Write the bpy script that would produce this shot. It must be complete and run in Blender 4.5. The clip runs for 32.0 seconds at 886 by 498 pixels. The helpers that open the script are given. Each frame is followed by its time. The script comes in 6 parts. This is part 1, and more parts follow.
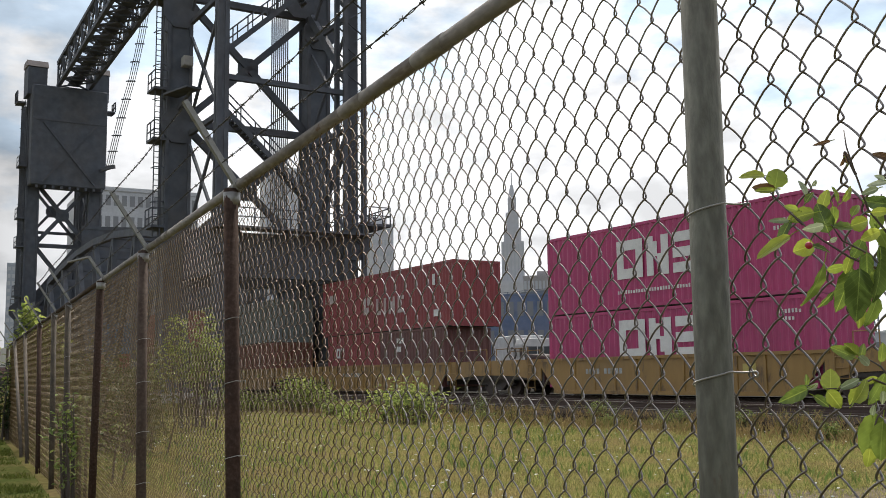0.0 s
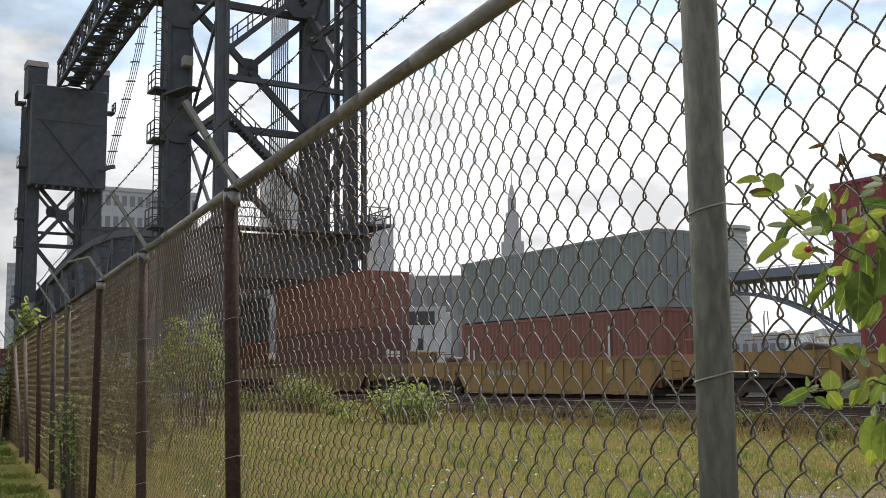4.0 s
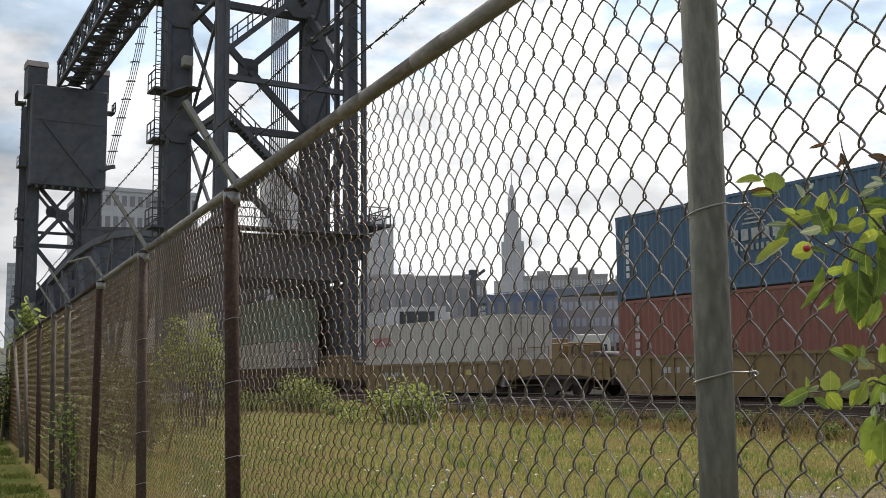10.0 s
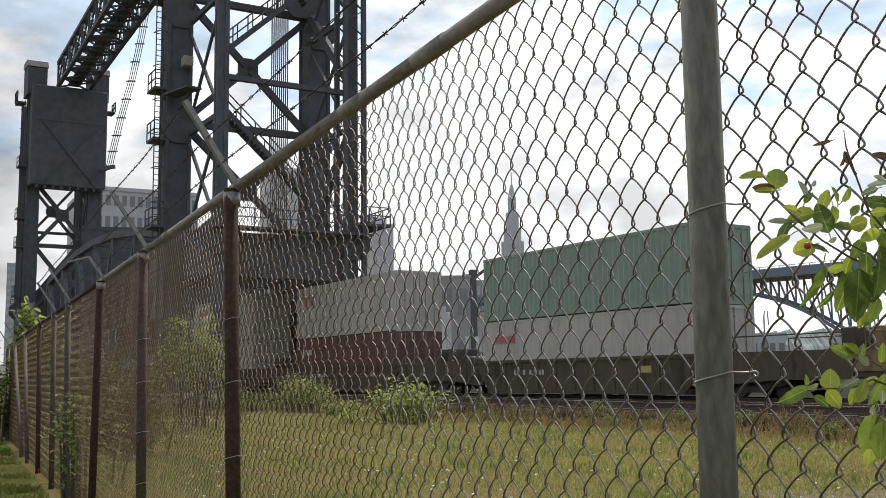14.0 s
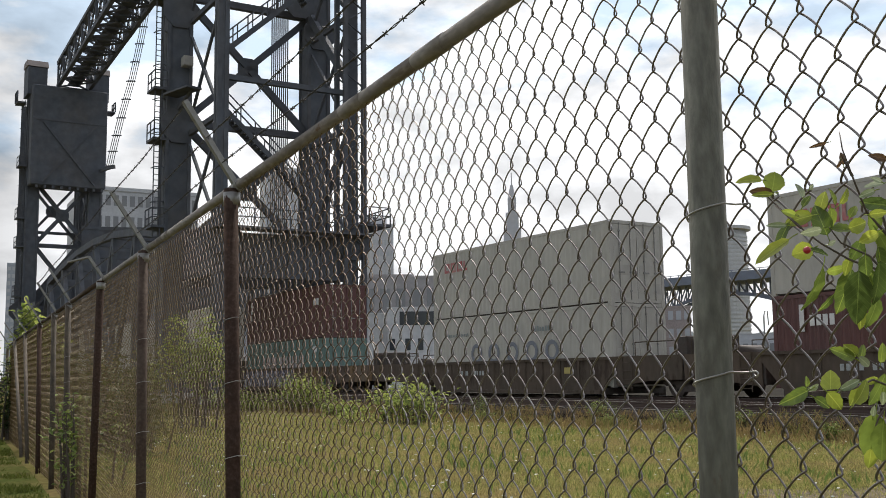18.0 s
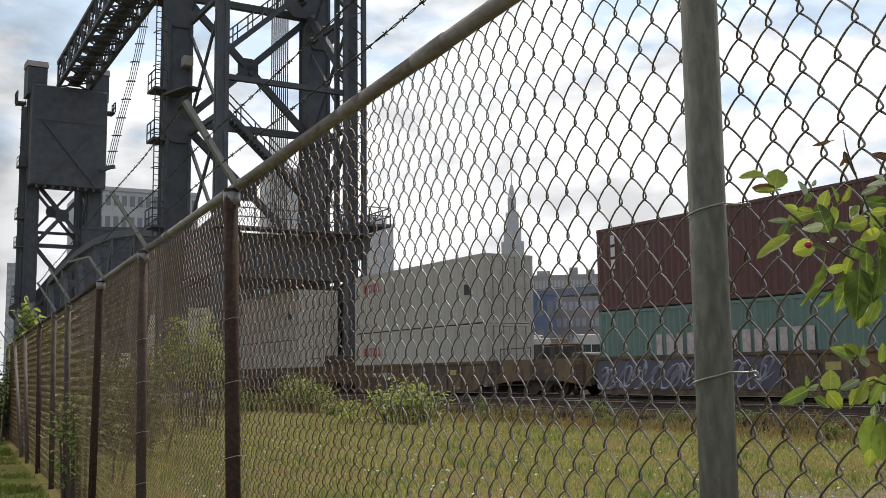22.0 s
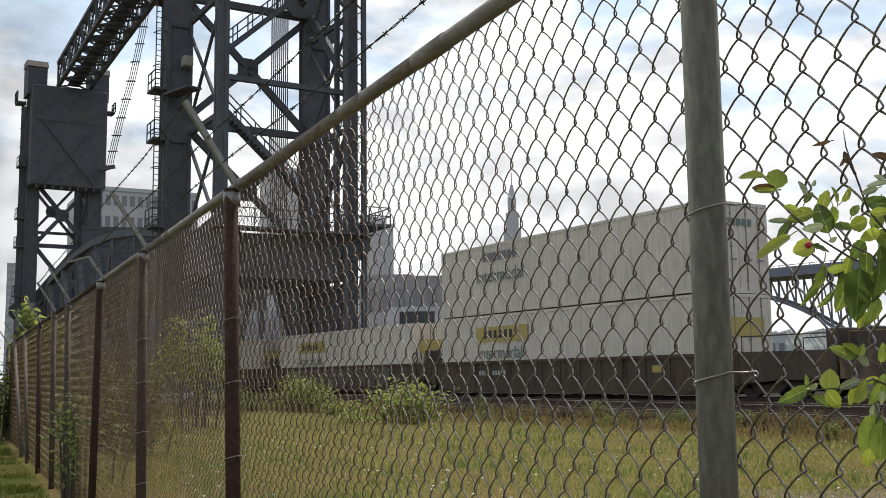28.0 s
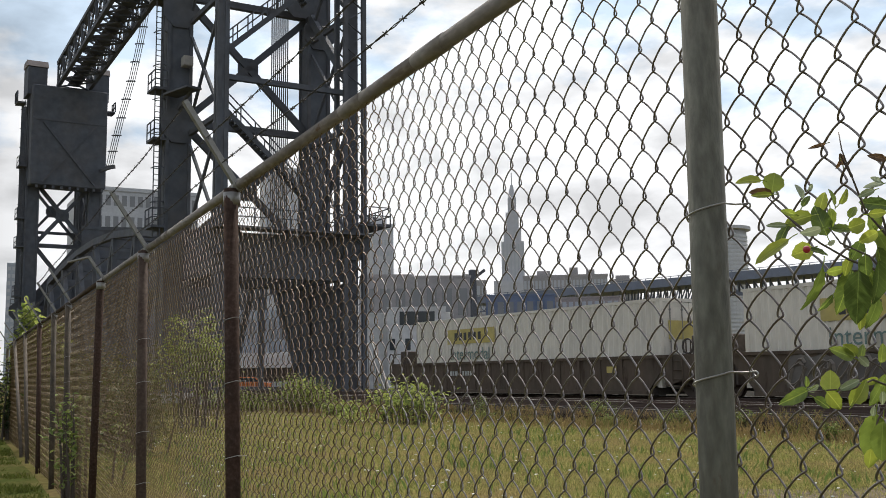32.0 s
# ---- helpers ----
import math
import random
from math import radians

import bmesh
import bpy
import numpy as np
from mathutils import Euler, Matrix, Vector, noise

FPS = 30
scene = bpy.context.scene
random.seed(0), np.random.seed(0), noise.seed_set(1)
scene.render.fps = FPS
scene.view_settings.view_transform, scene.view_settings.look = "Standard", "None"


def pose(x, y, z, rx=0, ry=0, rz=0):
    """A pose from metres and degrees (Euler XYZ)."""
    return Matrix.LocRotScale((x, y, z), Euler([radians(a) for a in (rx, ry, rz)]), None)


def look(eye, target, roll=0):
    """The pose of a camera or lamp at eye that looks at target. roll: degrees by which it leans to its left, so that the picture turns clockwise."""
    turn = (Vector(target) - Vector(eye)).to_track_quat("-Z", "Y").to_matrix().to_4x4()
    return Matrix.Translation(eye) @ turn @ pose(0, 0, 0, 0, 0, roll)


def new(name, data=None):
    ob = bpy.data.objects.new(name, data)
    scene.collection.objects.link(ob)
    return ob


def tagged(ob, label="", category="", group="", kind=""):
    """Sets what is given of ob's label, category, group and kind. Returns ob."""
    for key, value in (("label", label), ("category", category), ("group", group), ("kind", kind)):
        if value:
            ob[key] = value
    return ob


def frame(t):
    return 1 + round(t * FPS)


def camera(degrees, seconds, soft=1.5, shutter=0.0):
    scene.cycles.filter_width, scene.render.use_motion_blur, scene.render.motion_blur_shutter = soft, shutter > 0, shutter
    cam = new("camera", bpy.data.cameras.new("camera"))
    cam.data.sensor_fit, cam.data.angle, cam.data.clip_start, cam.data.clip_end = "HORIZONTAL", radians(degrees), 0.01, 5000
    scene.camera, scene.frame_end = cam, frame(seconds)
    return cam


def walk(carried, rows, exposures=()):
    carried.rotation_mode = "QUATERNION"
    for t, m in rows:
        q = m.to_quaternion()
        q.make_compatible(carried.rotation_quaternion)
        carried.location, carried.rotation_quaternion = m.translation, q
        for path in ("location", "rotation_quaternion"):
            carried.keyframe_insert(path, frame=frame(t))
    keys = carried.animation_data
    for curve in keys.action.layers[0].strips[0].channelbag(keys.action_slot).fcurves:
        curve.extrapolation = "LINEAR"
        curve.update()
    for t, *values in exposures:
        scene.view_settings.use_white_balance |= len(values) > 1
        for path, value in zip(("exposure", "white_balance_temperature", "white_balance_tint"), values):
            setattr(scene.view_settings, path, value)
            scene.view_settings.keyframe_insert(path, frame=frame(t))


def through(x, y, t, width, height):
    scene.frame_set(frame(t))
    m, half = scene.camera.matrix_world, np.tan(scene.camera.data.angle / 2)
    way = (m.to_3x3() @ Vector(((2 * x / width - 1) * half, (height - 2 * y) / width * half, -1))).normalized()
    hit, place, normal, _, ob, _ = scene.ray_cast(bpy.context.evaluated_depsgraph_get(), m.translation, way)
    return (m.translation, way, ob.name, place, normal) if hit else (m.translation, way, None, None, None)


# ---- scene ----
# ---- camera ----
EYE = (0.0, 0.0, 1.35)
PITCH = 6.9747
cam = camera(46.05, 32.0, 0.6)
VIEW = look(EYE, (0, math.cos(radians(PITCH)), 1.35 + math.sin(radians(PITCH))), -0.6865)
# the clip's camera darkens its picture a little on the way
walk(cam, [(0.0, VIEW), (32.0, VIEW)], [(0.0, 0.32), (9.0, 0.28), (18.0, 0.23), (32.0, 0.18)])

# ---- light ----
SUN_AZ, SUN_EL = radians(10), radians(52)
world = bpy.data.worlds.new("sky")
scene.world = world
world.use_nodes = True
_n, _l = world.node_tree.nodes, world.node_tree.links
_sky = _n.new("ShaderNodeTexSky")
_sky.sky_type = "NISHITA"
_sky.sun_disc = False
_sky.sun_elevation, _sky.sun_rotation = SUN_EL, SUN_AZ
_sky.air_density, _sky.dust_density = 1.0, 3.0
# broken cloud takes much of the blue out of the sky
_hs = _n.new("ShaderNodeHueSaturation")
_hs.inputs["Saturation"].default_value = 0.45
_l.new(_sky.outputs[0], _hs.inputs["Color"])
_l.new(_hs.outputs[0], _n["Background"].inputs[0])
_n["Background"].inputs[1].default_value = 0.21
sun = new("sun", bpy.data.lights.new("sun", "SUN"))
sun.data.energy, sun.data.angle, sun.data.color = 3.2, radians(1.5), (1.0, 0.95, 0.87)
_sd = Vector((math.sin(SUN_AZ) * math.cos(SUN_EL), math.cos(SUN_AZ) * math.cos(SUN_EL), math.sin(SUN_EL)))
sun.matrix_basis = look(_sd * 100, (0, 0, 0))

# ---- plan ----
# the track runs past at PHI; u along the travel, v away from the camera
PHI = 1.035385
U = Vector((math.cos(PHI), -math.sin(PHI), 0))
V = Vector((math.sin(PHI), math.cos(PHI), 0))
RZ = -math.degrees(PHI)
FACE, RAIL, FLOOR = 23.246, 0.60, 0.91    # near face of the boxes, top of rail, floor of the wells
# the fence runs at 25 degrees; s along it, away from the camera
FDIR = Vector((-0.42179, 0.90669, 0))
FNRM = Vector((0.90669, 0.42179, 0))
FDIST = 1.061


def track(s, n, z=0.0):
    return U * s + V * n + Vector((0, 0, z))


def fence(s, off=0.0, z=0.0):
    return FDIR * s + FNRM * (FDIST + off) + Vector((0, 0, z))


def track_pose(s, n, z=0.0):
    p = track(s, n, z)
    return pose(p.x, p.y, p.z, 0, 0, RZ)


def sight(x, y, depth):
    """The place at that depth along the line of sight given by tangents from the middle of the picture."""
    d = VIEW.to_3x3() @ Vector(((x - 784) / 1846.0, (441 - y) / 1846.0, -1))
    return Vector(EYE) + d * (depth / d.y)


# ---- mesh helpers ----
class Solid:
    """Collects faces for one mesh."""

    def __init__(self):
        self.v, self.f = [], []

    def box(self, a, b):
        (x0, y0, z0), (x1, y1, z1) = a, b
        k = len(self.v)
        self.v += [(x0, y0, z0), (x1, y0, z0), (x1, y1, z0), (x0, y1, z0), (x0, y0, z1), (x1, y0, z1), (x1, y1, z1), (x0, y1, z1)]
        self.f += [tuple(k + i for i in q) for q in ((0, 3, 2, 1), (4, 5, 6, 7), (0, 1, 5, 4), (1, 2, 6, 5), (2, 3, 7, 6), (3, 0, 4, 7))]
        return self

    def beam(self, p, q, w, h=None, up=(0, 0, 1)):
        """A bar of w by h from p to q."""
        p, q, h = Vector(p), Vector(q), h or w
        d = (q - p).normalized()
        up = Vector(up)
        if abs(d.dot(up)) > 0.98:
            up = Vector((U.x, U.y, 0)) if abs(d.z) > 0.98 else Vector((0, 1, 0))
        a = d.cross(up).normalized() * (w / 2)
        b = a.cross(d).normalized() * (h / 2)
        k = len(self.v)
        for o in (p, q):
            self.v += [tuple(o - a - b), tuple(o + a - b), tuple(o + a + b), tuple(o - a + b)]
        self.f += [tuple(k + i for i in c) for c in ((0, 1, 2, 3), (7, 6, 5, 4), (0, 4, 5, 1), (1, 5, 6, 2), (2, 6, 7, 3), (3, 7, 4, 0))]
        return self

    def tube(self, pts, r, sides=6, caps=True):
        """A round bar along the points; r is one radius or one a point."""
        pts = [Vector(p) for p in pts]
        k = len(self.v)
        rr = r if isinstance(r, (list, tuple)) else [r] * len(pts)
        last = None
        for i, p in enumerate(pts):
            d = (pts[min(i + 1, len(pts) - 1)] - pts[max(i - 1, 0)]).normalized()
            if last is None:
                a = d.cross(Vector((0, 0, 1)) if abs(d.z) < 0.9 else Vector((1, 0, 0))).normalized()
            else:
                a = (last - d * last.dot(d)).normalized()
            last = a
            b = d.cross(a)
            for j in range(sides):
                t = 2 * math.pi * j / sides
                self.v.append(tuple(p + (a * math.cos(t) + b * math.sin(t)) * rr[i]))
        for i in range(len(pts) - 1):
            for j in range(sides):
                m = (j + 1) % sides
                self.f.append((k + i * sides + j, k + i * sides + m, k + (i + 1) * sides + m, k + (i + 1) * sides + j))
        if caps:
            self.f.append(tuple(k + j for j in reversed(range(sides))))
            self.f.append(tuple(k + (len(pts) - 1) * sides + j for j in range(sides)))
        return self

    def poly(self, pts):
        k = len(self.v)
        self.v += [tuple(p) for p in pts]
        self.f.append(tuple(range(k, k + len(pts))))
        return self

    def prism(self, outline, axis, a, b):
        """A flat outline of pairs, pushed from a to b along the axis x, y or z."""
        k, m = len(self.v), len(outline)
        put = {"x": lambda p, c: (c, p[0], p[1]), "y": lambda p, c: (p[0], c, p[1]), "z": lambda p, c: (p[0], p[1], c)}[axis]
        self.v += [put(p, a) for p in outline] + [put(p, b) for p in outline]
        self.f += [tuple(k + i for i in range(m)), tuple(k + m + i for i in reversed(range(m)))]
        self.f += [(k + i, k + m + i, k + m + (i + 1) % m, k + (i + 1) % m) for i in range(m)]
        return self

    def ring(self, centre, axis, r0, r1, a, b, sides=20):
        """A disc or ring round the axis x, y or z, from a to b."""
        k = len(self.v)
        for c in (a, b):
            for rr in (r0, r1):
                for j in range(sides):
                    t = 2 * math.pi * j / sides
                    p, q = rr * math.cos(t), rr * math.sin(t)
                    o = {"x": (c, p, q), "y": (p, c, q), "z": (p, q, c)}[axis]
                    self.v.append(tuple(o[i] + centre[i] for i in range(3)))
        for j in range(sides):
            m = (j + 1) % sides
            A, B, C, D = (k + q * sides for q in range(4))
            self.f += [(A + j, A + m, B + m, B + j), (C + j, D + j, D + m, C + m), (B + j, B + m, D + m, D + j), (A + j, C + j, C + m, A + m)]
        return self

    def mesh(self, name, smooth=False):
        me = bpy.data.meshes.new(name)
        me.from_pydata(self.v, [], self.f)
        bm = bmesh.new()
        bm.from_mesh(me)
        if len(self.f) < 60000:
            bmesh.ops.recalc_face_normals(bm, faces=bm.faces)
        for face in bm.faces:
            face.smooth = smooth
        bm.to_mesh(me)
        bm.free()
        return me


def bevelled(solid, width=0.01, segments=1):
    bm = bmesh.new()
    vs = [bm.verts.new(p) for p in solid.v]
    for f in solid.f:
        bm.faces.new([vs[i] for i in f])
    bmesh.ops.recalc_face_normals(bm, faces=bm.faces)
    bmesh.ops.bevel(bm, geom=bm.edges[:], offset=width, segments=segments, affect="EDGES", clamp_overlap=True)
    bm.verts.index_update()
    out = Solid()
    out.v = [tuple(v.co) for v in bm.verts]
    out.f = [tuple(v.index for v in f.verts) for f in bm.faces]
    bm.free()
    return out


def part(name, solid, mat, parent=None, label="", smooth=False):
    """One mesh object under a thing or part, or at the top."""
    ob = new(name, solid.mesh(name, smooth) if isinstance(solid, Solid) else solid)
    if len(ob.data.materials) == 0:
        ob.data.materials.append(mat)
    if parent is not None:
        ob.parent = parent
    if label:
        ob["label"] = label
    return ob


def thing(name, m, label, category, group="", kind=""):
    ob = new(name)
    ob.matrix_basis = m
    ob.empty_display_size = 0.2
    return tagged(ob, label, category, group, kind)


# ---- materials ----
def material(name, colour, rough=0.6, metal=0.0, other=None, grain=0.0, scale=8.0, blotch=0.0, bscale=1.0, bump=0.0, spec=0.5, island=0.0, rust=None, stretch=(1, 1, 1)):
    """Base colour with fine grain, broad blotches towards the other colour, optional rust patches and bump."""
    m = bpy.data.materials.new(name)
    m.use_nodes = True
    n, l = m.node_tree.nodes, m.node_tree.links
    b = n["Principled BSDF"]
    b.inputs["Roughness"].default_value, b.inputs["Metallic"].default_value = rough, metal
    b.inputs["Specular IOR Level"].default_value = spec
    co = n.new("ShaderNodeTexCoord")
    mp = n.new("ShaderNodeMapping")
    mp.inputs["Scale"].default_value = stretch
    l.new(co.outputs["Object"], mp.inputs[0])
    oi = n.new("ShaderNodeObjectInfo")
    add = n.new("ShaderNodeVectorMath")
    add.operation = "ADD"
    l.new(mp.outputs[0], add.inputs[0])
    cmb = n.new("ShaderNodeCombineXYZ")
    mul = n.new("ShaderNodeMath")
    mul.operation = "MULTIPLY"
    mul.inputs[1].default_value = 37.0
    l.new(oi.outputs["Random"], mul.inputs[0])
    l.new(mul.outputs[0], cmb.inputs[0])
    l.new(mul.outputs[0], cmb.inputs[1])
    l.new(cmb.outputs[0], add.inputs[1])
    fine = n.new("ShaderNodeTexNoise")
    fine.inputs["Scale"].default_value, fine.inputs["Detail"].default_value = scale, 5
    l.new(add.outputs[0], fine.inputs["Vector"])
    broad = n.new("ShaderNodeTexNoise")
    broad.inputs["Scale"].default_value, broad.inputs["Detail"].default_value = bscale, 6
    broad.inputs["Roughness"].default_value = 0.62
    l.new(add.outputs[0], broad.inputs["Vector"])

    def mix(a, bcol, fac):
        q = n.new("ShaderNodeMix")
        q.data_type = "RGBA"
        for s, val in ((q.inputs[0], fac), (q.inputs[6], a), (q.inputs[7], bcol)):
            if hasattr(val, "is_linked"):
                l.new(val, s)
            else:
                s.default_value = val if isinstance(val, float) else (*val[:3], 1)
        return q.outputs[2]

    def ramp(src, lo, hi, gain):
        q = n.new("ShaderNodeMapRange")
        q.inputs[1].default_value, q.inputs[2].default_value, q.inputs[4].default_value = lo, hi, gain
        l.new(src, q.inputs[0])
        return q.outputs[0]

    other = other or tuple(c * 0.55 for c in colour)
    out = mix(colour, other, ramp(broad.outputs[0], 0.4, 0.68, blotch))
    out = mix(out, tuple(min(1, c * 1.5 + 0.01) for c in colour), ramp(fine.outputs[0], 0.5, 0.75, grain))
    out = mix(out, tuple(c * 0.45 for c in colour), ramp(fine.outputs[0], 0.5, 0.25, grain))
    if rust:
        sp = n.new("ShaderNodeTexNoise")
        sp.inputs["Scale"].default_value, sp.inputs["Detail"].default_value = rust[1], 8
        sp.inputs["Roughness"].default_value = 0.7
        l.new(add.outputs[0], sp.inputs["Vector"])
        out = mix(out, rust[0], ramp(sp.outputs[0], rust[2], rust[2] + 0.08, 0.85))
    if island:
        g = n.new("ShaderNodeNewGeometry")
        out = mix(out, tuple(c * 1.6 for c in other), ramp(g.outputs["Random Per Island"], 0.0, 1.0, island))
    l.new(out, b.inputs["Base Color"])
    if bump:
        bp = n.new("ShaderNodeBump")
        bp.inputs["Strength"].default_value, bp.inputs["Distance"].default_value = bump, 0.02
        l.new(fine.outputs[0], bp.inputs["Height"])
        l.new(bp.outputs[0], b.inputs["Normal"])
    return m


def leafy(name, colour, other, through=0.45, rough=0.45, spec=0.2, patch=None):
    """Leaves: each island has its own green, and light comes through."""
    m = bpy.data.materials.new(name)
    m.use_nodes = True
    n, l = m.node_tree.nodes, m.node_tree.links
    b = n["Principled BSDF"]
    b.inputs["Roughness"].default_value, b.inputs["Specular IOR Level"].default_value = rough, spec
    g = n.new("ShaderNodeNewGeometry")
    q = n.new("ShaderNodeMix")
    q.data_type = "RGBA"
    q.inputs[6].default_value, q.inputs[7].default_value = (*colour, 1), (*other, 1)
    l.new(g.outputs["Random Per Island"], q.inputs[0])
    col = q.outputs[2]
    if patch:
        # broad dry patches over the field
        co = n.new("ShaderNodeTexCoord")
        nz = n.new("ShaderNodeTexNoise")
        nz.inputs["Scale"].default_value, nz.inputs["Detail"].default_value, nz.inputs["Roughness"].default_value = patch[1], 5, 0.65
        l.new(co.outputs["Object"], nz.inputs["Vector"])
        mr = n.new("ShaderNodeMapRange")
        mr.inputs[1].default_value, mr.inputs[2].default_value, mr.inputs[4].default_value = 0.43, 0.66, 0.8
        l.new(nz.outputs[0], mr.inputs[0])
        q2 = n.new("ShaderNodeMix")
        q2.data_type = "RGBA"
        q2.inputs[7].default_value = (*patch[0], 1)
        l.new(mr.outputs[0], q2.inputs[0])
        l.new(col, q2.inputs[6])
        col = q2.outputs[2]
    l.new(col, b.inputs["Base Color"])
    tr = n.new("ShaderNodeBsdfTranslucent")
    l.new(col, tr.inputs[0])
    ms = n.new("ShaderNodeMixShader")
    ms.inputs[0].default_value = through
    l.new(b.outputs[0], ms.inputs[1])
    l.new(tr.outputs[0], ms.inputs[2])
    l.new(ms.outputs[0], n["Material Output"].inputs[0])
    return m


def leaf_skin(name, dark, light, through=0.55, rough=0.2):
    """One leaf: pale midrib and side veins in its own space, blotches, and light that comes through."""
    m = bpy.data.materials.new(name)
    m.use_nodes = True
    n, l = m.node_tree.nodes, m.node_tree.links
    b = n["Principled BSDF"]
    b.inputs["Roughness"].default_value = rough
    co = n.new("ShaderNodeTexCoord")
    sep = n.new("ShaderNodeSeparateXYZ")
    l.new(co.outputs["Object"], sep.inputs[0])

    def calc(op, p, q=0.0):
        k = n.new("ShaderNodeMath")
        k.operation = op
        for s, val in ((k.inputs[0], p), (k.inputs[1], q)):
            if hasattr(val, "is_linked"):
                l.new(val, s)
            else:
                s.default_value = val
        return k.outputs[0]

    across = calc("ABSOLUTE", sep.outputs[1])
    rib = calc("LESS_THAN", across, 0.0005)
    side = calc("SINE", calc("MULTIPLY", calc("SUBTRACT", sep.outputs[0], across), 900.0))
    side = calc("GREATER_THAN", side, 0.88)
    vein = calc("MULTIPLY", calc("MAXIMUM", rib, calc("MULTIPLY", side, 0.2)), 0.32)
    oi = n.new("ShaderNodeObjectInfo")
    nz = n.new("ShaderNodeTexNoise")
    nz.inputs["Scale"].default_value, nz.inputs["Detail"].default_value = 70, 4
    l.new(co.outputs["Object"], nz.inputs["Vector"])
    fac = calc("ADD", calc("SUBTRACT", calc("MULTIPLY", oi.outputs["Random"], 1.25), 0.38), calc("MULTIPLY", calc("SUBTRACT", nz.outputs[0], 0.5), 0.8))

    def mix(fc, p, q):
        k = n.new("ShaderNodeMix")
        k.data_type = "RGBA"
        l.new(fc, k.inputs[0])
        for s, val in ((k.inputs[6], p), (k.inputs[7], q)):
            if hasattr(val, "is_linked"):
                l.new(val, s)
            else:
                s.default_value = (*val, 1)
        return k.outputs[2]

    clip = n.new("ShaderNodeClamp")
    l.new(fac, clip.inputs[0])
    fac = clip.outputs[0]
    col = mix(vein, mix(fac, dark, light), tuple(min(1, c * 1.5 + 0.03) for c in light))
    l.new(col, b.inputs["Base Color"])
    bp = n.new("ShaderNodeBump")
    bp.inputs["Strength"].default_value, bp.inputs["Distance"].default_value = 0.35, 0.001
    l.new(vein, bp.inputs["Height"])
    l.new(bp.outputs[0], b.inputs["Normal"])
    tr = n.new("ShaderNodeBsdfTranslucent")
    l.new(col, tr.inputs[0])
    ms = n.new("ShaderNodeMixShader")
    ms.inputs[0].default_value = through
    l.new(b.outputs[0], ms.inputs[1])
    l.new(tr.outputs[0], ms.inputs[2])
    l.new(ms.outputs[0], n["Material Output"].inputs[0])
    return m


RUST = (0.12, 0.045, 0.02)
galv = material("galvanised_steel", (0.26, 0.25, 0.23), 0.5, 0.55, (0.17, 0.16, 0.14), 0.25, 60, 0.7, 5, 0.05, rust=(RUST, 14, 0.66))
post_grey = material("weathered_post", (0.132, 0.128, 0.096), 0.7, 0.0, (0.095, 0.088, 0.066), 0.55, 90, 0.95, 18, 0.2, 0.2, rust=((0.10, 0.065, 0.04), 22, 0.6), stretch=(1, 1, 0.3))
rail_pipe = material("weathered_rail", (0.235, 0.212, 0.185), 0.65, 0.1, (0.15, 0.125, 0.105), 0.5, 70, 0.9, 9, 0.15, 0.3, rust=((0.12, 0.07, 0.04), 14, 0.6), stretch=(0.3, 1, 1))
tie_mat = material("tie_wire_steel", (0.32, 0.31, 0.28), 0.35, 0.7, None, 0.2, 90)
post_rust = material("rusted_post", (0.060, 0.037, 0.027), 0.9, 0.0, (0.04, 0.028, 0.022), 0.6, 60, 0.85, 9, 0.15, 0.05, rust=((0.10, 0.048, 0.026), 18, 0.62))
wire_mat = material("fence_wire", (0.205, 0.188, 0.175), 0.32, 0.82, (0.11, 0.082, 0.065), 0.3, 90, 0.8, 9, 0.0, rust=((0.13, 0.07, 0.04), 11, 0.66))
wire_rusty = material("rusting_fence_wire", (0.15, 0.108, 0.072), 0.44, 0.6, (0.09, 0.056, 0.036), 0.35, 70, 0.85, 6, 0.0, 0.35)
wire_old = material("rusted_fence_wire", (0.18, 0.125, 0.062), 0.6, 0.1, (0.105, 0.066, 0.03), 0.35, 60, 0.85, 5, 0.0, 0.25)
post_old = material("old_brown_post", (0.085, 0.062, 0.047), 0.85, 0.0, (0.055, 0.035, 0.025), 0.45, 55, 0.85, 8, 0.12, 0.1)
post_dark = material("dark_old_post", (0.085, 0.066, 0.045), 0.8, 0.0, (0.04, 0.034, 0.025), 0.45, 55, 0.85, 8, 0.12, 0.2)
barb_steel = material("dull_barbed_wire", (0.055, 0.05, 0.046), 0.6, 0.4, (0.08, 0.055, 0.04), 0.3, 60)
tower_steel = material("black_bridge_steel", (0.092, 0.099, 0.112), 0.75, 0.0, (0.108, 0.1, 0.095), 0.35, 1.5, 0.7, 0.3, 0.0, 0.12)
concrete = material("concrete", (0.33, 0.31, 0.28), 0.9, 0, (0.2, 0.19, 0.17), 0.25, 4, 0.6, 0.6, 0.1)
rope_mat = material("wire_rope", (0.16, 0.165, 0.17), 0.6, 0.3)
rail_steel = material("rail_steel", (0.28, 0.26, 0.24), 0.35, 0.8, (0.16, 0.1, 0.07), 0.2, 9, 0.5, 2)
rail_web = material("rail_web", (0.07, 0.045, 0.035), 0.85)
tie_wood = material("creosoted_wood", (0.055, 0.045, 0.038), 0.9, 0, (0.1, 0.085, 0.07), 0.4, 20, 0.5, 3, 0.2)

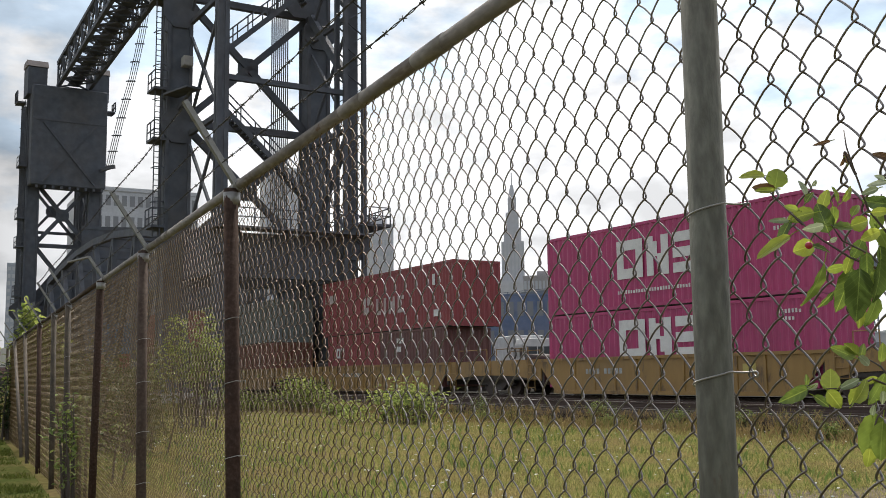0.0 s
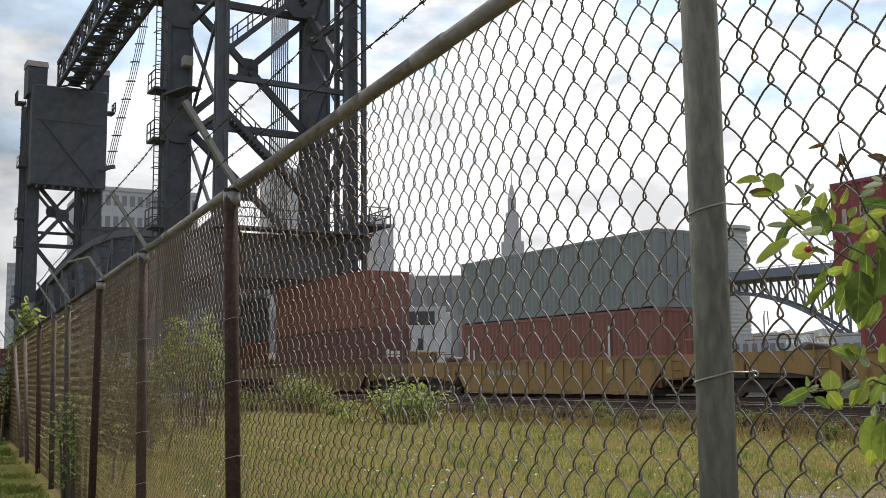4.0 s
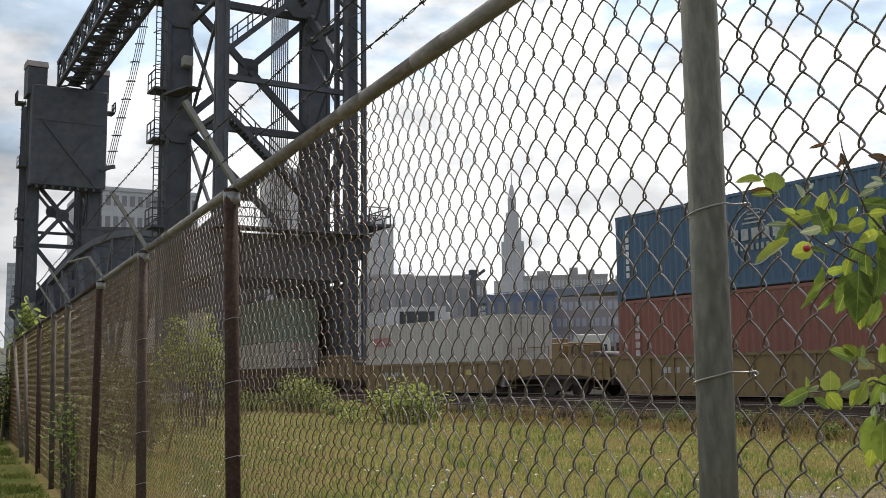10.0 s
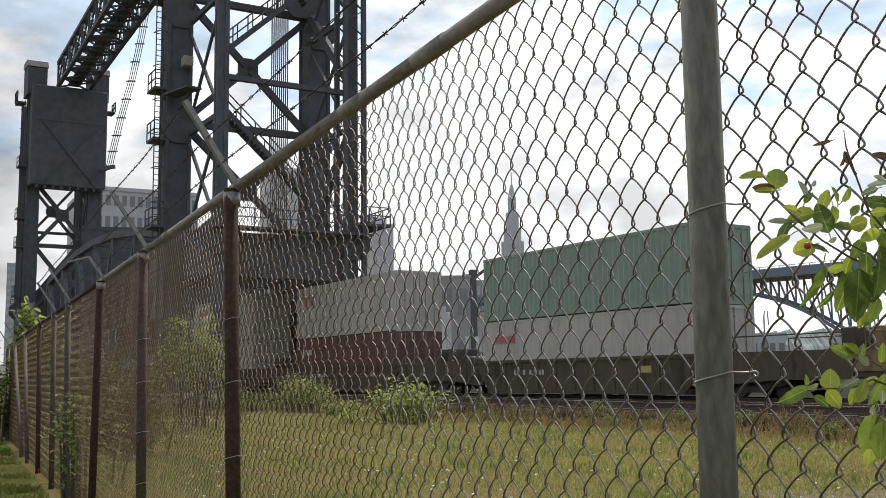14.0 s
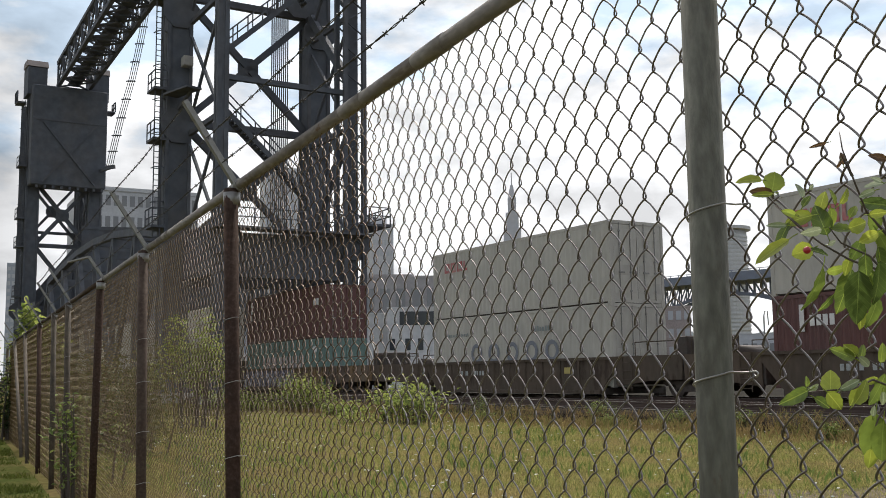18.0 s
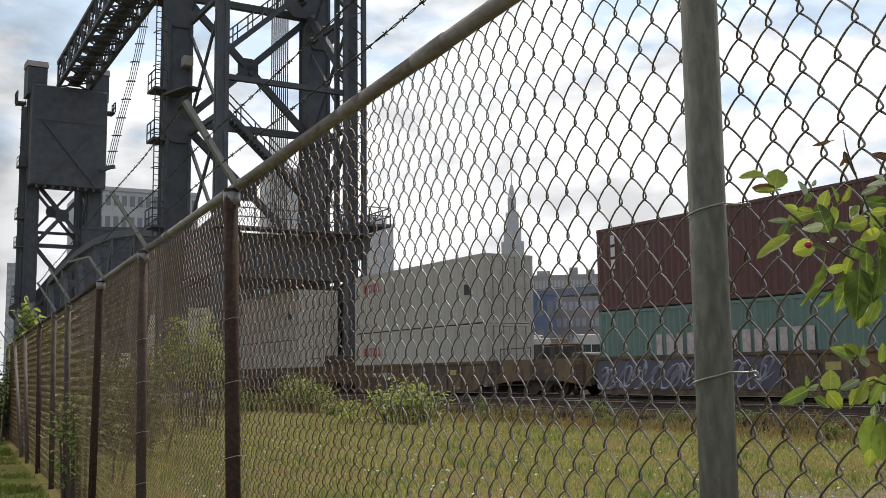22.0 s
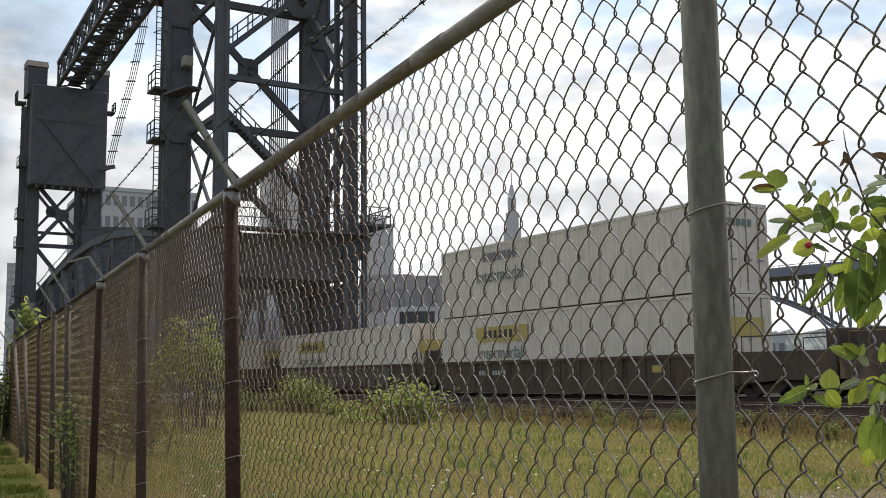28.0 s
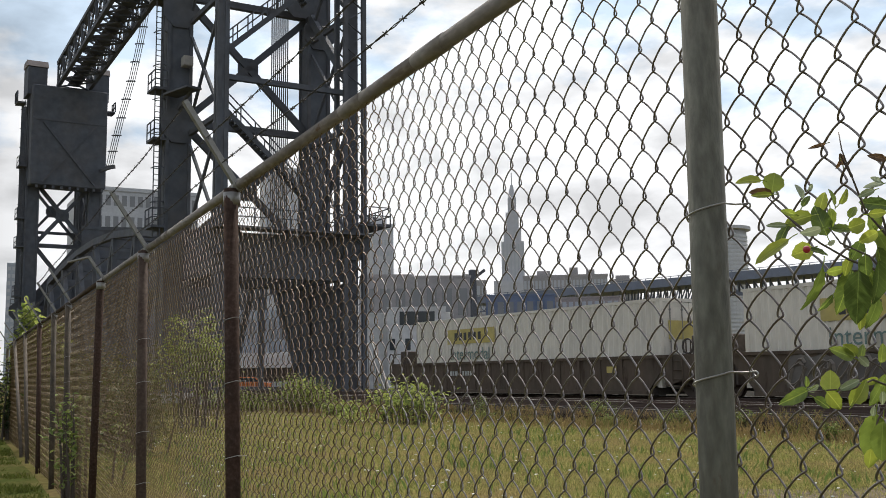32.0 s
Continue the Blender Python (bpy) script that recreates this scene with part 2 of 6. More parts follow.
# ---- ground ----
def ground_height(p):
    s, n = p.dot(U), p.dot(V)
    off = p.dot(FNRM) - FDIST
    h = 0.14 * max(0.0, min(1.0, (9.0 - off) / 9.0))
    far = max(0.0, min(1.0, (p.length - 60) / 200))
    return (h + 0.05 * noise.noise(p * 0.35) + 0.02 * noise.noise(p * 1.7)) * (1 - far)


XG, YG, CELL = -60.0, -12.0, 0.8
_corner = {}


def soil(p):
    """Height of the ground sheet at p, between the corners of its cells."""
    fx, fy = (p.x - XG) / CELL, (p.y - YG) / CELL
    i, j = math.floor(fx), math.floor(fy)
    if not (0 <= i < 124 and 0 <= j < 106):
        return ground_height(Vector((p.x, p.y, 0)))
    h = []
    for a, q in ((i, j), (i + 1, j), (i, j + 1), (i + 1, j + 1)):
        if (a, q) not in _corner:
            _corner[(a, q)] = ground_height(Vector((XG + CELL * a, YG + CELL * q, 0)))
        h.append(_corner[(a, q)])
    fx, fy = fx - i, fy - j
    return (h[0] * (1 - fx) + h[1] * fx) * (1 - fy) + (h[2] * (1 - fx) + h[3] * fx) * fy


def bank(p):
    """Top of the ground or of the ballast's slope at p."""
    n = p.x * V.x + p.y * V.y
    return max(soil(p), min(0.36, -0.3 + 0.66 * (n - 17.6))) if n > 17.6 else soil(p)


def sheet(name, rows, cols, mat, label):
    sol = Solid()
    for y in rows:
        for x in cols:
            p = Vector((x, y, 0))
            sol.v.append((x, y, ground_height(p)))
    w = len(cols)
    for j in range(len(rows) - 1):
        for i in range(w - 1):
            a = j * w + i
            sol.f.append((a, a + 1, a + w + 1, a + w))
    return tagged(part(name, sol, mat, smooth=True), label, "ground", kind="structure")


grass_ground = material("grassy_soil", (0.088, 0.084, 0.026), 1.0, 0, (0.12, 0.085, 0.045), 0.6, 9, 0.9, 0.45, 0.5, 0.0)
xs = sorted([-4200, -2000, -900, -450, -220, -120, -80] + [-60 + 0.8 * i for i in range(126)] + [60, 90, 150, 300, 600, 1200, 2400, 4200])
ys = sorted([-300, -80, -30] + [-12 + 0.8 * i for i in range(108)] + [80, 100, 130, 170, 250, 400, 700, 1300, 2500, 4500])
ground = sheet("ground", ys, xs, grass_ground, "rough summer grass with dry patches and bare soil")

# gravel yard beyond the tracks
yard_mat = material("yard_gravel", (0.035, 0.033, 0.029), 0.95, 0, (0.05, 0.047, 0.04), 0.5, 3, 0.6, 0.2, 0.1, 0.0)
yard = tagged(part("yard", Solid().box((-400, 27.5, -0.4), (300, 170, 0.06)), yard_mat), "dark gravel yard beyond the railway", "yard", kind="structure")
yard.matrix_basis = pose(0, 0, 0, 0, 0, RZ)
# ballast bed, two tracks
ballast_mat = material("ballast_stone", (0.044, 0.035, 0.027), 0.95, 0, (0.032, 0.026, 0.019), 0.7, 14, 0.6, 0.8, 0.5, 0.0, island=0.25)
bed = Solid()
bed.prism([(17.6, -0.3), (18.6, 0.36), (26.8, 0.40), (28.2, -0.3)], "x", -420, 60)
ballast = tagged(part("ballast_bed", bed, ballast_mat), "grey crushed-stone ballast under two railway tracks", "ballast", kind="structure")
ballast.matrix_basis = pose(0, 0, 0, 0, 0, RZ)
stones = Solid()
rs = random.Random(4)
for i in range(5200):
    s, n = rs.uniform(-48, 14), rs.choice([rs.uniform(17.5, 19.6), rs.uniform(17.7, 26.0)])
    z = -0.02 + (0.36 if n > 18.6 else 0.33 * (n - 17.6)) + rs.uniform(-0.01, 0.02)
    r = rs.uniform(0.03, 0.075)
    k = len(stones.v)
    a = rs.uniform(0, 6.3)
    for dx, dy, dz in ((1, 0, 0), (0, 1, 0.1), (-1, 0.1, 0), (0.1, -1, 0), (0.1, 0, 0.8), (0, 0, -0.7)):
        stones.v.append((s + r * (dx * math.cos(a) - dy * math.sin(a)) * rs.uniform(0.7, 1.2), n + r * (dx * math.sin(a) + dy * math.cos(a)), z + r * dz))
    stones.f += [(k, k + 1, k + 4), (k + 1, k + 2, k + 4), (k + 2, k + 3, k + 4), (k + 3, k, k + 4), (k + 1, k, k + 5), (k + 2, k + 1, k + 5), (k + 3, k + 2, k + 5), (k, k + 3, k + 5)]
st = tagged(part("ballast_stones", stones, ballast_mat), "loose grey ballast stones", "stones", kind="stuff")
st.matrix_basis = pose(0, 0, 0, 0, 0, RZ)


def rail_profile():
    return [(-0.07, 0), (0.07, 0), (0.07, 0.02), (0.012, 0.035), (0.012, 0.13), (0.036, 0.14), (0.036, 0.18), (-0.036, 0.18), (-0.036, 0.14), (-0.012, 0.13), (-0.012, 0.035), (-0.07, 0.02)]


for centre, zr in ((FACE + 1.22, RAIL), (FACE + 1.22 - 4.0, RAIL - 0.02)):
    road = thing("railway_track", track_pose(0, centre), "standard-gauge railway track with steel rails on dark wooden sleepers", "track", "pair of tracks", "structure")
    for side in (-0.7525, 0.7525):
        sol = Solid().prism([(side + a, zr - 0.18 + b) for a, b in rail_profile()], "x", -420, 60)
        part("rail", sol, rail_web, road)
        part("rail_head", Solid().box((-420, side - 0.034, zr - 0.02), (60, side + 0.034, zr + 0.003)), rail_steel, road, "shiny worn running surface")
    tie = Solid().box((-0.115, -1.3, zr - 0.36), (0.115, 1.3, zr - 0.185)).mesh("sleeper")
    for i in range(150):
        t = part("sleeper", tie, tie_wood, road)
        t.location = (-62 + 0.53 * i, 0, 0)

# ---- fence ----
FTOP = 2.17
# places of the posts along the fence, at the top and at the foot
POSTS = [(-1.8, -1.8), (1.251, 1.256), (4.336, 4.14), (6.65, 6.44), (8.77, 9.0), (11.47, 11.1), (13.2, 12.75), (15.6, 14.9), (19.0, 17.0), (22.5, 18.2), (25.5, 25.5)]
# x runs along the fence, y to the camera's side
FPOSE = pose(FNRM.x * FDIST, FNRM.y * FDIST, 0, 0, 0, math.degrees(math.atan2(FDIR.y, FDIR.x)))


def fence_ground(s):
    p = fence(s)
    return ground_height(Vector((p.x, p.y, 0)))


fence_thing = thing("chain_link_fence", FPOSE, "tall weathered chain-link fence with top rail and barbed-wire arms", "fence")
for i, (s, s_foot) in enumerate(POSTS):
    g = fence_ground(s_foot)
    rusty = i in (2, 4, 7)
    r = 0.0278 if i == 1 else 0.030
    if i == 1:
        s, s_foot = s - 0.0013, s_foot - 0.0013
    post = part("post", Solid().tube([(s_foot, 0.035, g - 0.3), (s, 0.035, FTOP - 0.02)], r, 28), post_rust if rusty else post_dark if i > 4 else post_old if i > 1 else post_grey, fence_thing, "rust-brown steel post" if rusty else "", True)
    cap = Solid().ring((s, 0.03, 0), "z", 0.001, r + 0.006, FTOP - 0.09, FTOP - 0.035, 18)
    part("post_cap", cap, galv, post, "cast cap", True)
    part("rail_loop", Solid().ring((s, 0.0, FTOP), "x", 0.021, 0.028, -0.03, 0.03, 14), galv, post, "", True)
    if i > 1:
        # pressed arm leaning to the camera's side
        reach, rise = (0.13, 0.17) if i == 4 else (0.235, 0.345)
        arm = Solid().beam((s, 0.012, FTOP + 0.0), (s, reach, FTOP + rise), 0.036, 0.022)
        part("barbed_wire_arm", arm, galv, post)
        if i == 4:
            part("barbed_wire_arm", Solid().beam((s, reach, FTOP + rise), (s + 0.25, reach + 0.13, FTOP + 0.15), 0.03, 0.012), galv, post, "bent broken arm")
    if i < 6:
        for z in ((1.327, 1.578) if i == 1 else (0.35, 0.72, 1.02, 1.318, 1.578)):
            c = s_foot + (s - s_foot) * z / FTOP
            pts = [(c + (r + 0.003) * math.cos(a), 0.035 + (r + 0.003) * math.sin(a), z + 0.0075 * a) for a in [math.pi * (-0.05 + 1.1 * k / 10) for k in range(11)]]
            pts = [(c + r + 0.028, -0.006, z - 0.006), (c + r + 0.012, 0.012, z - 0.004)] + pts + [(c - r - 0.006, 0.01, z + 0.0235), (c - r - 0.012, -0.002, z + 0.0245)]
            hook = [(c - r - 0.016 - 0.004 * math.sin(a), -0.007, z + 0.021 + 0.004 * math.cos(a)) for a in (0, 0.9, 1.8, 2.7, 3.6, 4.5)]
            part("tie_wire", Solid().tube(pts + hook, 0.0015, 6), tie_mat, post, "", True)
segs = [-2.2, 2.337, 2.91, 6.0, 9.1, 12.1, 15.1, 18.2, 21.3, 25.2]
for a, b in zip(segs, segs[1:]):
    part("top_rail", Solid().tube([(a, 0, FTOP), (b + 0.05, 0, FTOP)], 0.0212, 24), rail_pipe if a < 9 else post_old, fence_thing, "", True)
    part("rail_sleeve", Solid().tube([(b - 0.09, 0, FTOP), (b + 0.09, 0, FTOP)], 0.0232, 24), rail_pipe if a < 9 else post_old, fence_thing, "", True)

# chain link: each wire is a flat zigzag that hooks into its neighbours
MP, MQ, MA, MB, WR = 0.03521, 0.04401, 0.02175, 0.02536, 0.00168
JTOP, JLOW = 48, 3


def zigzag(phase, sides, fine, back=-0.0022, front=0.0058):
    """One wire of the mesh: bends to the left at even steps when phase is 0."""
    pts = []
    amp = MP / 2 + 0.0044
    for j in range(JTOP, JLOW - 1, -1):
        sg = -1 if (j + phase) % 2 == 0 else 1
        z = MB + j * MQ
        ym = 0.0016
        fy = (back if sg > 0 else front) - ym
        if fine:
            for q in (0.0, 0.035, 0.08, 0.15, 0.28, 0.48, 0.72, 0.88, 0.955):
                k = 0.3 if sg > 0 else 0.5
                g = (k * (1 - (1 - q) ** 1.8) + (1 - k) * q) * (1 - math.exp(-(q / 0.06) ** 1.4))
                pts.append((sg * amp * (1 - 2 * g) * (0.97 if q == 0 else 1), ym + fy * min(1.0, 1.5 * math.sin(math.pi * q)), z - MQ * q))
        else:
            pts += [(sg * amp, ym, z), (sg * amp * (1 - 2 * 0.6), ym + fy, z - MQ * 0.5)]
    return Solid().tube(pts, WR, sides, False)


# how the mesh hangs: at each place along the fence the shift along and up, in meshes, and how both change with height
HANG = [(0.85, 0.567, -0.225, -0.11, -0.491), (1.05, 0.221, -0.354, -0.011, -0.615), (1.2, -0.151, -0.484, -0.005, -0.621), (1.3, -0.297, -0.428, -0.021, -0.505),
        (1.45, -0.087, -0.292, 0.048, -0.357), (1.65, -0.091, -0.079, 0.104, -0.262), (1.85, 0.06, 0.365, 0.2, -0.068), (2.1, -0.038, 0.487, 0.247, -0.017),
        (2.4, -0.129, 0.547, 0.322, 0.017), (2.7, 0.054, 0.39, 0.428, 0.025), (3.2, 0.172, 0.113, 0.467, -0.019), (4.5, 0.1, 0.0, 0.2, 0.0), (6.0, 0.0, 0.0, 0.0, 0.0)]


def hang(s):
    """Shift along, its lean, shift up and its stretch for the wire at s."""
    return [float(np.interp(s, [h[0] for h in HANG], [h[k] for h in HANG])) for k in (1, 2, 3, 4)]


meshes = [zigzag(ph, 6, True).mesh("wire", True) for ph in (0, 1)]
panel_near = part("mesh_panel", Solid().tube([(0.2, -0.004, 0.16), (6.0, -0.004, 0.16)], 0.002, 5), wire_mat, fence_thing, "rusty galvanised diamond mesh")
rusty_meshes = [zigzag(ph, 6, True, -0.0055, 0.0084).mesh("wire", True) for ph in (0, 1)]
for me, me2 in zip(meshes, rusty_meshes):
    me.materials.append(wire_mat)
    me2.materials.append(wire_rusty)
first = 8
for i in range(first, first + 150):
    w = new("wire", (meshes if i < 76 else rusty_meshes)[i % 2])
    w.parent = panel_near
    c = MA + (i + 0.5) * MP
    along_, lean, up_, stretch_ = hang(c)
    turn_ = MP * lean
    w.matrix_basis = Matrix.Translation((c + MP * (along_ - lean * 1.35), -0.004, MQ * (up_ - stretch_ * 1.35))) @ pose(0, 0, 0, 0, math.degrees(turn_), 0) @ Matrix.Diagonal((1, 1, 1 + MQ * stretch_, 1))
for i0, i1, sides in ((first + 150, 300, 5), (300, 715, 3)):
    rest = Solid()
    shapes = [zigzag(ph, sides, False, -0.0055, 0.0084) for ph in (0, 1)]
    for i in range(i0, i1):
        z0 = shapes[i % 2]
        k = len(rest.v)
        c = MA + (i + 0.5) * MP
        rest.v += [(x + c, y - 0.004, z) for x, y, z in z0.v]
        rest.f += [tuple(k + j for j in f) for f in z0.f]
    tagged(part("mesh_wire", rest, wire_old, fence_thing), kind="stuff")
# barbed wire strands on the arms: share of the arm, first and last place
for share, s0, s1 in ((0.26, -1.8, 22.0), (0.56, 0.3, 22.0), (0.97, 4.336, 13.2)):
    barb = Solid()
    pts = []
    tops = [p[0] for p in POSTS]
    s = s0
    while s < s1:
        base = min(abs(s - q) for q in tops)
        pts.append((s, 0.02 + 0.215 * share, FTOP + 0.345 * share - 0.012 * min(base, 1.2)))
        s += 0.06
    barb.tube([(x, y + 0.0025 * math.sin(i * 1.9), z + 0.0025 * math.cos(i * 1.9)) for i, (x, y, z) in enumerate(pts)], 0.0019, 4)
    barb.tube([(x, y - 0.0025 * math.sin(i * 1.9), z - 0.0025 * math.cos(i * 1.9)) for i, (x, y, z) in enumerate(pts)], 0.0019, 4)
    for k in range(1, len(pts) - 1, 2):
        x, y, z = pts[k]
        for q in range(2):
            a = q * 1.7 + k
            d = (0.005 * math.cos(k), 0.009 * math.cos(a), 0.009 * math.sin(a))
            barb.tube([(x - d[0], y - d[1], z - d[2]), (x + d[0], y + d[1], z + d[2])], 0.0017, 4)
    part("barbed_wire", barb, barb_steel, fence_thing, "twisted barbed wire")

# ---- railway ----
def paint(name, c, worn=(0.11, 0.06, 0.04), amount=0.62):
    return material(name, c, 0.5, 0, tuple(x * 0.7 + 0.02 for x in c), 0.2, 5, 0.6, 0.45, 0.0, rust=(worn, 2.2, amount), stretch=(1, 1, 0.35))


magenta = paint("magenta_paint", (0.40, 0.035, 0.13), amount=0.78)
kred = paint("red_paint", (0.225, 0.033, 0.034), amount=0.74)
brickred = paint("brick_red_paint", (0.21, 0.07, 0.045), amount=0.72)
brown = paint("brown_paint", (0.12, 0.042, 0.034), amount=0.72)
darkbrown = paint("dark_brown_paint", (0.095, 0.028, 0.022), amount=0.72)
greypaint = paint("grey_paint", (0.20, 0.225, 0.215), amount=0.72)
bluepaint = paint("blue_paint", (0.045, 0.10, 0.165), amount=0.76)
greenpaint = paint("green_paint", (0.215, 0.278, 0.212), amount=0.78)
teal = paint("teal_paint", (0.115, 0.185, 0.155), amount=0.76)
offwhite = paint("off_white_paint", (0.40, 0.372, 0.315), (0.25, 0.2, 0.15), 0.74)
whitepaint = paint("white_paint", (0.60, 0.555, 0.465), (0.3, 0.25, 0.2), 0.76)
ttx_yellow = paint("yellow_wagon_paint", (0.19, 0.118, 0.036), (0.085, 0.05, 0.03), 0.53)
bn_brown = material("brown_wagon_paint", (0.102, 0.076, 0.055), 0.85, 0, (0.072, 0.060, 0.046), 0.3, 5, 0.85, 0.7, 0.0, 0.15, rust=((0.052, 0.036, 0.026), 1.7, 0.55), stretch=(1, 1, 0.35))
lettering = material("white_lettering", (0.66, 0.64, 0.6), 0.6, 0, None, 0.1, 20, 0.4, 2)
redlet = material("red_lettering", (0.38, 0.07, 0.07), 0.6, 0, (0.4, 0.3, 0.27), 0.2, 8, 0.7, 3)
faded_white = material("faded_white_lettering", (0.47, 0.41, 0.38), 0.7, 0, (0.32, 0.2, 0.18), 0.3, 10, 0.7, 4)
faded = material("faded_lettering", (0.40, 0.40, 0.37), 0.7, 0, (0.22, 0.25, 0.23), 0.3, 10, 0.8, 3)
ttx_bright = paint("orange_yellow_wagon_paint", (0.29, 0.165, 0.04), (0.11, 0.065, 0.03), 0.54)
ttx_old = material("grimy_wagon_paint", (0.175, 0.098, 0.034), 0.65, 0, (0.085, 0.07, 0.052), 0.35, 4, 0.95, 0.8, 0.0, rust=((0.05, 0.032, 0.022), 1.5, 0.46), stretch=(1, 1, 0.5))
bluelet = material("dark_blue_lettering", (0.15, 0.16, 0.185), 0.6, 0, (0.2, 0.2, 0.2), 0.2, 8, 0.6, 3)
yellowlet = material("yellow_sign", (0.42, 0.335, 0.085), 0.6, 0, (0.36, 0.30, 0.12), 0.2, 5, 0.6, 1)
greenlet = material("dark_green_lettering", (0.10, 0.165, 0.145), 0.6, 0, (0.17, 0.21, 0.19), 0.3, 8, 0.6, 3)
blacklet = material("black_lettering", (0.02, 0.02, 0.02), 0.6)
steel_dark = material("greasy_steel", (0.06, 0.05, 0.042), 0.75, 0.2, (0.08, 0.05, 0.035), 0.4, 10, 0.6, 2)
wheel_steel = material("wheel_steel", (0.08, 0.06, 0.05), 0.6, 0.5)

MOVERS = []     # things of the train, with their place along the train


def corrugated(x0, x1, z0, z1, y, depth, pitch, out):
    """A pressed panel in the plane y; out is -1 or 1, the side that it faces."""
    sol = Solid()
    n = max(2, round((x1 - x0) / pitch))
    p = (x1 - x0) / n
    xs_, ds = [], []
    for i in range(n):
        for a, d in ((0.0, 0), (0.27, 0), (0.5, 1), (0.77, 1)):
            xs_.append(x0 + (i + a) * p)
            ds.append(d)
    xs_.append(x1)
    ds.append(0)
    for x, d in zip(xs_, ds):
        yy = y - out * depth * d
        sol.v += [(x, yy, z0), (x, yy, z1)]
    for i in range(len(xs_) - 1):
        a = 2 * i
        sol.f.append((a, a + 2, a + 3, a + 1))
    k = len(sol.v)
    for x in (x0, x1):
        for z in (z0, z1):
            sol.v.append((x, y - out * (depth + 0.02), z))
    sol.f.append((k, k + 1, k + 3, k + 2))
    return sol


def turned(sol, w):
    """The same panel turned to face along x at x = w: x and y change places."""
    out = Solid()
    out.v = [(y, x, z) for x, y, z in sol.v]
    out.f = sol.f
    return out


def container(s, length, z, height, mat, label, fine=False, doors=False, width=2.44, name="shipping_container"):
    """s is the place of its rear end along the train; z its underside above the wells' floor."""
    ob = thing(name, track_pose(s, FACE, FLOOR + z), label, "container", "containers on the train")
    L, Wd, h = length, width, height
    pitch, depth = (0.30, 0.010) if fine else (0.278, 0.036)
    part("side_panel", corrugated(0.12, L - 0.12, 0.16, h - 0.1, 0.012, depth, pitch, -1), mat, ob)
    part("side_panel", corrugated(0.12, L - 0.12, 0.16, h - 0.1, Wd - 0.012, depth, pitch, 1), mat, ob)
    for x, face in ((0.0, -1), (L, 1)):
        if doors and face == 1:
            for k in (0, 1):
                a, b = 0.1 + k * (Wd / 2 - 0.1), Wd / 2 + k * (Wd / 2 - 0.1)
                leaf = Solid()
                leaf.box((x - 0.05, a + 0.01, 0.17), (x - 0.012, b - 0.01, h - 0.13))
                d = part("door", leaf, mat, ob)
                for q in range(4):
                    zz = 0.35 + q * (h - 0.75) / 3.4
                    part("pressed_panel", Solid().box((x - 0.03, a + 0.08, zz), (x - 0.004, b - 0.08, zz + 0.36)), mat, d)
                for t in (0.28, 0.72):
                    yy = a + (b - a) * t
                    rod = Solid().tube([(x + 0.012, yy, 0.12), (x + 0.012, yy, h - 0.08)], 0.018, 7)
                    rod.box((x - 0.005, yy - 0.05, 1.05), (x + 0.035, yy + 0.2, 1.1))
                    for zz in (0.4, h * 0.5, h - 0.4):
                        rod.box((x - 0.005, yy - 0.04, zz), (x + 0.02, yy + 0.04, zz + 0.06))
                    part("locking_bar", rod, galv, d)
        else:
            e = turned(corrugated(0.12, Wd - 0.12, 0.16, h - 0.1, x - face * 0.012, depth, pitch, face), x)
            part("end_panel", e, mat, ob)
        for yy in (0.0, Wd):
            sgn = 1 if yy == 0 else -1
            c = Solid().box((x - face * 0.14, yy, 0.1), (x, yy + sgn * 0.12, h - 0.1))
            part("corner_post", c, mat, ob)
            for zz in (0.0, h - 0.118):
                cc = Solid().box((x - face * 0.178, yy - sgn * 0.006, zz), (x + face * 0.006, yy + sgn * 0.16, zz + 0.118))
                cc.ring((x - face * 0.09, yy - sgn * 0.012, zz + 0.06), "y", 0.022, 0.045, 0, sgn * 0.008, 10)
                part("corner_casting", cc, mat, ob)
    for yy, sgn in ((0.0, 1), (Wd, -1)):
        part("top_side_rail", Solid().box((0.12, yy, h - 0.1), (L - 0.12, yy + sgn * 0.06, h)), mat, ob)
        bt = Solid().box((0.12, yy, 0.06), (L - 0.12, yy + sgn * 0.05, 0.17))
        part("bottom_side_rail", bt, mat, ob)
    for x, face in ((0.0, -1), (L, 1)):
        part("end_sill", Solid().box((x - face * 0.08, 0.12, 0.02), (x, Wd - 0.12, 0.17)), mat, ob)
        part("end_header", Solid().box((x - face * 0.08, 0.12, h - 0.12), (x, Wd - 0.12, h)), mat, ob)
    part("roof", Solid().box((0.05, 0.03, h - 0.035), (L - 0.05, Wd - 0.03, h - 0.012)), mat, ob)
    part("floor_pan", Solid().box((0.05, 0.05, 0.03), (L - 0.05, Wd - 0.05, 0.14)), steel_dark, ob)
    MOVERS.append((ob, s))
    return ob


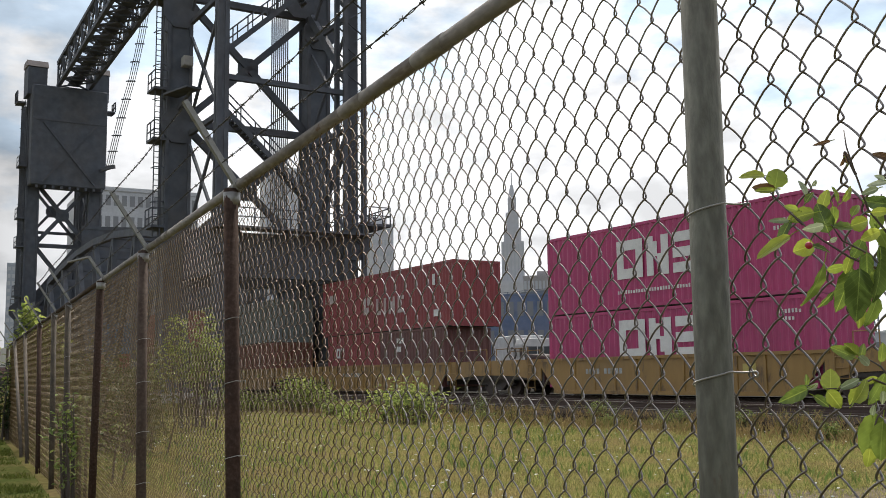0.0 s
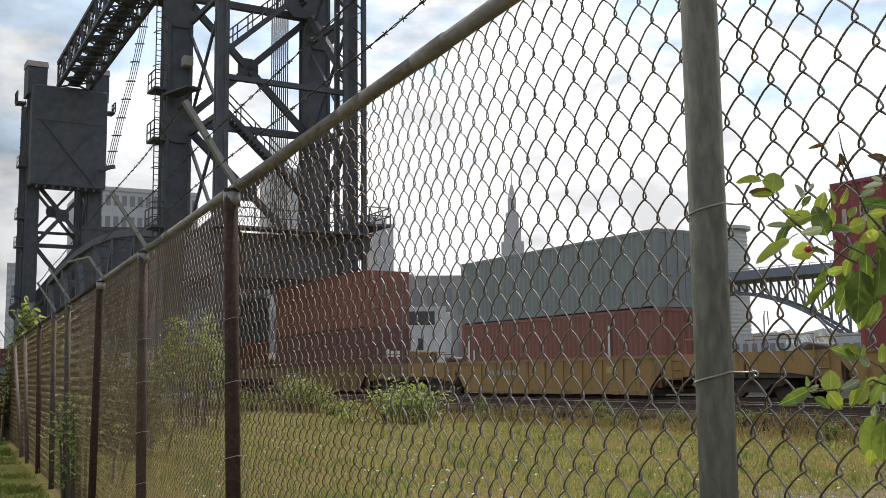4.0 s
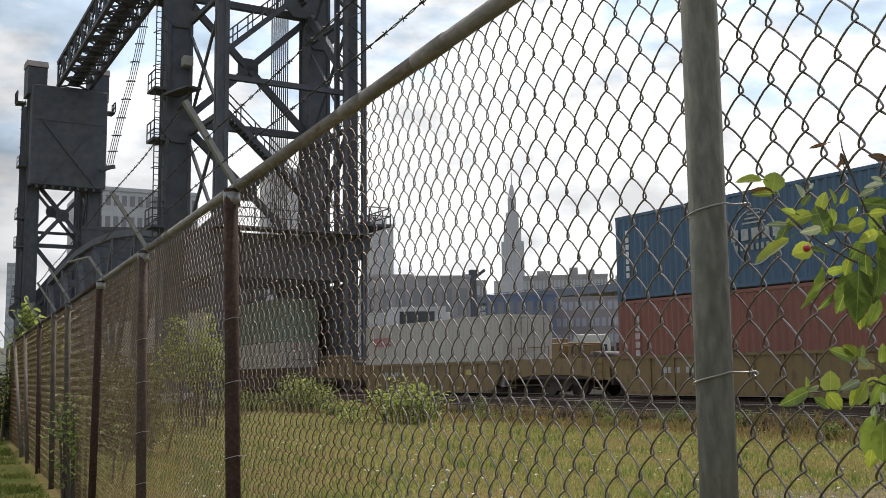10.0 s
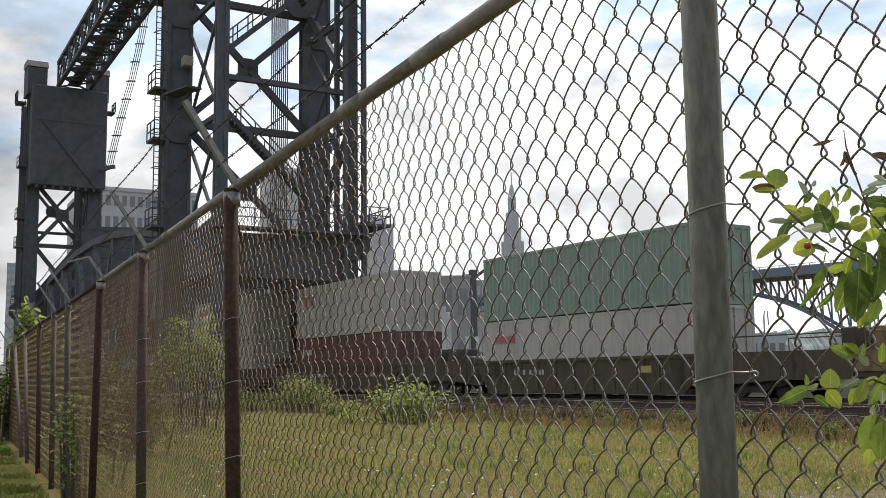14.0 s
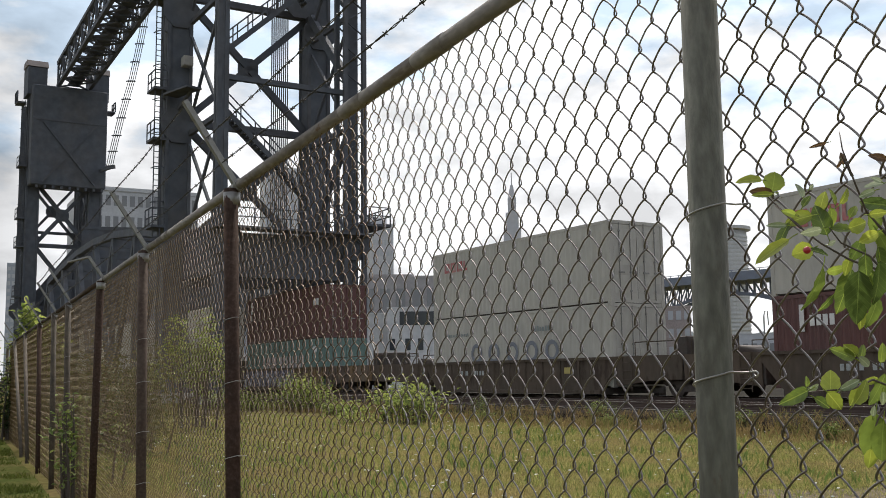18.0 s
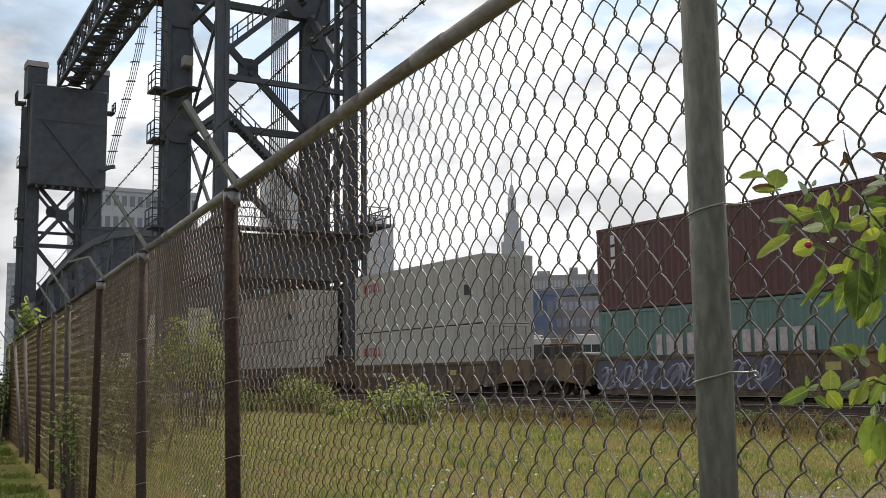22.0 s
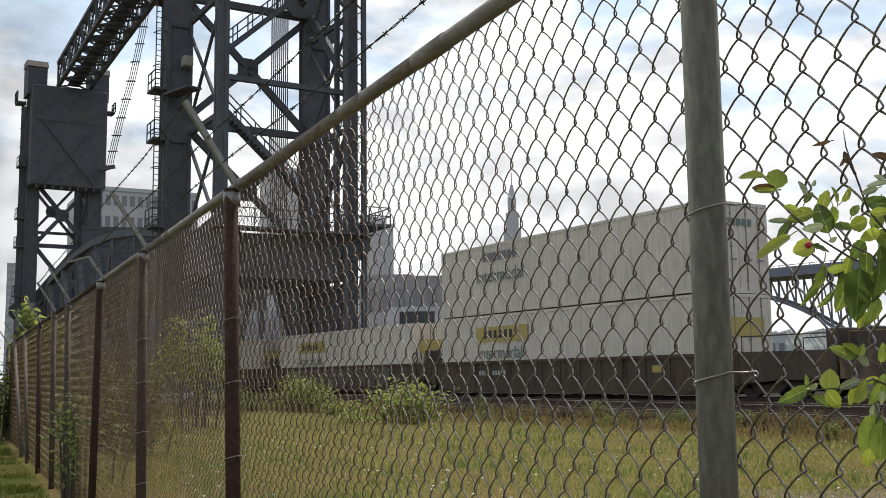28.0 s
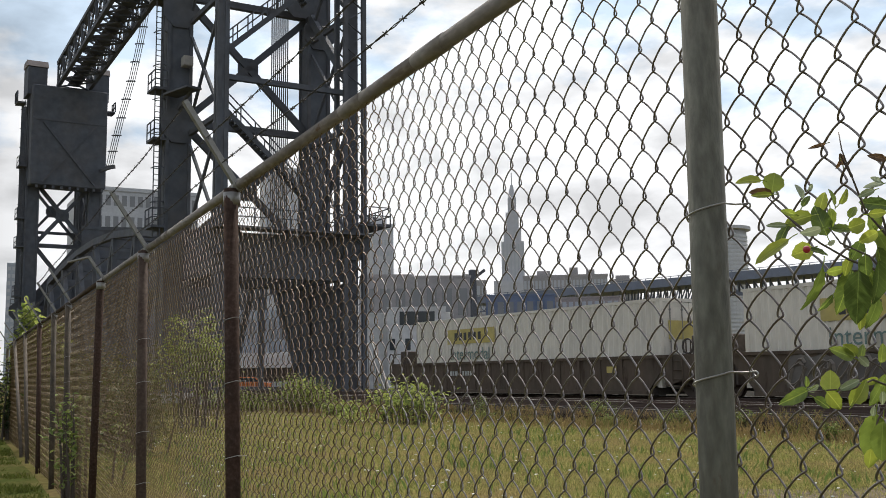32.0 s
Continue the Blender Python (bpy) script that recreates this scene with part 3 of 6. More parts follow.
def marks(ob, mat, boxes, y=-0.012, name="painted_marking", label=""):
    """Flat painted shapes on the near side: x from the rear end, z, size; each letter is a part."""
    gap = 0.012 if name == "painted_marking" else 0.055
    groups = []
    for q in sorted(boxes):
        near = [g for g in groups if any(q[0] <= o[0] + o[2] + gap and o[0] <= q[0] + q[2] + gap and q[1] <= o[1] + o[3] + gap and o[1] <= q[1] + q[3] + gap for o in g)]
        groups = [g for g in groups if g not in near] + [sum(near, []) + [q]]
    small = name == "painted_marking" and len(groups) > 7
    if small:
        groups = [sum(groups, [])]
    for g in groups:
        sol = Solid()
        for x, z, w, h in g:
            sol.box((x, y, z), (x + w, y + 0.006, z + h))
        ob_ = part("code_bars" if small else name if name in ("painted_marking", "yellow_sign") else "letter", sol, mat, ob, label)
        if small:
            tagged(ob_, kind="stuff")


def end_marks(ob, mat, length, boxes, name="painted_marking"):
    sol = Solid()
    for yy, z, w, h in boxes:
        sol.box((length + 0.010, yy, z), (length + 0.016, yy + w, z + h))
    return part(name, sol, mat, ob)


def block_ring(x, z, w, h, t):
    return [(x, z, w, t), (x, z + h - t, w, t), (x, z + t, t, h - 2 * t), (x + w - t, z + t, t, h - 2 * t)]


def red_marks(x, z, w, h):
    """Three rings and a hooked bar."""
    out = []
    for i in range(3):
        out += block_ring(x + i * (w + 0.1), z, w, h, 0.11)
    e = x + 3 * (w + 0.1)
    return out + [(e, z, 0.12, h), (e + 0.12, z, 0.18, 0.11)]


def code(x, z, n, ch=0.11, gap=0.05, seed=1):
    """Small bars in the place of a code."""
    r = random.Random(seed)
    out = []
    for i in range(n):
        out.append((x + i * (ch * 0.62 + gap), z, ch * 0.6, ch * r.uniform(0.75, 1.0)))
    return out


def wagon(s0, s1, mat, label, rear, front):
    """A well wagon that carries boxes between s0 and s1 along the train."""
    a, b = s0 - 0.35, s1 + 0.35
    ob = thing("well_wagon", track_pose(a, FACE, 0), label, "railway wagon", "wagons of the train")
    L = b - a
    zt, zb = 1.95, 0.72
    for y0, sgn in ((-0.16, 1), (2.60, -1)):
        side = Solid()
        # outline with sloping ends
        side.prism([(0.0, zt - 0.30), (0.0, zt), (L, zt), (L, zt - 0.30), (L - 0.9, zb), (0.9, zb)], "y", y0, y0 + sgn * 0.03)
        w = part("side_sill", side, mat, ob)
        part("top_chord", Solid().box((-0.2, y0 - sgn * 0.07, zt - 0.1), (L + 0.2, y0 + sgn * 0.09, zt)), mat, w)
        part("bottom_chord", Solid().box((0.85, y0 - sgn * 0.07, zb - 0.03), (L - 0.85, y0 + sgn * 0.1, zb + 0.09)), mat, w)
        m = max(4, round(L / 1.25))
        rib = Solid().box((-0.045, y0 - sgn * 0.035, zb + 0.08), (0.045, y0, zt - 0.1)).mesh("rib")
        for i in range(1, m):
            q = part("rib", rib, mat, w)
            q.location = (0.95 + (L - 1.9) * i / m, 0, 0)
    part("well_floor", Solid().box((0.7, -0.1, 0.69), (L - 0.7, 2.54, 0.88)), steel_dark, ob)
    for x, sg, ext in ((0.0, -1, rear), (L, 1, front)):
        deck = Solid()
        deck.prism([(-0.1, 1.2), (2.54, 1.2), (2.54, 1.62), (-0.1, 1.62)], "x", x, x + sg * ext)
        deck.box((min(x - sg * 0.1, x), -0.1, 1.0), (max(x - sg * 0.1, x), 2.54, 1.75))
        e = part("end_platform", deck, steel_dark, ob, "grimy dark deck over the coupling")
        for y0, sy in ((-0.16, 1), (2.60, -1)):
            foot = 1.15 if mat in (ttx_bright, ttx_yellow) else 0.95
            sd = Solid().prism([(x, foot), (x + sg * ext * 0.5, foot + 0.18), (x + sg * ext, foot + 0.22), (x + sg * ext, 1.95), (x, 1.95)], "y", y0, y0 + sy * 0.05)
            part("platform_sill", sd, mat, e)
        stp = Solid()
        for q in range(4):
            stp.tube([(x + sg * 0.35, -0.2, 0.9 + q * 0.28), (x + sg * 0.8, -0.2, 0.9 + q * 0.28)], 0.016, 6)
        for xx in (0.35, 0.8):
            stp.tube([(x + sg * xx, -0.2, 0.8), (x + sg * xx, -0.2, 1.95)], 0.018, 6)
        part("ladder", stp, mat, e)
        for yy in (-0.1, 2.54):
            part("grab_rail", Solid().tube([(x + sg * 0.9, yy, 1.6), (x + sg * 0.9, yy, 2.4), (x + sg * (ext - 0.3), yy, 2.4), (x + sg * (ext - 0.3), yy, 1.6)], 0.022, 6), mat, e)
        if sg < 0:
            part("air_tank", Solid().tube([(x + sg * 1.6, 0.4, 1.95), (x + sg * 1.6, 1.6, 1.95)], 0.24, 14), steel_dark, e, "", True)
            part("brake_wheel", Solid().ring((x + sg * 1.9, -0.12, 2.2), "y", 0.2, 0.25, -0.02, 0.02, 18), steel_dark, e)
        if mat is not ttx_bright:
            o = x + sg * (ext - 0.45)
            part("valve_box", bevelled(Solid().box((o - 0.23, 0.3, 1.6), (o + 0.23, 1.6, 2.55)), 0.03), mat if mat is ttx_yellow else steel_dark, e)
    MOVERS.append((ob, a))
    ob["rear"], ob["front"] = a, b
    return ob


def truck(s, parent_like=None):
    """A four-wheel truck with its middle at s."""
    ob = thing("wagon_truck", track_pose(s, FACE + 1.22, RAIL), "dark greasy steel freight truck with four wheels", "wheel truck", "trucks of the train")
    frame_ = Solid()
    for y0 in (-1.02, 1.02):
        frame_.prism([(-1.25, 0.46), (-1.0, 0.62), (-0.45, 0.66), (0.45, 0.66), (1.0, 0.62), (1.25, 0.46), (1.1, 0.36), (0.72, 0.42), (0.4, 0.18), (-0.4, 0.18), (-0.72, 0.42), (-1.1, 0.36)], "y", y0 - 0.08, y0 + 0.08)
    frame_.box((-0.2, -1.1, 0.4), (0.2, 1.1, 0.68))
    frame_.box((-1.4, -0.12, 0.5), (1.4, 0.12, 0.72))
    part("side_frame", frame_, steel_dark, ob)
    for x in (-0.89, 0.89):
        w = Solid()
        for y0 in (-0.75, 0.75):
            w.ring((0, y0, 0), "y", 0.05, 0.42, -0.06, 0.06, 24)
            w.ring((0, y0 * 0.94, 0), "y", 0.05, 0.45, -0.015, 0.015, 24)
        w.tube([(0, -1.05, 0), (0, 1.05, 0)], 0.08, 10)
        for k in range(4):
            t = k * math.pi / 2
            w.box((0.2 * math.cos(t) - 0.05, -0.83, 0.2 * math.sin(t) - 0.05), (0.2 * math.cos(t) + 0.05, -0.8, 0.2 * math.sin(t) + 0.05))
        q = part("wheel_set", w, wheel_steel, ob)
        q.matrix_basis = pose(x, 0, 0.42)
        WHEELS.append(q)
    springs = Solid()
    for y0 in (-1.02, 1.02):
        for x in (-0.2, 0, 0.2):
            springs.tube([(x, y0, 0.2), (x, y0, 0.42)], 0.07, 8)
    part("spring", springs, steel_dark, ob)
    MOVERS.append((ob, s))
    return ob


WHEELS = []
H8, H9 = 2.591, 2.896
F40, F45, F53 = 12.19, 13.716, 16.154


def train():
    one_a = container(96.05, F40, 0, H8, magenta, "magenta steel container with large white block lettering, lower of a stack")
    one_b = container(96.05, F40, H8, H9, magenta, "magenta steel container with large white block lettering, upper of a stack")
    for ob, z in ((one_a, 0.95), (one_b, 1.05)):
        bx = block_ring(4.0, z, 1.3, 1.3, 0.34)
        bx += [(5.5, z, 0.32, 1.3), (5.82, z + 0.62, 0.19, 0.5), (6.01, z + 0.2, 0.19, 0.5), (6.2, z, 0.34, 1.3)]
        bx += [(6.74, z, 1.1, 0.32), (6.74, z + 0.48, 1.0, 0.32), (6.74, z + 0.98, 1.1, 0.32)]
        marks(ob, lettering, bx, name="block_lettering", label="white block lettering")
        marks(ob, lettering, code(4.0, 0.55, 30, 0.13, 0.05, 3))
        marks(ob, lettering, code(10.9, 2.1, 7, 0.12, 0.05, 5) + code(10.9, 1.9, 5, 0.12, 0.05, 6))
    k_low1 = container(76.2, 6.05, 0, H8, kred, "red twenty-foot steel container under a longer red one")
    k_low2 = container(82.3, 6.05, 0, H8, brown, "brown twenty-foot steel container under a longer red one")
    marks(k_low1, lettering, block_ring(1.1, 1.45, 0.42, 0.5, 0.1) + [(1.6, 1.45, 0.1, 0.5), (1.72, 1.8, 0.2, 0.1), (1.92, 1.45, 0.1, 0.5)])
    marks(k_low2, lettering, code(1.7, 2.0, 3, 0.3, 0.06, 4) + code(1.7, 1.6, 2, 0.3, 0.06, 9))
    k = container(75.50, F45, H8, H9, kred, "long red steel container with white lettering atop two short ones")
    bx = [(5.0, 0.94, 0.27, 0.88), (5.3, 0.94, 0.27, 0.36), (5.42, 1.4, 0.5, 0.42), (6.4, 0.86, 0.22, 0.8), (6.62, 0.86, 0.26, 0.2), (7.2, 0.86, 0.24, 0.8), (7.7, 0.86, 0.2, 0.8), (7.9, 1.1, 0.22, 0.34), (8.12, 0.86, 0.2, 0.8), (8.62, 0.86, 0.24, 0.8), (8.86, 0.86, 0.4, 0.18), (8.86, 1.48, 0.4, 0.18)]
    marks(k, faded_white, bx, name="block_lettering", label="faded white lettering blocks")
    marks(k, faded_white, [(0.9, 1.75, 0.7, 0.45), (0.35, 1.75, 0.14, 0.4)])
    marks(k, lettering, [(11.9, 1.9, 0.25, 0.5), (12.0, 0.5, 0.4, 0.3)])
    g_low = container(56.4, F40, 0, H8, brickred, "rust-red steel container under a slate-grey one")
    container(56.4, F40, H8, H8, greypaint, "slate-grey steel container on top of a rust-red one", doors=True)
    marks(g_low, lettering, [(0.5, 0.9, 0.12, 1.2), (0.9, 1.0, 0.1, 0.5)])
    marks(g_low, lettering, [(9.6, 0.8, 0.1, 1.3)])
    o_low = container(35.15, F40, 0, H9, brown, "brown steel container, lower of a stack, with door bars", doors=True)
    container(35.15, F40, H9, H9, brickred, "faded brick-red steel container with door end, upper of a stack", doors=True)
    end_marks(o_low, lettering, F40, [(1.15, 1.45, 0.12, 0.4), (1.35, 1.45, 0.2, 0.3), (1.62, 1.45, 0.25, 0.3)])
    marks(o_low, lettering, [(0.75, 1.1 - 0.26 * i, 0.2, 0.2) for i in range(4)])
    b_low = container(15.62, F40, 0, H9, brickred, "brick-red steel container under a blue one", doors=True)
    marks(b_low, faded_white, [(0.85, 2.15 - 0.28 * i, 0.22, 0.2) for i in range(6)])
    marks(b_low, faded_white, [(10.6, 1.7, 0.3, 0.2)])
    b_up = container(15.62, F40, H9, H9, bluepaint, "blue steel container with a white round emblem, upper of a stack", doors=True)
    em = Solid().ring((6.2, -0.012, 1.5), "y", 0.80, 0.84, 0, 0.006, 28)
    for q in range(3):
        em.box((5.75 + 0.1 * q, -0.018, 1.9 + 0.13 * q), (6.65 - 0.1 * q, -0.011, 1.95 + 0.13 * q))
    for x, z, w, h in [(5.3 + 0.4 * i, 1.42, 0.28, 0.34) for i in range(5)] + [(5.45 + 0.2 * i, 1.12, 0.1, 0.18) for i in range(8)]:
        em.box((x, -0.018, z), (x + w, -0.011, z + h))
    part("emblem", em, faded, b_up, "white round emblem")
    marks(b_up, lettering, [(0.5, 2.2 - 0.24 * i, 0.16, 0.18) for i in range(7)])
    w_low = container(-3.65, F40, 0, H9, offwhite, "off-white container alone in its wagon", True, True)
    marks(w_low, redlet, red_marks(0.9, 1.9, 0.38, 0.42), name="red_lettering")
    gr_low = container(-27.25, F40, 0, H8, offwhite, "off-white container under a pale green one", True, True)
    marks(gr_low, redlet, [(0.8 + 0.36 * i, 1.7, 0.3, 0.3) for i in range(4)], name="red_lettering")
    container(-27.25, F40, H8, H8, greenpaint, "pale green steel container on top of an off-white one", doors=True)
    gm_low = container(-47.0, F40, 0, H8, darkbrown, "dark maroon steel container under an off-white one", doors=True)
    marks(gm_low, lettering, [(0.95, 1.55, 0.16, 0.75), (1.3, 1.7, 0.16, 0.3), (1.52, 1.7, 0.16, 0.3), (1.74, 1.7, 0.16, 0.3), (1.96, 1.7, 0.16, 0.3)])
    gm = container(-47.0, F40, H8, H9, offwhite, "off-white refrigerated container on top of a maroon one", True, True)
    marks(gm, redlet, red_marks(1.0, 1.85, 0.42, 0.5), name="red_lettering")
    co_low = container(-66.25, F40, 0, H9, offwhite, "off-white container with dark blue lettering, lower of a stack", True, True)
    for i in range(5):
        part("letter", Solid().ring((3.5 + 1.3 * i, -0.012, 1.35), "y", 0.25, 0.41, 0, 0.006, 24), bluelet, co_low, "dark blue ring of a letter")
    marks(co_low, greypaint, code(1.1, 2.1, 14, 0.13, 0.05, 8) + code(7.6, 2.1, 7, 0.2, 0.05, 2))
    co = container(-66.25, F40, H9, H9, offwhite, "off-white refrigerated container on top of another", True, True)
    marks(co, redlet, red_marks(1.0, 2.0, 0.42, 0.42), name="red_lettering")
    cs_low = container(-90.05, F40, 0, H8, teal, "teal steel container with white lettering under a brown one", doors=True)
    marks(cs_low, faded_white, [(2.9 + 0.47 * i + (0.4 if i > 4 else 0), 1.05, 0.27 + 0.05 * (i % 2), 0.66) for i in range(13)], name="block_lettering", label="faded white lettering blocks")
    marks(cs_low, lettering, [(10.5, 1.85, 0.5, 0.32)])
    r_up = container(-90.05, F40, H8, H9, darkbrown, "dark brown steel container on top of a teal one", doors=True)
    marks(r_up, lettering, [(0.75, 2.3 - 0.42 * i, 0.22, 0.32) for i in range(3)])
    marks(r_up, lettering, [(10.55, 1.85, 0.3, 0.35), (10.95, 1.85, 0.3, 0.35)])
    for s in (-109.55, -129.05):
        lo = container(s, F40, 0, H8, offwhite, "off-white container with red lettering, lower of a stack", True, True)
        up = container(s, F40, H8, H9, offwhite, "off-white refrigerated container with red lettering, upper of a stack", True, True)
        for ob, z in ((lo, 1.45), (up, 2.0)):
            marks(ob, redlet, red_marks(1.0, z, 0.42, 0.42), name="red_lettering")
        marks(up, blacklet, [(10.6, 1.25, 0.42, 0.45)])
    lo = container(-154.5, F53, 0, H9, whitepaint, "long white ribbed container with a yellow sign, lower of a stack", False, True, 2.59)
    up = container(-154.5, F53, H9, H9, whitepaint, "long white ribbed container with dark green lettering, upper of a stack", False, True, 2.59)
    la = container(-173.35, F53, 0, H9, whitepaint, "long white ribbed container with a yellow sign, alone in its wagon", False, True, 2.59)
    lb = container(-193.1, F53, 0, H9, whitepaint, "long white ribbed container with a yellow sign, alone in its wagon", False, True, 2.59)
    for ob in (lo, la, lb):
        sg = marks(ob, yellowlet, [(2.75, 1.8, 3.7, 0.62)], name="yellow_sign", label="faded yellow rectangular sign")
        bars = [(3.35 + 0.37 * q, 1.95, 0.22, 0.32) for q in range(6)]
        marks(ob, blacklet, bars, -0.018)
        end_marks(ob, yellowlet, F53, [(0.35, 1.55, 1.9, 0.62)], "yellow_sign")
        word(ob, "Intermodal", 2.95, 1.14, 0.71, greenlet)
    word(up, "Intermodal", 2.85, 1.35, 0.78, greenlet)
    marks(up, bluelet, [(3.35 + 0.36 * i, 2.2, 0.25, 0.34) for i in range(7)])
    end_marks(up, greenlet, F53, [(0.5 + 0.24 * i, 2.15, 0.17, 0.22) for i in range(6)])

    spans = [(96.05, 108.24, ttx_bright), (76.0, 88.5, ttx_bright), (56.4, 68.6, ttx_bright), (35.15, 47.34, ttx_yellow), (15.62, 27.8, ttx_yellow), (-3.65, 8.54, ttx_yellow),
             (-27.25, -15.06, bn_brown), (-47.0, -34.8, bn_brown), (-66.25, -54.06, bn_brown), (-90.05, -77.86, ttx_old), (-109.55, -97.36, ttx_old), (-129.05, -116.86, ttx_old),
             (-154.5, -138.35, bn_brown), (-173.35, -157.2, bn_brown), (-193.1, -176.95, bn_brown)]
    spans = sorted(spans, reverse=True)
    for i, (a, b, m) in enumerate(spans):
        front = (spans[i - 1][0] - b) / 2 - 0.4 if i else 2.0
        rear = (a - spans[i + 1][1]) / 2 - 0.4 if i + 1 < len(spans) else 2.0
        w = wagon(a, b, m, "orange-yellow well wagon with ribbed sides" if m is ttx_bright else "dull yellow well wagon with ribbed sides" if m is ttx_yellow else "grimy brownish-yellow well wagon with ribbed sides" if m is ttx_old else "dark brown well wagon with ribbed sides", rear, front)
        lx = (b - a) * 0.22
        sol = Solid()
        for q in range(10):
            if q != 4:
                sol.box((lx + 0.2 * q, -0.172, 1.38), (lx + 0.2 * q + 0.13, -0.161, 1.56))
        tagged(part("code_bars", sol, faded, w, "small faded white code bars"), kind="stuff")
        part("reflector", Solid().box((b - a - 2.2, -0.172, 1.4), (b - a - 1.7, -0.161, 1.62)), yellowlet, w)
        if a == -90.05:
            graffiti(w, 0.4, 11, (0.085, 0.075, 0.105), (0.36, 0.35, 0.38), "dull purple", "silver")
        if a == -173.35:
            graffiti(w, 2.0, 17, (0.10, 0.088, 0.074), (0.19, 0.16, 0.125), "dusty brown", "tan")
        if a == -129.05:
            graffiti(w, 5.9, 8, (0.17, 0.15, 0.125), (0.06, 0.055, 0.05), "chalky grey", "black")
        gap = rear * 2 + 0.8
        if gap > 8.5:
            truck(a - 2.0)
            truck(a - gap + 2.0)
        elif i + 1 < len(spans):
            truck(a - gap / 2)
        else:
            truck(a - 1.6)
    truck(109.9)


def graffiti(w, start, count, ground_colour, line_colour, patch_word, line_word):
    """Overlapping loops and wedges of spray paint on the side of a wagon."""
    r = random.Random(12)
    under = material("spray_patch", ground_colour, 0.6, 0, tuple(c * 0.8 for c in ground_colour), 0.3, 3, 0.8, 1)
    line = material("spray_line", line_colour, 0.5, 0.1, tuple(c * 0.6 for c in line_colour), 0.3, 6, 0.7, 2)
    for i in range(count):
        x = start + i * 0.72
        back = Solid().prism([(x, 0.88 + r.uniform(0, 0.12)), (x + 0.85, 0.86), (x + 0.95 + r.uniform(0, 0.2), 1.7), (x + 0.5, 1.84), (x + 0.1, 1.75 + r.uniform(-0.1, 0.1))], "y", -0.197 - i * 0.0003, -0.162)
        part("graffiti_patch", back, under, w, patch_word + " spray-painted patch")
    for i in range(int(count * 2.4)):
        x, z = start + 0.2 + i * 0.3, r.uniform(1.1, 1.5)
        a = r.uniform(0, 6)
        pts = [(x + 0.5 * math.cos(a + t * 0.5) * (0.4 + 0.08 * t), -0.204, max(0.87, min(1.83, z + 0.36 * math.sin(a + t * 0.62)))) for t in range(9)]
        part("graffiti_stroke", Solid().tube(pts, [0.014 + 0.05 * abs(math.sin(t * 0.8 + i)) for t in range(9)], 4), line, w, line_word + " looping spray-paint stroke")


def word(ob, text, x, z, size, mat):
    cu = bpy.data.curves.new("word", "FONT")
    cu.body, cu.size, cu.extrude = text, size, 0.002
    tmp = bpy.data.objects.new("word", cu)
    scene.collection.objects.link(tmp)
    bpy.context.view_layer.update()
    me = bpy.data.meshes.new_from_object(tmp)
    bpy.data.objects.remove(tmp)
    me.transform(Matrix.Translation((x, -0.014, z)) @ Euler((math.pi / 2, 0, 0)).to_matrix().to_4x4())
    me.materials.clear()
    me.materials.append(mat)
    w = new("lettering", me)
    w.parent = ob
    return w


train()

# ---- lift bridge ----
# near tower: rear frame at LS, front frame at LF; near and far side lines
LS, LF, NA, NB = -55.4, -61.9, 18.5, 26.5
SPAN_END = -119.0
TOP = 35.0


def lattice(sol, p, q, w, bays, bar=0.09):
    """Two chords joined by zigzag lacing."""
    p, q = Vector(p), Vector(q)
    d = (q - p).normalized()
    side = d.cross(Vector((U.x, U.y, 0)) if abs(d.z) > 0.7 else Vector((0, 0, 1))).normalized() * (w / 2)
    sol.beam(p + side, q + side, bar * 1.6)
    sol.beam(p - side, q - side, bar * 1.6)
    for i in range(bays):
        a, b = p.lerp(q, i / bays), p.lerp(q, (i + 1) / bays)
        sg = 1 if i % 2 else -1
        sol.beam(a + side * sg, b - side * sg, bar * 0.7, bar * 0.4)


def handrail(sol, pts, h=1.05, gap=1.3):
    for a, b in zip(pts, pts[1:]):
        a, b = Vector(a), Vector(b)
        n = max(1, round((b - a).length / gap))
        for z in (h, h * 0.5):
            sol.beam(a + Vector((0, 0, z)), b + Vector((0, 0, z)), 0.06)
        for i in range(n + 1):
            p = a.lerp(b, i / n)
            sol.beam(p, p + Vector((0, 0, h)), 0.06)


def ladder(sol, p, z0, z1, cage=True):
    p = Vector(p)
    for o in (-0.22, 0.22):
        sol.beam(p + V * o + Vector((0, 0, z0)), p + V * o + Vector((0, 0, z1)), 0.05)
    z = z0
    k = 0
    while z < z1:
        sol.beam(p - V * 0.22 + Vector((0, 0, z)), p + V * 0.22 + Vector((0, 0, z)), 0.04)
        if cage and k % 6 == 0:
            hoop = [p + V * (0.38 * math.cos(t)) - U * (0.7 * math.sin(t)) * -1 + Vector((0, 0, z)) for t in [math.pi * i / 6 for i in range(7)]]
            for a, b in zip(hoop, hoop[1:]):
                sol.beam(a, b, 0.05)
        z += 0.35
        k += 1
    if cage:
        for t in (0.5, 1.57, 2.6):
            o = V * (0.38 * math.cos(t)) + U * (0.7 * math.sin(t))
            sol.beam(p + o + Vector((0, 0, z0)), p + o + Vector((0, 0, z1)), 0.05)


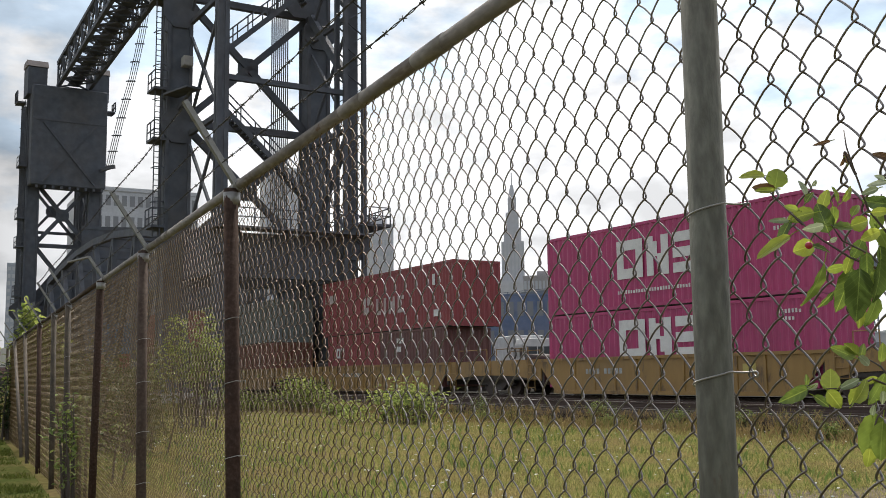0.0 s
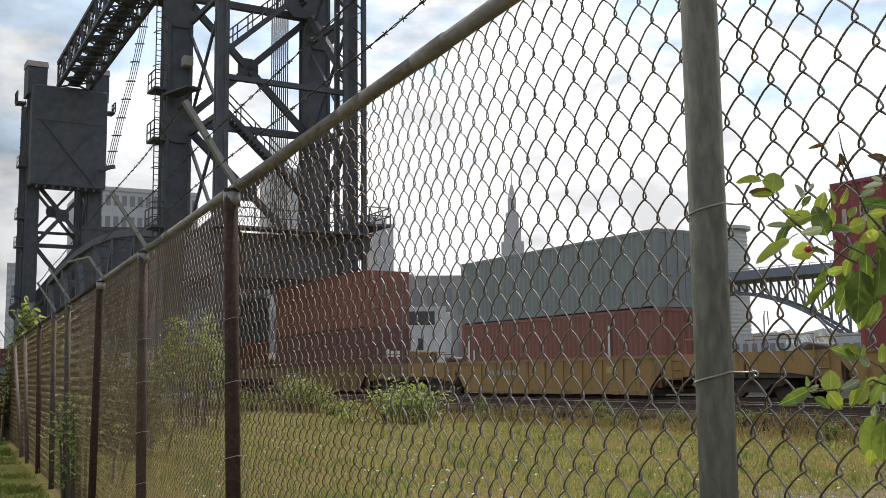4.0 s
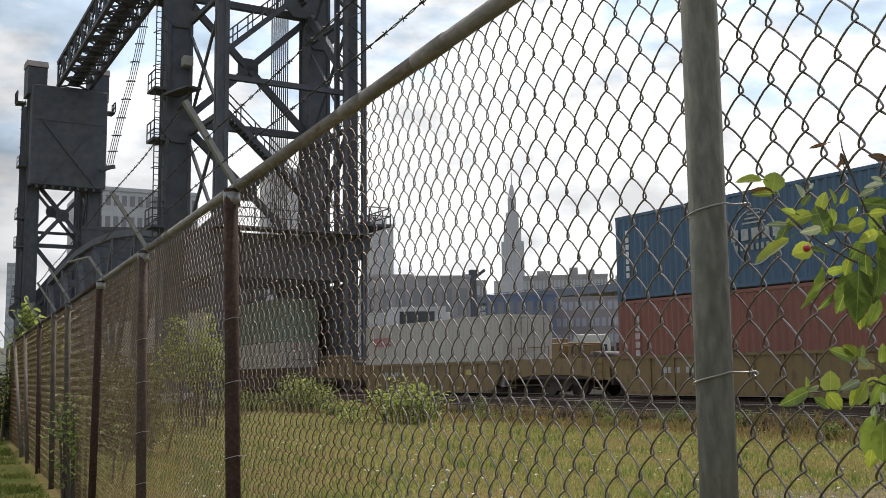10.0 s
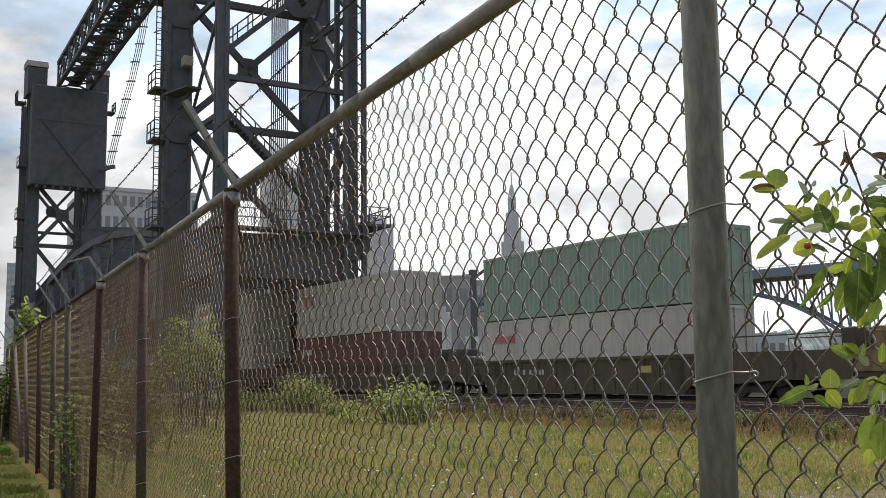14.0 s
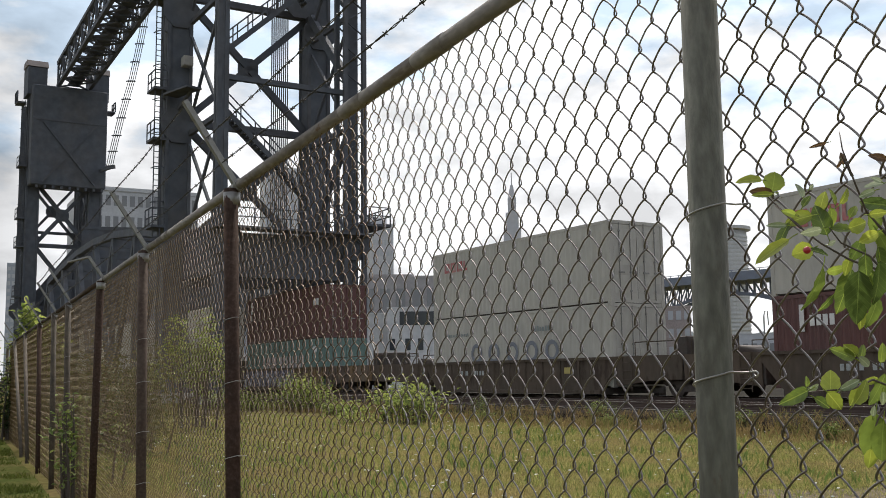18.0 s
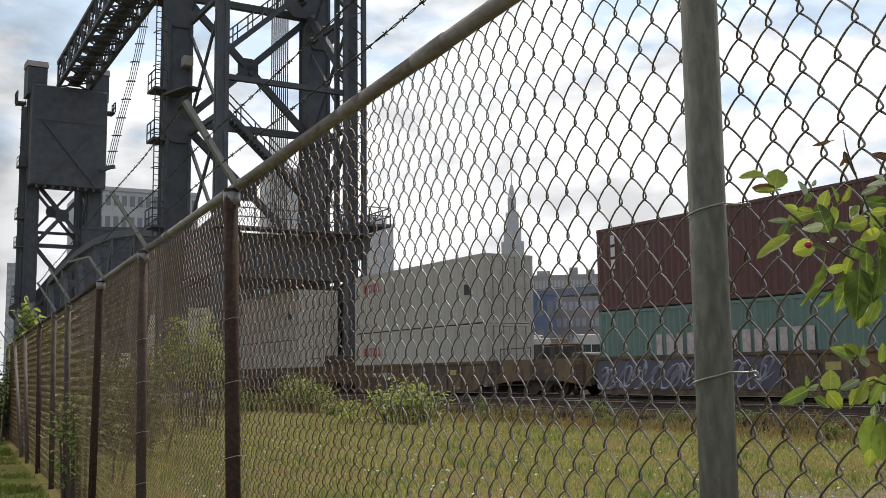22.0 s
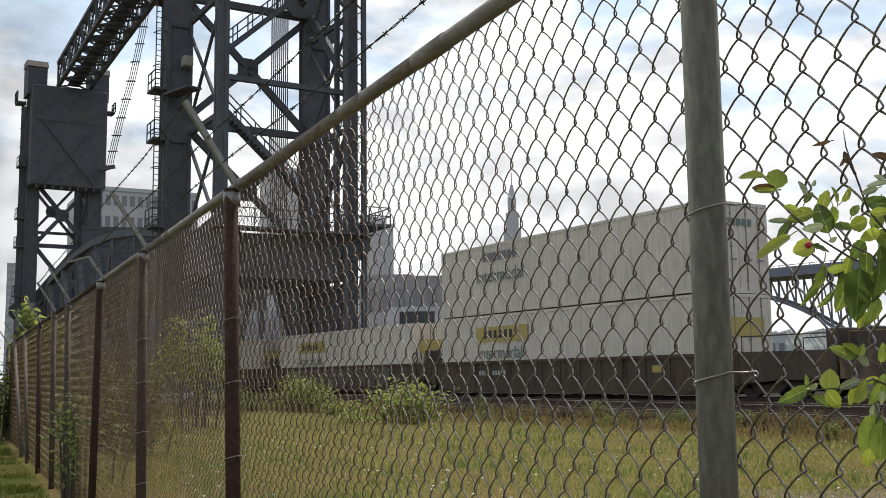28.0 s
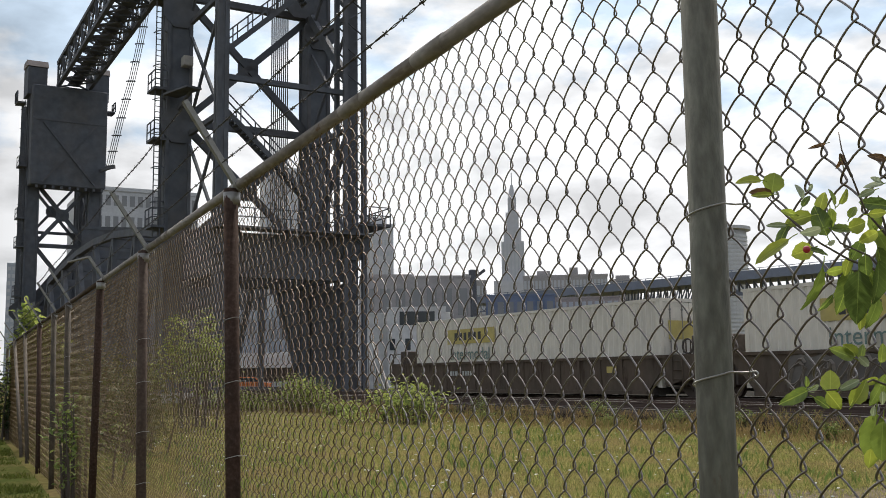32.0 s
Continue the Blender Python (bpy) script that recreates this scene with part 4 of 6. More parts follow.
def gusset(sol, c, r, across, thick=0.12):
    """An eight-sided plate in the plane of the upright and the direction across."""
    c, across = Vector(c), Vector(across).normalized()
    nrm = across.cross(Vector((0, 0, 1)))
    k = len(sol.v)
    for o in (-thick / 2, thick / 2):
        for i in range(8):
            t = math.pi / 8 + i * math.pi / 4
            sol.v.append(tuple(c + across * (r * math.cos(t)) + Vector((0, 0, r * math.sin(t))) + nrm * o))
    sol.f += [tuple(k + i for i in range(8)), tuple(k + 8 + i for i in reversed(range(8)))]
    sol.f += [(k + i, k + 8 + i, k + 8 + (i + 1) % 8, k + (i + 1) % 8) for i in range(8)]


def portal_panel(ob, s, z0, z1, na, nb, w=0.42):
    """Crossed braces with a middle plate between two columns, and a strut above."""
    m = track(s, (na + nb) / 2, (z0 + z1) / 2)
    for a, za, b, zb in ((na, z0, nb, z1), (na, z1, nb, z0)):
        part("brace", Solid().beam(track(s, a, za), track(s, b, zb), 0.3, w), tower_steel, ob)
    g = Solid()
    gusset(g, m, 0.72, V)
    part("gusset_plate", g, tower_steel, ob)


def tower(s_back, s_front, label, na=NA, nb=NB, cw=0.68, top=TOP, shift=(0, 0), panels=((9.3, 16.9), (17.1, 24.9), (25.1, 32.4)), rear_panel=None):
    ob = thing("lift_bridge_tower", pose(0, 0, 0), label, "bridge tower", "towers of the lift bridge")
    sg = 1 if s_back > s_front else -1
    for n in (na, nb):
        base = 0.2
        nf = n + (shift[0] if n == na else shift[1])
        c0 = track(s_front, nf)
        # main column: plated box with corner angles
        col = part("main_column", Solid().beam(c0 + Vector((0, 0, base)), c0 + Vector((0, 0, top)), cw * 2, cw * 2), tower_steel, ob)
        for o in ((-cw, -cw), (cw, -cw), (cw, cw), (-cw, cw)):
            p = c0 + U * o[0] + V * o[1]
            part("corner_angle", Solid().beam(p + Vector((0, 0, base)), p + Vector((0, 0, top)), 0.2), tower_steel, col)
        lw = 0.2 if n == na else 0.6
        core = 0.6 if n == na else 0.62
        leg = part("rear_leg", Solid().beam(track(s_back, n, base), track(s_back, n, top - 1), core, core), tower_steel, ob)
        for o in ((-lw, -lw), (lw, -lw), (lw, lw), (-lw, lw)):
            p = track(s_back, n) + U * o[0] + V * o[1]
            part("corner_angle", Solid().beam(p + Vector((0, 0, base)), p + Vector((0, 0, top - 1)), 0.26), tower_steel, leg)
        if n == nb:
            lace = Solid()
            z = base
            while z < top - 2:
                for o in (-lw, lw):
                    lace.beam(track(s_back + o, n - lw, z), track(s_back + o, n + lw, z + 0.8), 0.12, 0.05)
                    lace.beam(track(s_back + o, n + lw, z + 0.8), track(s_back + o, n - lw, z + 1.6), 0.12, 0.05)
                z += 1.6
            tagged(part("lacing", lace, tower_steel, leg), kind="stuff")
            part("web_plate", Solid().beam(track(s_back, n, 3.6), track(s_front, n, 3.6), 0.08, 6.6), tower_steel, ob)
            # heavy side braces that meet on plates at the column
            for za in (9.6, 25.4):
                part("brace", Solid().beam(track(s_front, n, za), track(s_back, n, za + (6.5 if za < 10 else -6.5)), 0.3, 0.55), tower_steel, ob)
            cg = Solid()
            gusset(cg, track(s_front + 0.75 * sg, n - 0.9, 25.7), 1.1, V)
            part("gusset_plate", cg, tower_steel, ob)
        # side bracing between the leg and the column
        for z0 in (9.4, 16.2, 23.2):
            part("strut", Solid().beam(track(s_front, n, z0), track(s_back, n, z0), 0.22, 0.3), tower_steel, ob)
            part("brace", Solid().beam(track(s_front, n, z0), track(s_back, n, z0 + 6.8), 0.14, 0.2), tower_steel, ob)
            part("brace", Solid().beam(track(s_back, n, z0), track(s_front, n, z0 + 6.8), 0.14, 0.2), tower_steel, ob)
        f = part("footing", bevelled(Solid().box((-1.3, -1.3, -0.3), (1.3, 1.3, 0.55)), 0.06), concrete, ob)
        f.matrix_basis = track_pose(s_front, nf)
        f2 = part("footing", bevelled(Solid().box((-0.8, -0.8, -0.3), (0.8, 0.8, 0.5)), 0.05), concrete, ob)
        f2.matrix_basis = track_pose(s_back, n)
    # cross frames
    if rear_panel:
        portal_panel(ob, s_back, *rear_panel, na + 0.5, nb - 0.5, 0.3)
    for z0, z1 in panels:
        portal_panel(ob, s_front, z0, z1, na + shift[0] + 0.5, nb + shift[1] - 0.5)
        part("strut", Solid().beam(track(s_front, na, z1 + 0.1), track(s_front, nb, z1 + 0.1), 0.4, 0.42), tower_steel, ob)
    for z in (18.3, 26.5):
        part("strut", Solid().beam(track(s_back, na, z), track(s_back, nb, z), 0.3, 0.3), tower_steel, ob)
    # deep portal girder over the tracks, with knees
    for s in (s_front, s_back):
        gd = Solid().beam(track(s, na, 8.2), track(s, nb, 8.2), 0.5, 2.5)
        pg = part("portal_girder", gd, tower_steel, ob)
        for q in range(1, 8):
            part("stiffener", Solid().beam(track(s + 0.28, na + (nb - na) * q / 8, 7.0), track(s + 0.28, na + (nb - na) * q / 8, 9.4), 0.12, 0.1), tower_steel, pg)
        for n0 in (na, nb):
            g = Solid()
            gusset(g, track(s + 0.45, n0, 9.2), 1.1, V)
            part("gusset_plate", g, tower_steel, ob)
    for n0 in (na - 0.1, nb + 0.15):
        # triangular web from the foot of the column up to the span side
        o = [(s_front, 0.9), (s_front, 7.2), (s_front - sg * 6.2, 7.2)]
        kk = Solid().prism(o, "y", n0 - 0.06, n0 + 0.06)
        kk.v = [tuple(track(p[0], p[1], p[2])) for p in kk.v]
        part("web_plate", kk, tower_steel, ob)
        part("side_girder", Solid().beam(track(s_back, n0, 8.3), track(s_front - sg * 6.5, n0, 8.3), 0.4, 2.3), tower_steel, ob)
    for z in (16.6, 23.8):
        for n0 in (na + shift[0], nb + shift[1]):
            g = Solid()
            gusset(g, track(s_front + 0.75 * sg, n0, z), 1.15, V)
            part("gusset_plate", g, tower_steel, ob)
    # walkway round the portal level
    wk = Solid()
    wk.beam(track(s_back + sg * 0.9, na - 0.6, 9.6), track(s_back + sg * 0.9, nb + 0.8, 9.6), 1.2, 0.12)
    wk.beam(track(s_back + sg * 0.9, nb + 1.5, 10.3), track(s_front - sg * 1.5, nb + 1.5, 10.3), 1.5, 0.15)
    w = part("walkway", wk, tower_steel, ob)
    hr = Solid()
    handrail(hr, [track(s_back + sg * 1.5, na - 0.6, 9.66), track(s_back + sg * 1.5, nb + 0.8, 9.66)], 1.0, 1.0)
    handrail(hr, [track(s_back + sg * 0.9, nb + 0.8, 10.36), track(s_back + sg * 0.9, nb + 2.2, 10.36), track(s_front - sg * 1.5, nb + 2.2, 10.36)], 1.0, 1.0)
    part("handrail", hr, tower_steel, w)
    for z in (10.4, 15.7, 18.8, 24.5):
        bal = Solid()
        c = track(s_front, na + shift[0] - 1.1)
        bal.beam(c + Vector((0, 0, z)) - U * 0.8, c + Vector((0, 0, z)) + U * 0.8, 0.9, 0.15)
        bl = part("balcony", bal, tower_steel, ob)
        hr = Solid()
        q = [c - U * 0.8 - V * 0.4, c + U * 0.8 - V * 0.4, c + U * 0.8 + V * 0.4]
        handrail(hr, [p + Vector((0, 0, z)) for p in q], 1.1, 0.8)
        part("handrail", hr, tower_steel, bl)
    ld = Solid()
    ladder(ld, track(s_front, na + shift[0] - 1.05), 9.8, top - 2)
    part("caged_ladder", ld, tower_steel, ob)
    return ob


near_tower = tower(LS, LF, "tall black riveted-steel lift bridge tower over the tracks", shift=(-0.7, 0.5))
tower(SPAN_END - 6.5, SPAN_END, "distant black steel lift bridge tower with its raised counterweight", NA + 0.1, NB - 1.3, 0.6, TOP - 1.2, panels=((9.0, 15.9), (16.1, 22.8), (23.2, 29.8)), rear_panel=(17.4, 24.2))


def stairs(ob, s, n0, z0, n1, z1):
    st_ = Solid()
    for o in (-0.4, 0.4):
        st_.beam(track(s + o, n0, z0), track(s + o, n1, z1), 0.08, 0.3)
    m = int(abs(z1 - z0) / 0.2)
    for i in range(m):
        t = (i + 0.5) / m
        st_.beam(track(s - 0.4, n0 + (n1 - n0) * t, z0 + (z1 - z0) * t), track(s + 0.4, n0 + (n1 - n0) * t, z0 + (z1 - z0) * t), 0.25, 0.04)
    q = part("stair_flight", st_, tower_steel, ob)
    hr = Solid()
    for o in (-0.4, 0.4):
        handrail(hr, [track(s + o, n0, z0 + 0.1), track(s + o, n1, z1 + 0.1)], 1.0, 1.2)
    part("handrail", hr, tower_steel, q)


stairs(near_tower, LS - 1.6, NB - 2.0, 11.9, NA + 0.7, 16.7)
stairs(near_tower, LS - 1.6, NA + 0.4, 20.0, NB - 3.0, 24.2)
stairs(near_tower, LS - 1.6, NB - 2.2, 24.0, NA + 1.0, 31.0)
# ropes and the slanting stay by the column
ropes = Solid()
for i in range(9):
    ropes.tube([track(LF - 1.4, NB - 1.95 + 0.14 * i, 9.0), track(LF - 1.4, NB - 1.95 + 0.14 * i, TOP)], 0.045, 6)
part("counterweight_ropes", ropes, rope_mat, near_tower, "bundle of steel wire ropes")
lamp = Solid().box((-0.33, -0.3, 0), (0.33, 0.3, 0.62))
lb_ = part("control_box", bevelled(lamp, 0.04), concrete, near_tower)
lb_.matrix_basis = track_pose(LF + 1.2, NA - 0.4, 20.2)
part("platform", Solid().beam(track(LF + 0.9, NA - 1.3, 18.35), track(LF + 3.4, NA - 0.6, 18.35), 1.0, 0.12), tower_steel, near_tower)
part("platform_bracket", Solid().beam(track(LF + 0.9, NA - 0.8, 17.6), track(LF + 3.0, NA - 0.6, 18.3), 0.12, 0.2), tower_steel, near_tower)

# counterweight in the far tower: dark plated block between its columns
cw = thing("counterweight", pose(*(U * (SPAN_END + 1.2)), 0, 0, RZ), "big dark riveted counterweight hanging high in the far tower", "counterweight")
FA, FB = NA - 0.5, NB - 0.6
part("block", bevelled(Solid().box((-1.6, FA, 22.3), (1.2, FB, TOP - 1.7)), 0.1), tower_steel, cw)
for za, zb_ in ((22.6, 29.2), (29.2, 22.6)):
    part("cross_rib", Solid().beam((1.2, FA + 1.2, za), (1.2, FB - 1.2, zb_), 0.2, 0.3, (1, 0, 0)), tower_steel, cw)
part("belt_plate", Solid().box((1.2, FA + 0.1, 29.4), (1.27, FB - 0.1, 29.6)), tower_steel, cw)
for i in range(9):
    part("bottom_lug", Solid().box((0.6, FA + 0.6 + i * 0.85, 22.0), (1.1, FA + 0.85 + i * 0.85, 22.35)), tower_steel, cw)
cap_mat = material("weathered_cap", (0.21, 0.175, 0.155), 0.8, 0, (0.15, 0.13, 0.115), 0.2, 2, 0.6, 0.5)
for n in (NA + 0.1, NB - 1.3):
    h_ = thing("sheave_house", pose(*(U * SPAN_END), 0, 0, RZ), "sheave housing with a pale cap on the bridge tower", "housing", "sheave housings")
    part("casing", Solid().prism([(-1.3, TOP - 2.6), (1.4, TOP - 2.6), (1.4, TOP + 0.4), (0.9, TOP + 1.0), (-0.9, TOP + 1.0), (-1.3, TOP + 0.4)], "y", n - 1.0, n + 1.0), tower_steel, h_)
    part("cap", Solid().prism([(-1.2, TOP + 0.6), (1.5, TOP + 0.5), (1.0, TOP + 1.25), (-0.9, TOP + 1.25)], "y", n - 1.1, n + 1.1), cap_mat, h_)
    bal_ = Solid().box((-0.8, n - 1.9 if n < 20 else n + 1.0, TOP - 3.6), (0.8, n - 1.0 if n < 20 else n + 1.9, TOP - 3.4))
    bb = part("balcony", bal_, tower_steel, h_)
    hb = Solid()
    y_ = n - 1.9 if n < 20 else n + 1.9
    for x_ in (-0.8, 0, 0.8):
        hb.beam((x_, y_, TOP - 3.4), (x_, y_, TOP - 2.3), 0.1)
    for z_ in (2.9, 2.3):
        hb.beam((-0.8, y_, TOP - z_), (0.8, y_, TOP - z_), 0.1)
    part("handrail", hb, tower_steel, bb)

# overhead truss between the tower tops
ot = thing("overhead_truss", pose(0, 0, 0), "black lattice truss joining the tops of both towers", "truss")
zb, zt = 33.9, 36.6


def chord(s, k):
    """Line of the near (0) or far (1) side of the truss, which runs a little askew to the tracks."""
    return 20.95 - 0.037 * (s - SPAN_END) + 3.3 * k


def member(parent, a, b, w, h=None, name="truss_member"):
    part(name, Solid().beam(a, b, w, h), tower_steel, parent)


for n in (0, 1):
    for z in (zb, zt):
        member(ot, track(LF, chord(LF, n), z), track(SPAN_END, chord(SPAN_END, n), z), 0.36, 0.4, "truss_chord")
bays = 15
for i in range(bays):
    a, b = LF + (SPAN_END - LF) * i / bays, LF + (SPAN_END - LF) * (i + 1) / bays
    for n in (0, 1):
        member(ot, track(a, chord(a, n), zb), track(b, chord(b, n), zt), 0.15)
        member(ot, track(a, chord(a, n), zt), track(b, chord(b, n), zb), 0.15)
        member(ot, track(b, chord(b, n), zb), track(b, chord(b, n), zt), 0.2)
    for z in (zb, zt):
        member(ot, track(a, chord(a, 0), z), track(b, chord(b, 1), z), 0.16)
        member(ot, track(a, chord(a, 1), z), track(b, chord(b, 0), z), 0.16)
        member(ot, track(b, chord(b, 0), z), track(b, chord(b, 1), z), 0.18)
part("walkway", Solid().beam(track(LF, chord(LF, 0.5), zb + 0.3), track(SPAN_END, chord(SPAN_END, 0.5), zb + 0.3), 1.3, 0.12), tower_steel, ot)

# lift span with a polygonal top chord
ls = thing("lift_span", pose(0, 0, 0), "black steel truss span with a curved top chord carrying the tracks", "bridge span")
m = 8
pts = []
for i in range(m + 1):
    t = i / m
    pts.append((LF - 1.5 + (SPAN_END - LF + 3.0) * t, 10.2 + 2.8 * math.sin(math.pi * t) if 0 < i < m else 2.0))
for n in (NA + 0.9, NB + 0.1):
    for (s0, z0), (s1, z1) in zip(pts, pts[1:]):
        member(ls, track(s0, n, z0), track(s1, n, z1), 0.5, 0.55, "top_chord")
        member(ls, track(s0, n, 0.4), track(s1, n, 0.4), 0.5, 0.8, "bottom_chord")
    for i in range(1, m):
        s0, z0 = pts[i]
        member(ls, track(s0, n, 0.4), track(s0, n, z0), 0.36)
        s1 = pts[i + 1][0] if i < m / 2 else pts[i - 1][0]
        member(ls, track(s0, n, z0), track(s1, n, 0.4), 0.36)
for s0, z0 in pts[1:-1]:
    member(ls, track(s0, NA + 0.9, z0), track(s0, NB + 0.1, z0), 0.4, 0.7, "top_strut")
part("deck", Solid().beam(track(pts[0][0], (NA + NB) / 2, 0.1), track(pts[-1][0], (NA + NB) / 2, 0.1), 8.5, 0.25), tower_steel, ls)

# slanting bundle of power cables with spacer bars
cb = thing("cable_bundle", pose(0, 0, 0), "slanting bundle of cables with spacers beside the tower", "cables")
for o in (-0.30, -0.1, 0.1, 0.30):
    w_ = Vector((o, 0, 0))
    part("cable", Solid().tube([sight(x, y, 100) + w_ for x, y in ((193, 296), (199, 268), (206, 240), (214, 208), (223, 176), (234, 138), (243, 98), (251, 60), (258, 20))], 0.04, 5), rope_mat, cb)
for x, y in ((199, 268), (206, 240), (214, 209), (223, 176), (231, 144), (239, 110), (247, 78), (253, 48), (257, 22)):
    c_ = sight(x, y, 100)
    part("spacer", Solid().tube([c_ + Vector((0.44 * math.cos(t), -0.3 * math.sin(t), -0.06 * math.sin(t))) for t in [math.pi * k / 6 for k in range(7)]], 0.07, 6), tower_steel, cb)
c0_ = sight(194, 297, 100)
part("lower_cradle", Solid().beam(c0_ - Vector((0.3, 0, 0)), c0_ + Vector((0.5, 0, 0.1)), 0.3, 0.35), tower_steel, cb)
part("upper_bracket", Solid().beam(sight(258, 20, 100), sight(275, -30, 100), 0.4), tower_steel, cb)
part("tower_bracket", Solid().beam(c0_, sight(176, 303, 115), 0.25, 0.3), tower_steel, cb)

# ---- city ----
# pale grey with aerial haze painted into the colour of the farthest towers
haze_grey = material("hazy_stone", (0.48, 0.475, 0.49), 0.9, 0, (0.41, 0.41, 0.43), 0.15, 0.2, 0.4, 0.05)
# far walls: both tones are raised to put distance haze into them
pale_wall = material("pale_wall", (0.50, 0.50, 0.50), 0.9, 0, (0.4, 0.4, 0.4), 0.2, 1.2, 0.6, 0.12)
dark_wall = material("dark_wall", (0.33, 0.31, 0.30), 0.9, 0, (0.24, 0.23, 0.23), 0.2, 1.2, 0.6, 0.12)
white_wall = material("white_wall", (0.62, 0.61, 0.59), 0.85, 0, (0.48, 0.46, 0.44), 0.2, 2, 0.6, 0.3)
brick_wall = material("brick_wall", (0.34, 0.29, 0.27), 0.9, 0, (0.26, 0.22, 0.21), 0.3, 3, 0.5, 0.2)
glassy = material("dark_window", (0.035, 0.04, 0.045), 0.15, 0, None, 0.1, 1, 0.3, 0.5)
# window tone kept near the walls, as haze painted over far glass
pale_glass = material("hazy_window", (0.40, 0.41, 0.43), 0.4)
grim_wall = material("grim_wall", (0.10, 0.10, 0.10), 0.9, 0, (0.07, 0.07, 0.07), 0.2, 1.2, 0.6, 0.12)
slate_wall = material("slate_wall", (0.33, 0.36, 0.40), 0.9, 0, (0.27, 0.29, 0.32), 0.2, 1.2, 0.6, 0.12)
dull_glass = material("dull_window", (0.20, 0.20, 0.20), 0.4)
blue_steel = material("blue_bridge_steel", (0.15, 0.17, 0.215), 0.7, 0, (0.165, 0.18, 0.21), 0.2, 0.5, 0.5, 0.1)
blue_wall = material("blue_wall", (0.115, 0.15, 0.235), 0.8, 0, (0.2, 0.21, 0.25), 0.3, 0.6, 0.7, 0.25)


def building(name, x0, x1, ytop, depth, thick, wall, label, rows=0, cols=0, win=pale_glass, turn=0.0, roof_bits=()):
    """A block seen between two lines of sight, down to the ground, with its windows."""
    a, b = sight(x0, 660, depth), sight(x1, 660, depth)
    w, h = (b - a).length, sight((x0 + x1) / 2, ytop, depth).z
    c = (a + b) / 2
    ob = thing(name, pose(c.x, c.y, 0, 0, 0, -math.degrees(math.atan2(c.x, c.y)) + turn), label, "building")
    part("wall", Solid().box((-w / 2, 0, -1), (w / 2, thick, h)), wall, ob)
    rim = Solid().box((-w / 2 - 0.01 * w, -0.01 * w, h), (w / 2 + 0.01 * w, thick, h + 0.02 * h))
    part("roof", rim, wall, ob)
    for q, (xa, xb, dz) in enumerate(roof_bits):
        part("roof_hut", Solid().box((-w / 2 + w * xa, thick * 0.2, h), (-w / 2 + w * xb, thick * 0.8, h + dz)), wall, ob)
    if rows:
        me = Solid().box((-w / cols * 0.31, -0.12, 0), (w / cols * 0.31, 0.05, h / rows * 0.5)).mesh("window")
        me.materials.append(win)
        for r in range(rows):
            for c_ in range(cols):
                o = new("window", me)
                o.parent = ob
                o.location = (-w / 2 + w * (c_ + 0.5) / cols, 0, h * (r + 0.3) / rows)
    return ob


# stepped stone tower with a spire
def spire_tower():
    c = sight(912, 660, 1200)
    k = 1200 / 1846.0
    ob = thing("spire_skyscraper", pose(c.x, c.y, 0, 0, 0, -4), "hazy pale stone skyscraper with a stepped crown and spire", "skyscraper")
    zz = lambda y: sight(912, y, 1200).z
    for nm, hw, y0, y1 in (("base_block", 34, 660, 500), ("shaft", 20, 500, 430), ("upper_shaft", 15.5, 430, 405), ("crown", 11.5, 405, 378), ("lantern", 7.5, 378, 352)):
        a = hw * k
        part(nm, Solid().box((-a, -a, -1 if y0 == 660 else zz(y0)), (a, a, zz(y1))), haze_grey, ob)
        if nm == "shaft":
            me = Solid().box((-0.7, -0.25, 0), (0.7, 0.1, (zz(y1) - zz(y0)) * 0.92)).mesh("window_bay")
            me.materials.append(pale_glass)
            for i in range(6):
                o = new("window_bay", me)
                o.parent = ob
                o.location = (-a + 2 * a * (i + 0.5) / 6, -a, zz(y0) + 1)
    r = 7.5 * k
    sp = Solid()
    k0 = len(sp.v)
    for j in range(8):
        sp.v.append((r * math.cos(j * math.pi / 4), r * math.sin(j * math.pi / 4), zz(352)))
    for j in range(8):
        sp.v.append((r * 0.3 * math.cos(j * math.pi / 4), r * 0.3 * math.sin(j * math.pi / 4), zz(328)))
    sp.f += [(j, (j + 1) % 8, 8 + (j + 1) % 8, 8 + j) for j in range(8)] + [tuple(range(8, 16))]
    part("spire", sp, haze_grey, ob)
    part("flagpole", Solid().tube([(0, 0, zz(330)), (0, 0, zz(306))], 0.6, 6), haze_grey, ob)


spire_tower()
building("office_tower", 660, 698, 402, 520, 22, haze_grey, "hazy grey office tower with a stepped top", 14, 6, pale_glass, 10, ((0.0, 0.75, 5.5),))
building("office_block", 150, 346, 342, 330, 40, pale_wall, "pale long office block behind the bridge", 9, 14, dull_glass, 12, ((0.3, 0.75, 2.5),))
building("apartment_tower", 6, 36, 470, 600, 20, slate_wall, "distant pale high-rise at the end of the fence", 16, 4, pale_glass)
building("warehouse", 640, 835, 492, 150, 30, dark_wall, "long grey industrial warehouse with a flat roof", 2, 7, dull_glass, 4, ((0.05, 0.5, 1.1), (0.55, 0.93, 0.7)))
building("low_hall", 648, 800, 556, 120, 14, white_wall, "low white industrial building with dark windows", 0, 0)
building("mural_building", 862, 985, 524, 210, 30, blue_wall, "blue-grey painted building under the road bridge", 3, 7, dull_glass)
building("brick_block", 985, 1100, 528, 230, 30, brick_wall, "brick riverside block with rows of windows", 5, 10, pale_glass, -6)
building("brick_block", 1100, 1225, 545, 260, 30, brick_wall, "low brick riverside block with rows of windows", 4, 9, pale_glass)
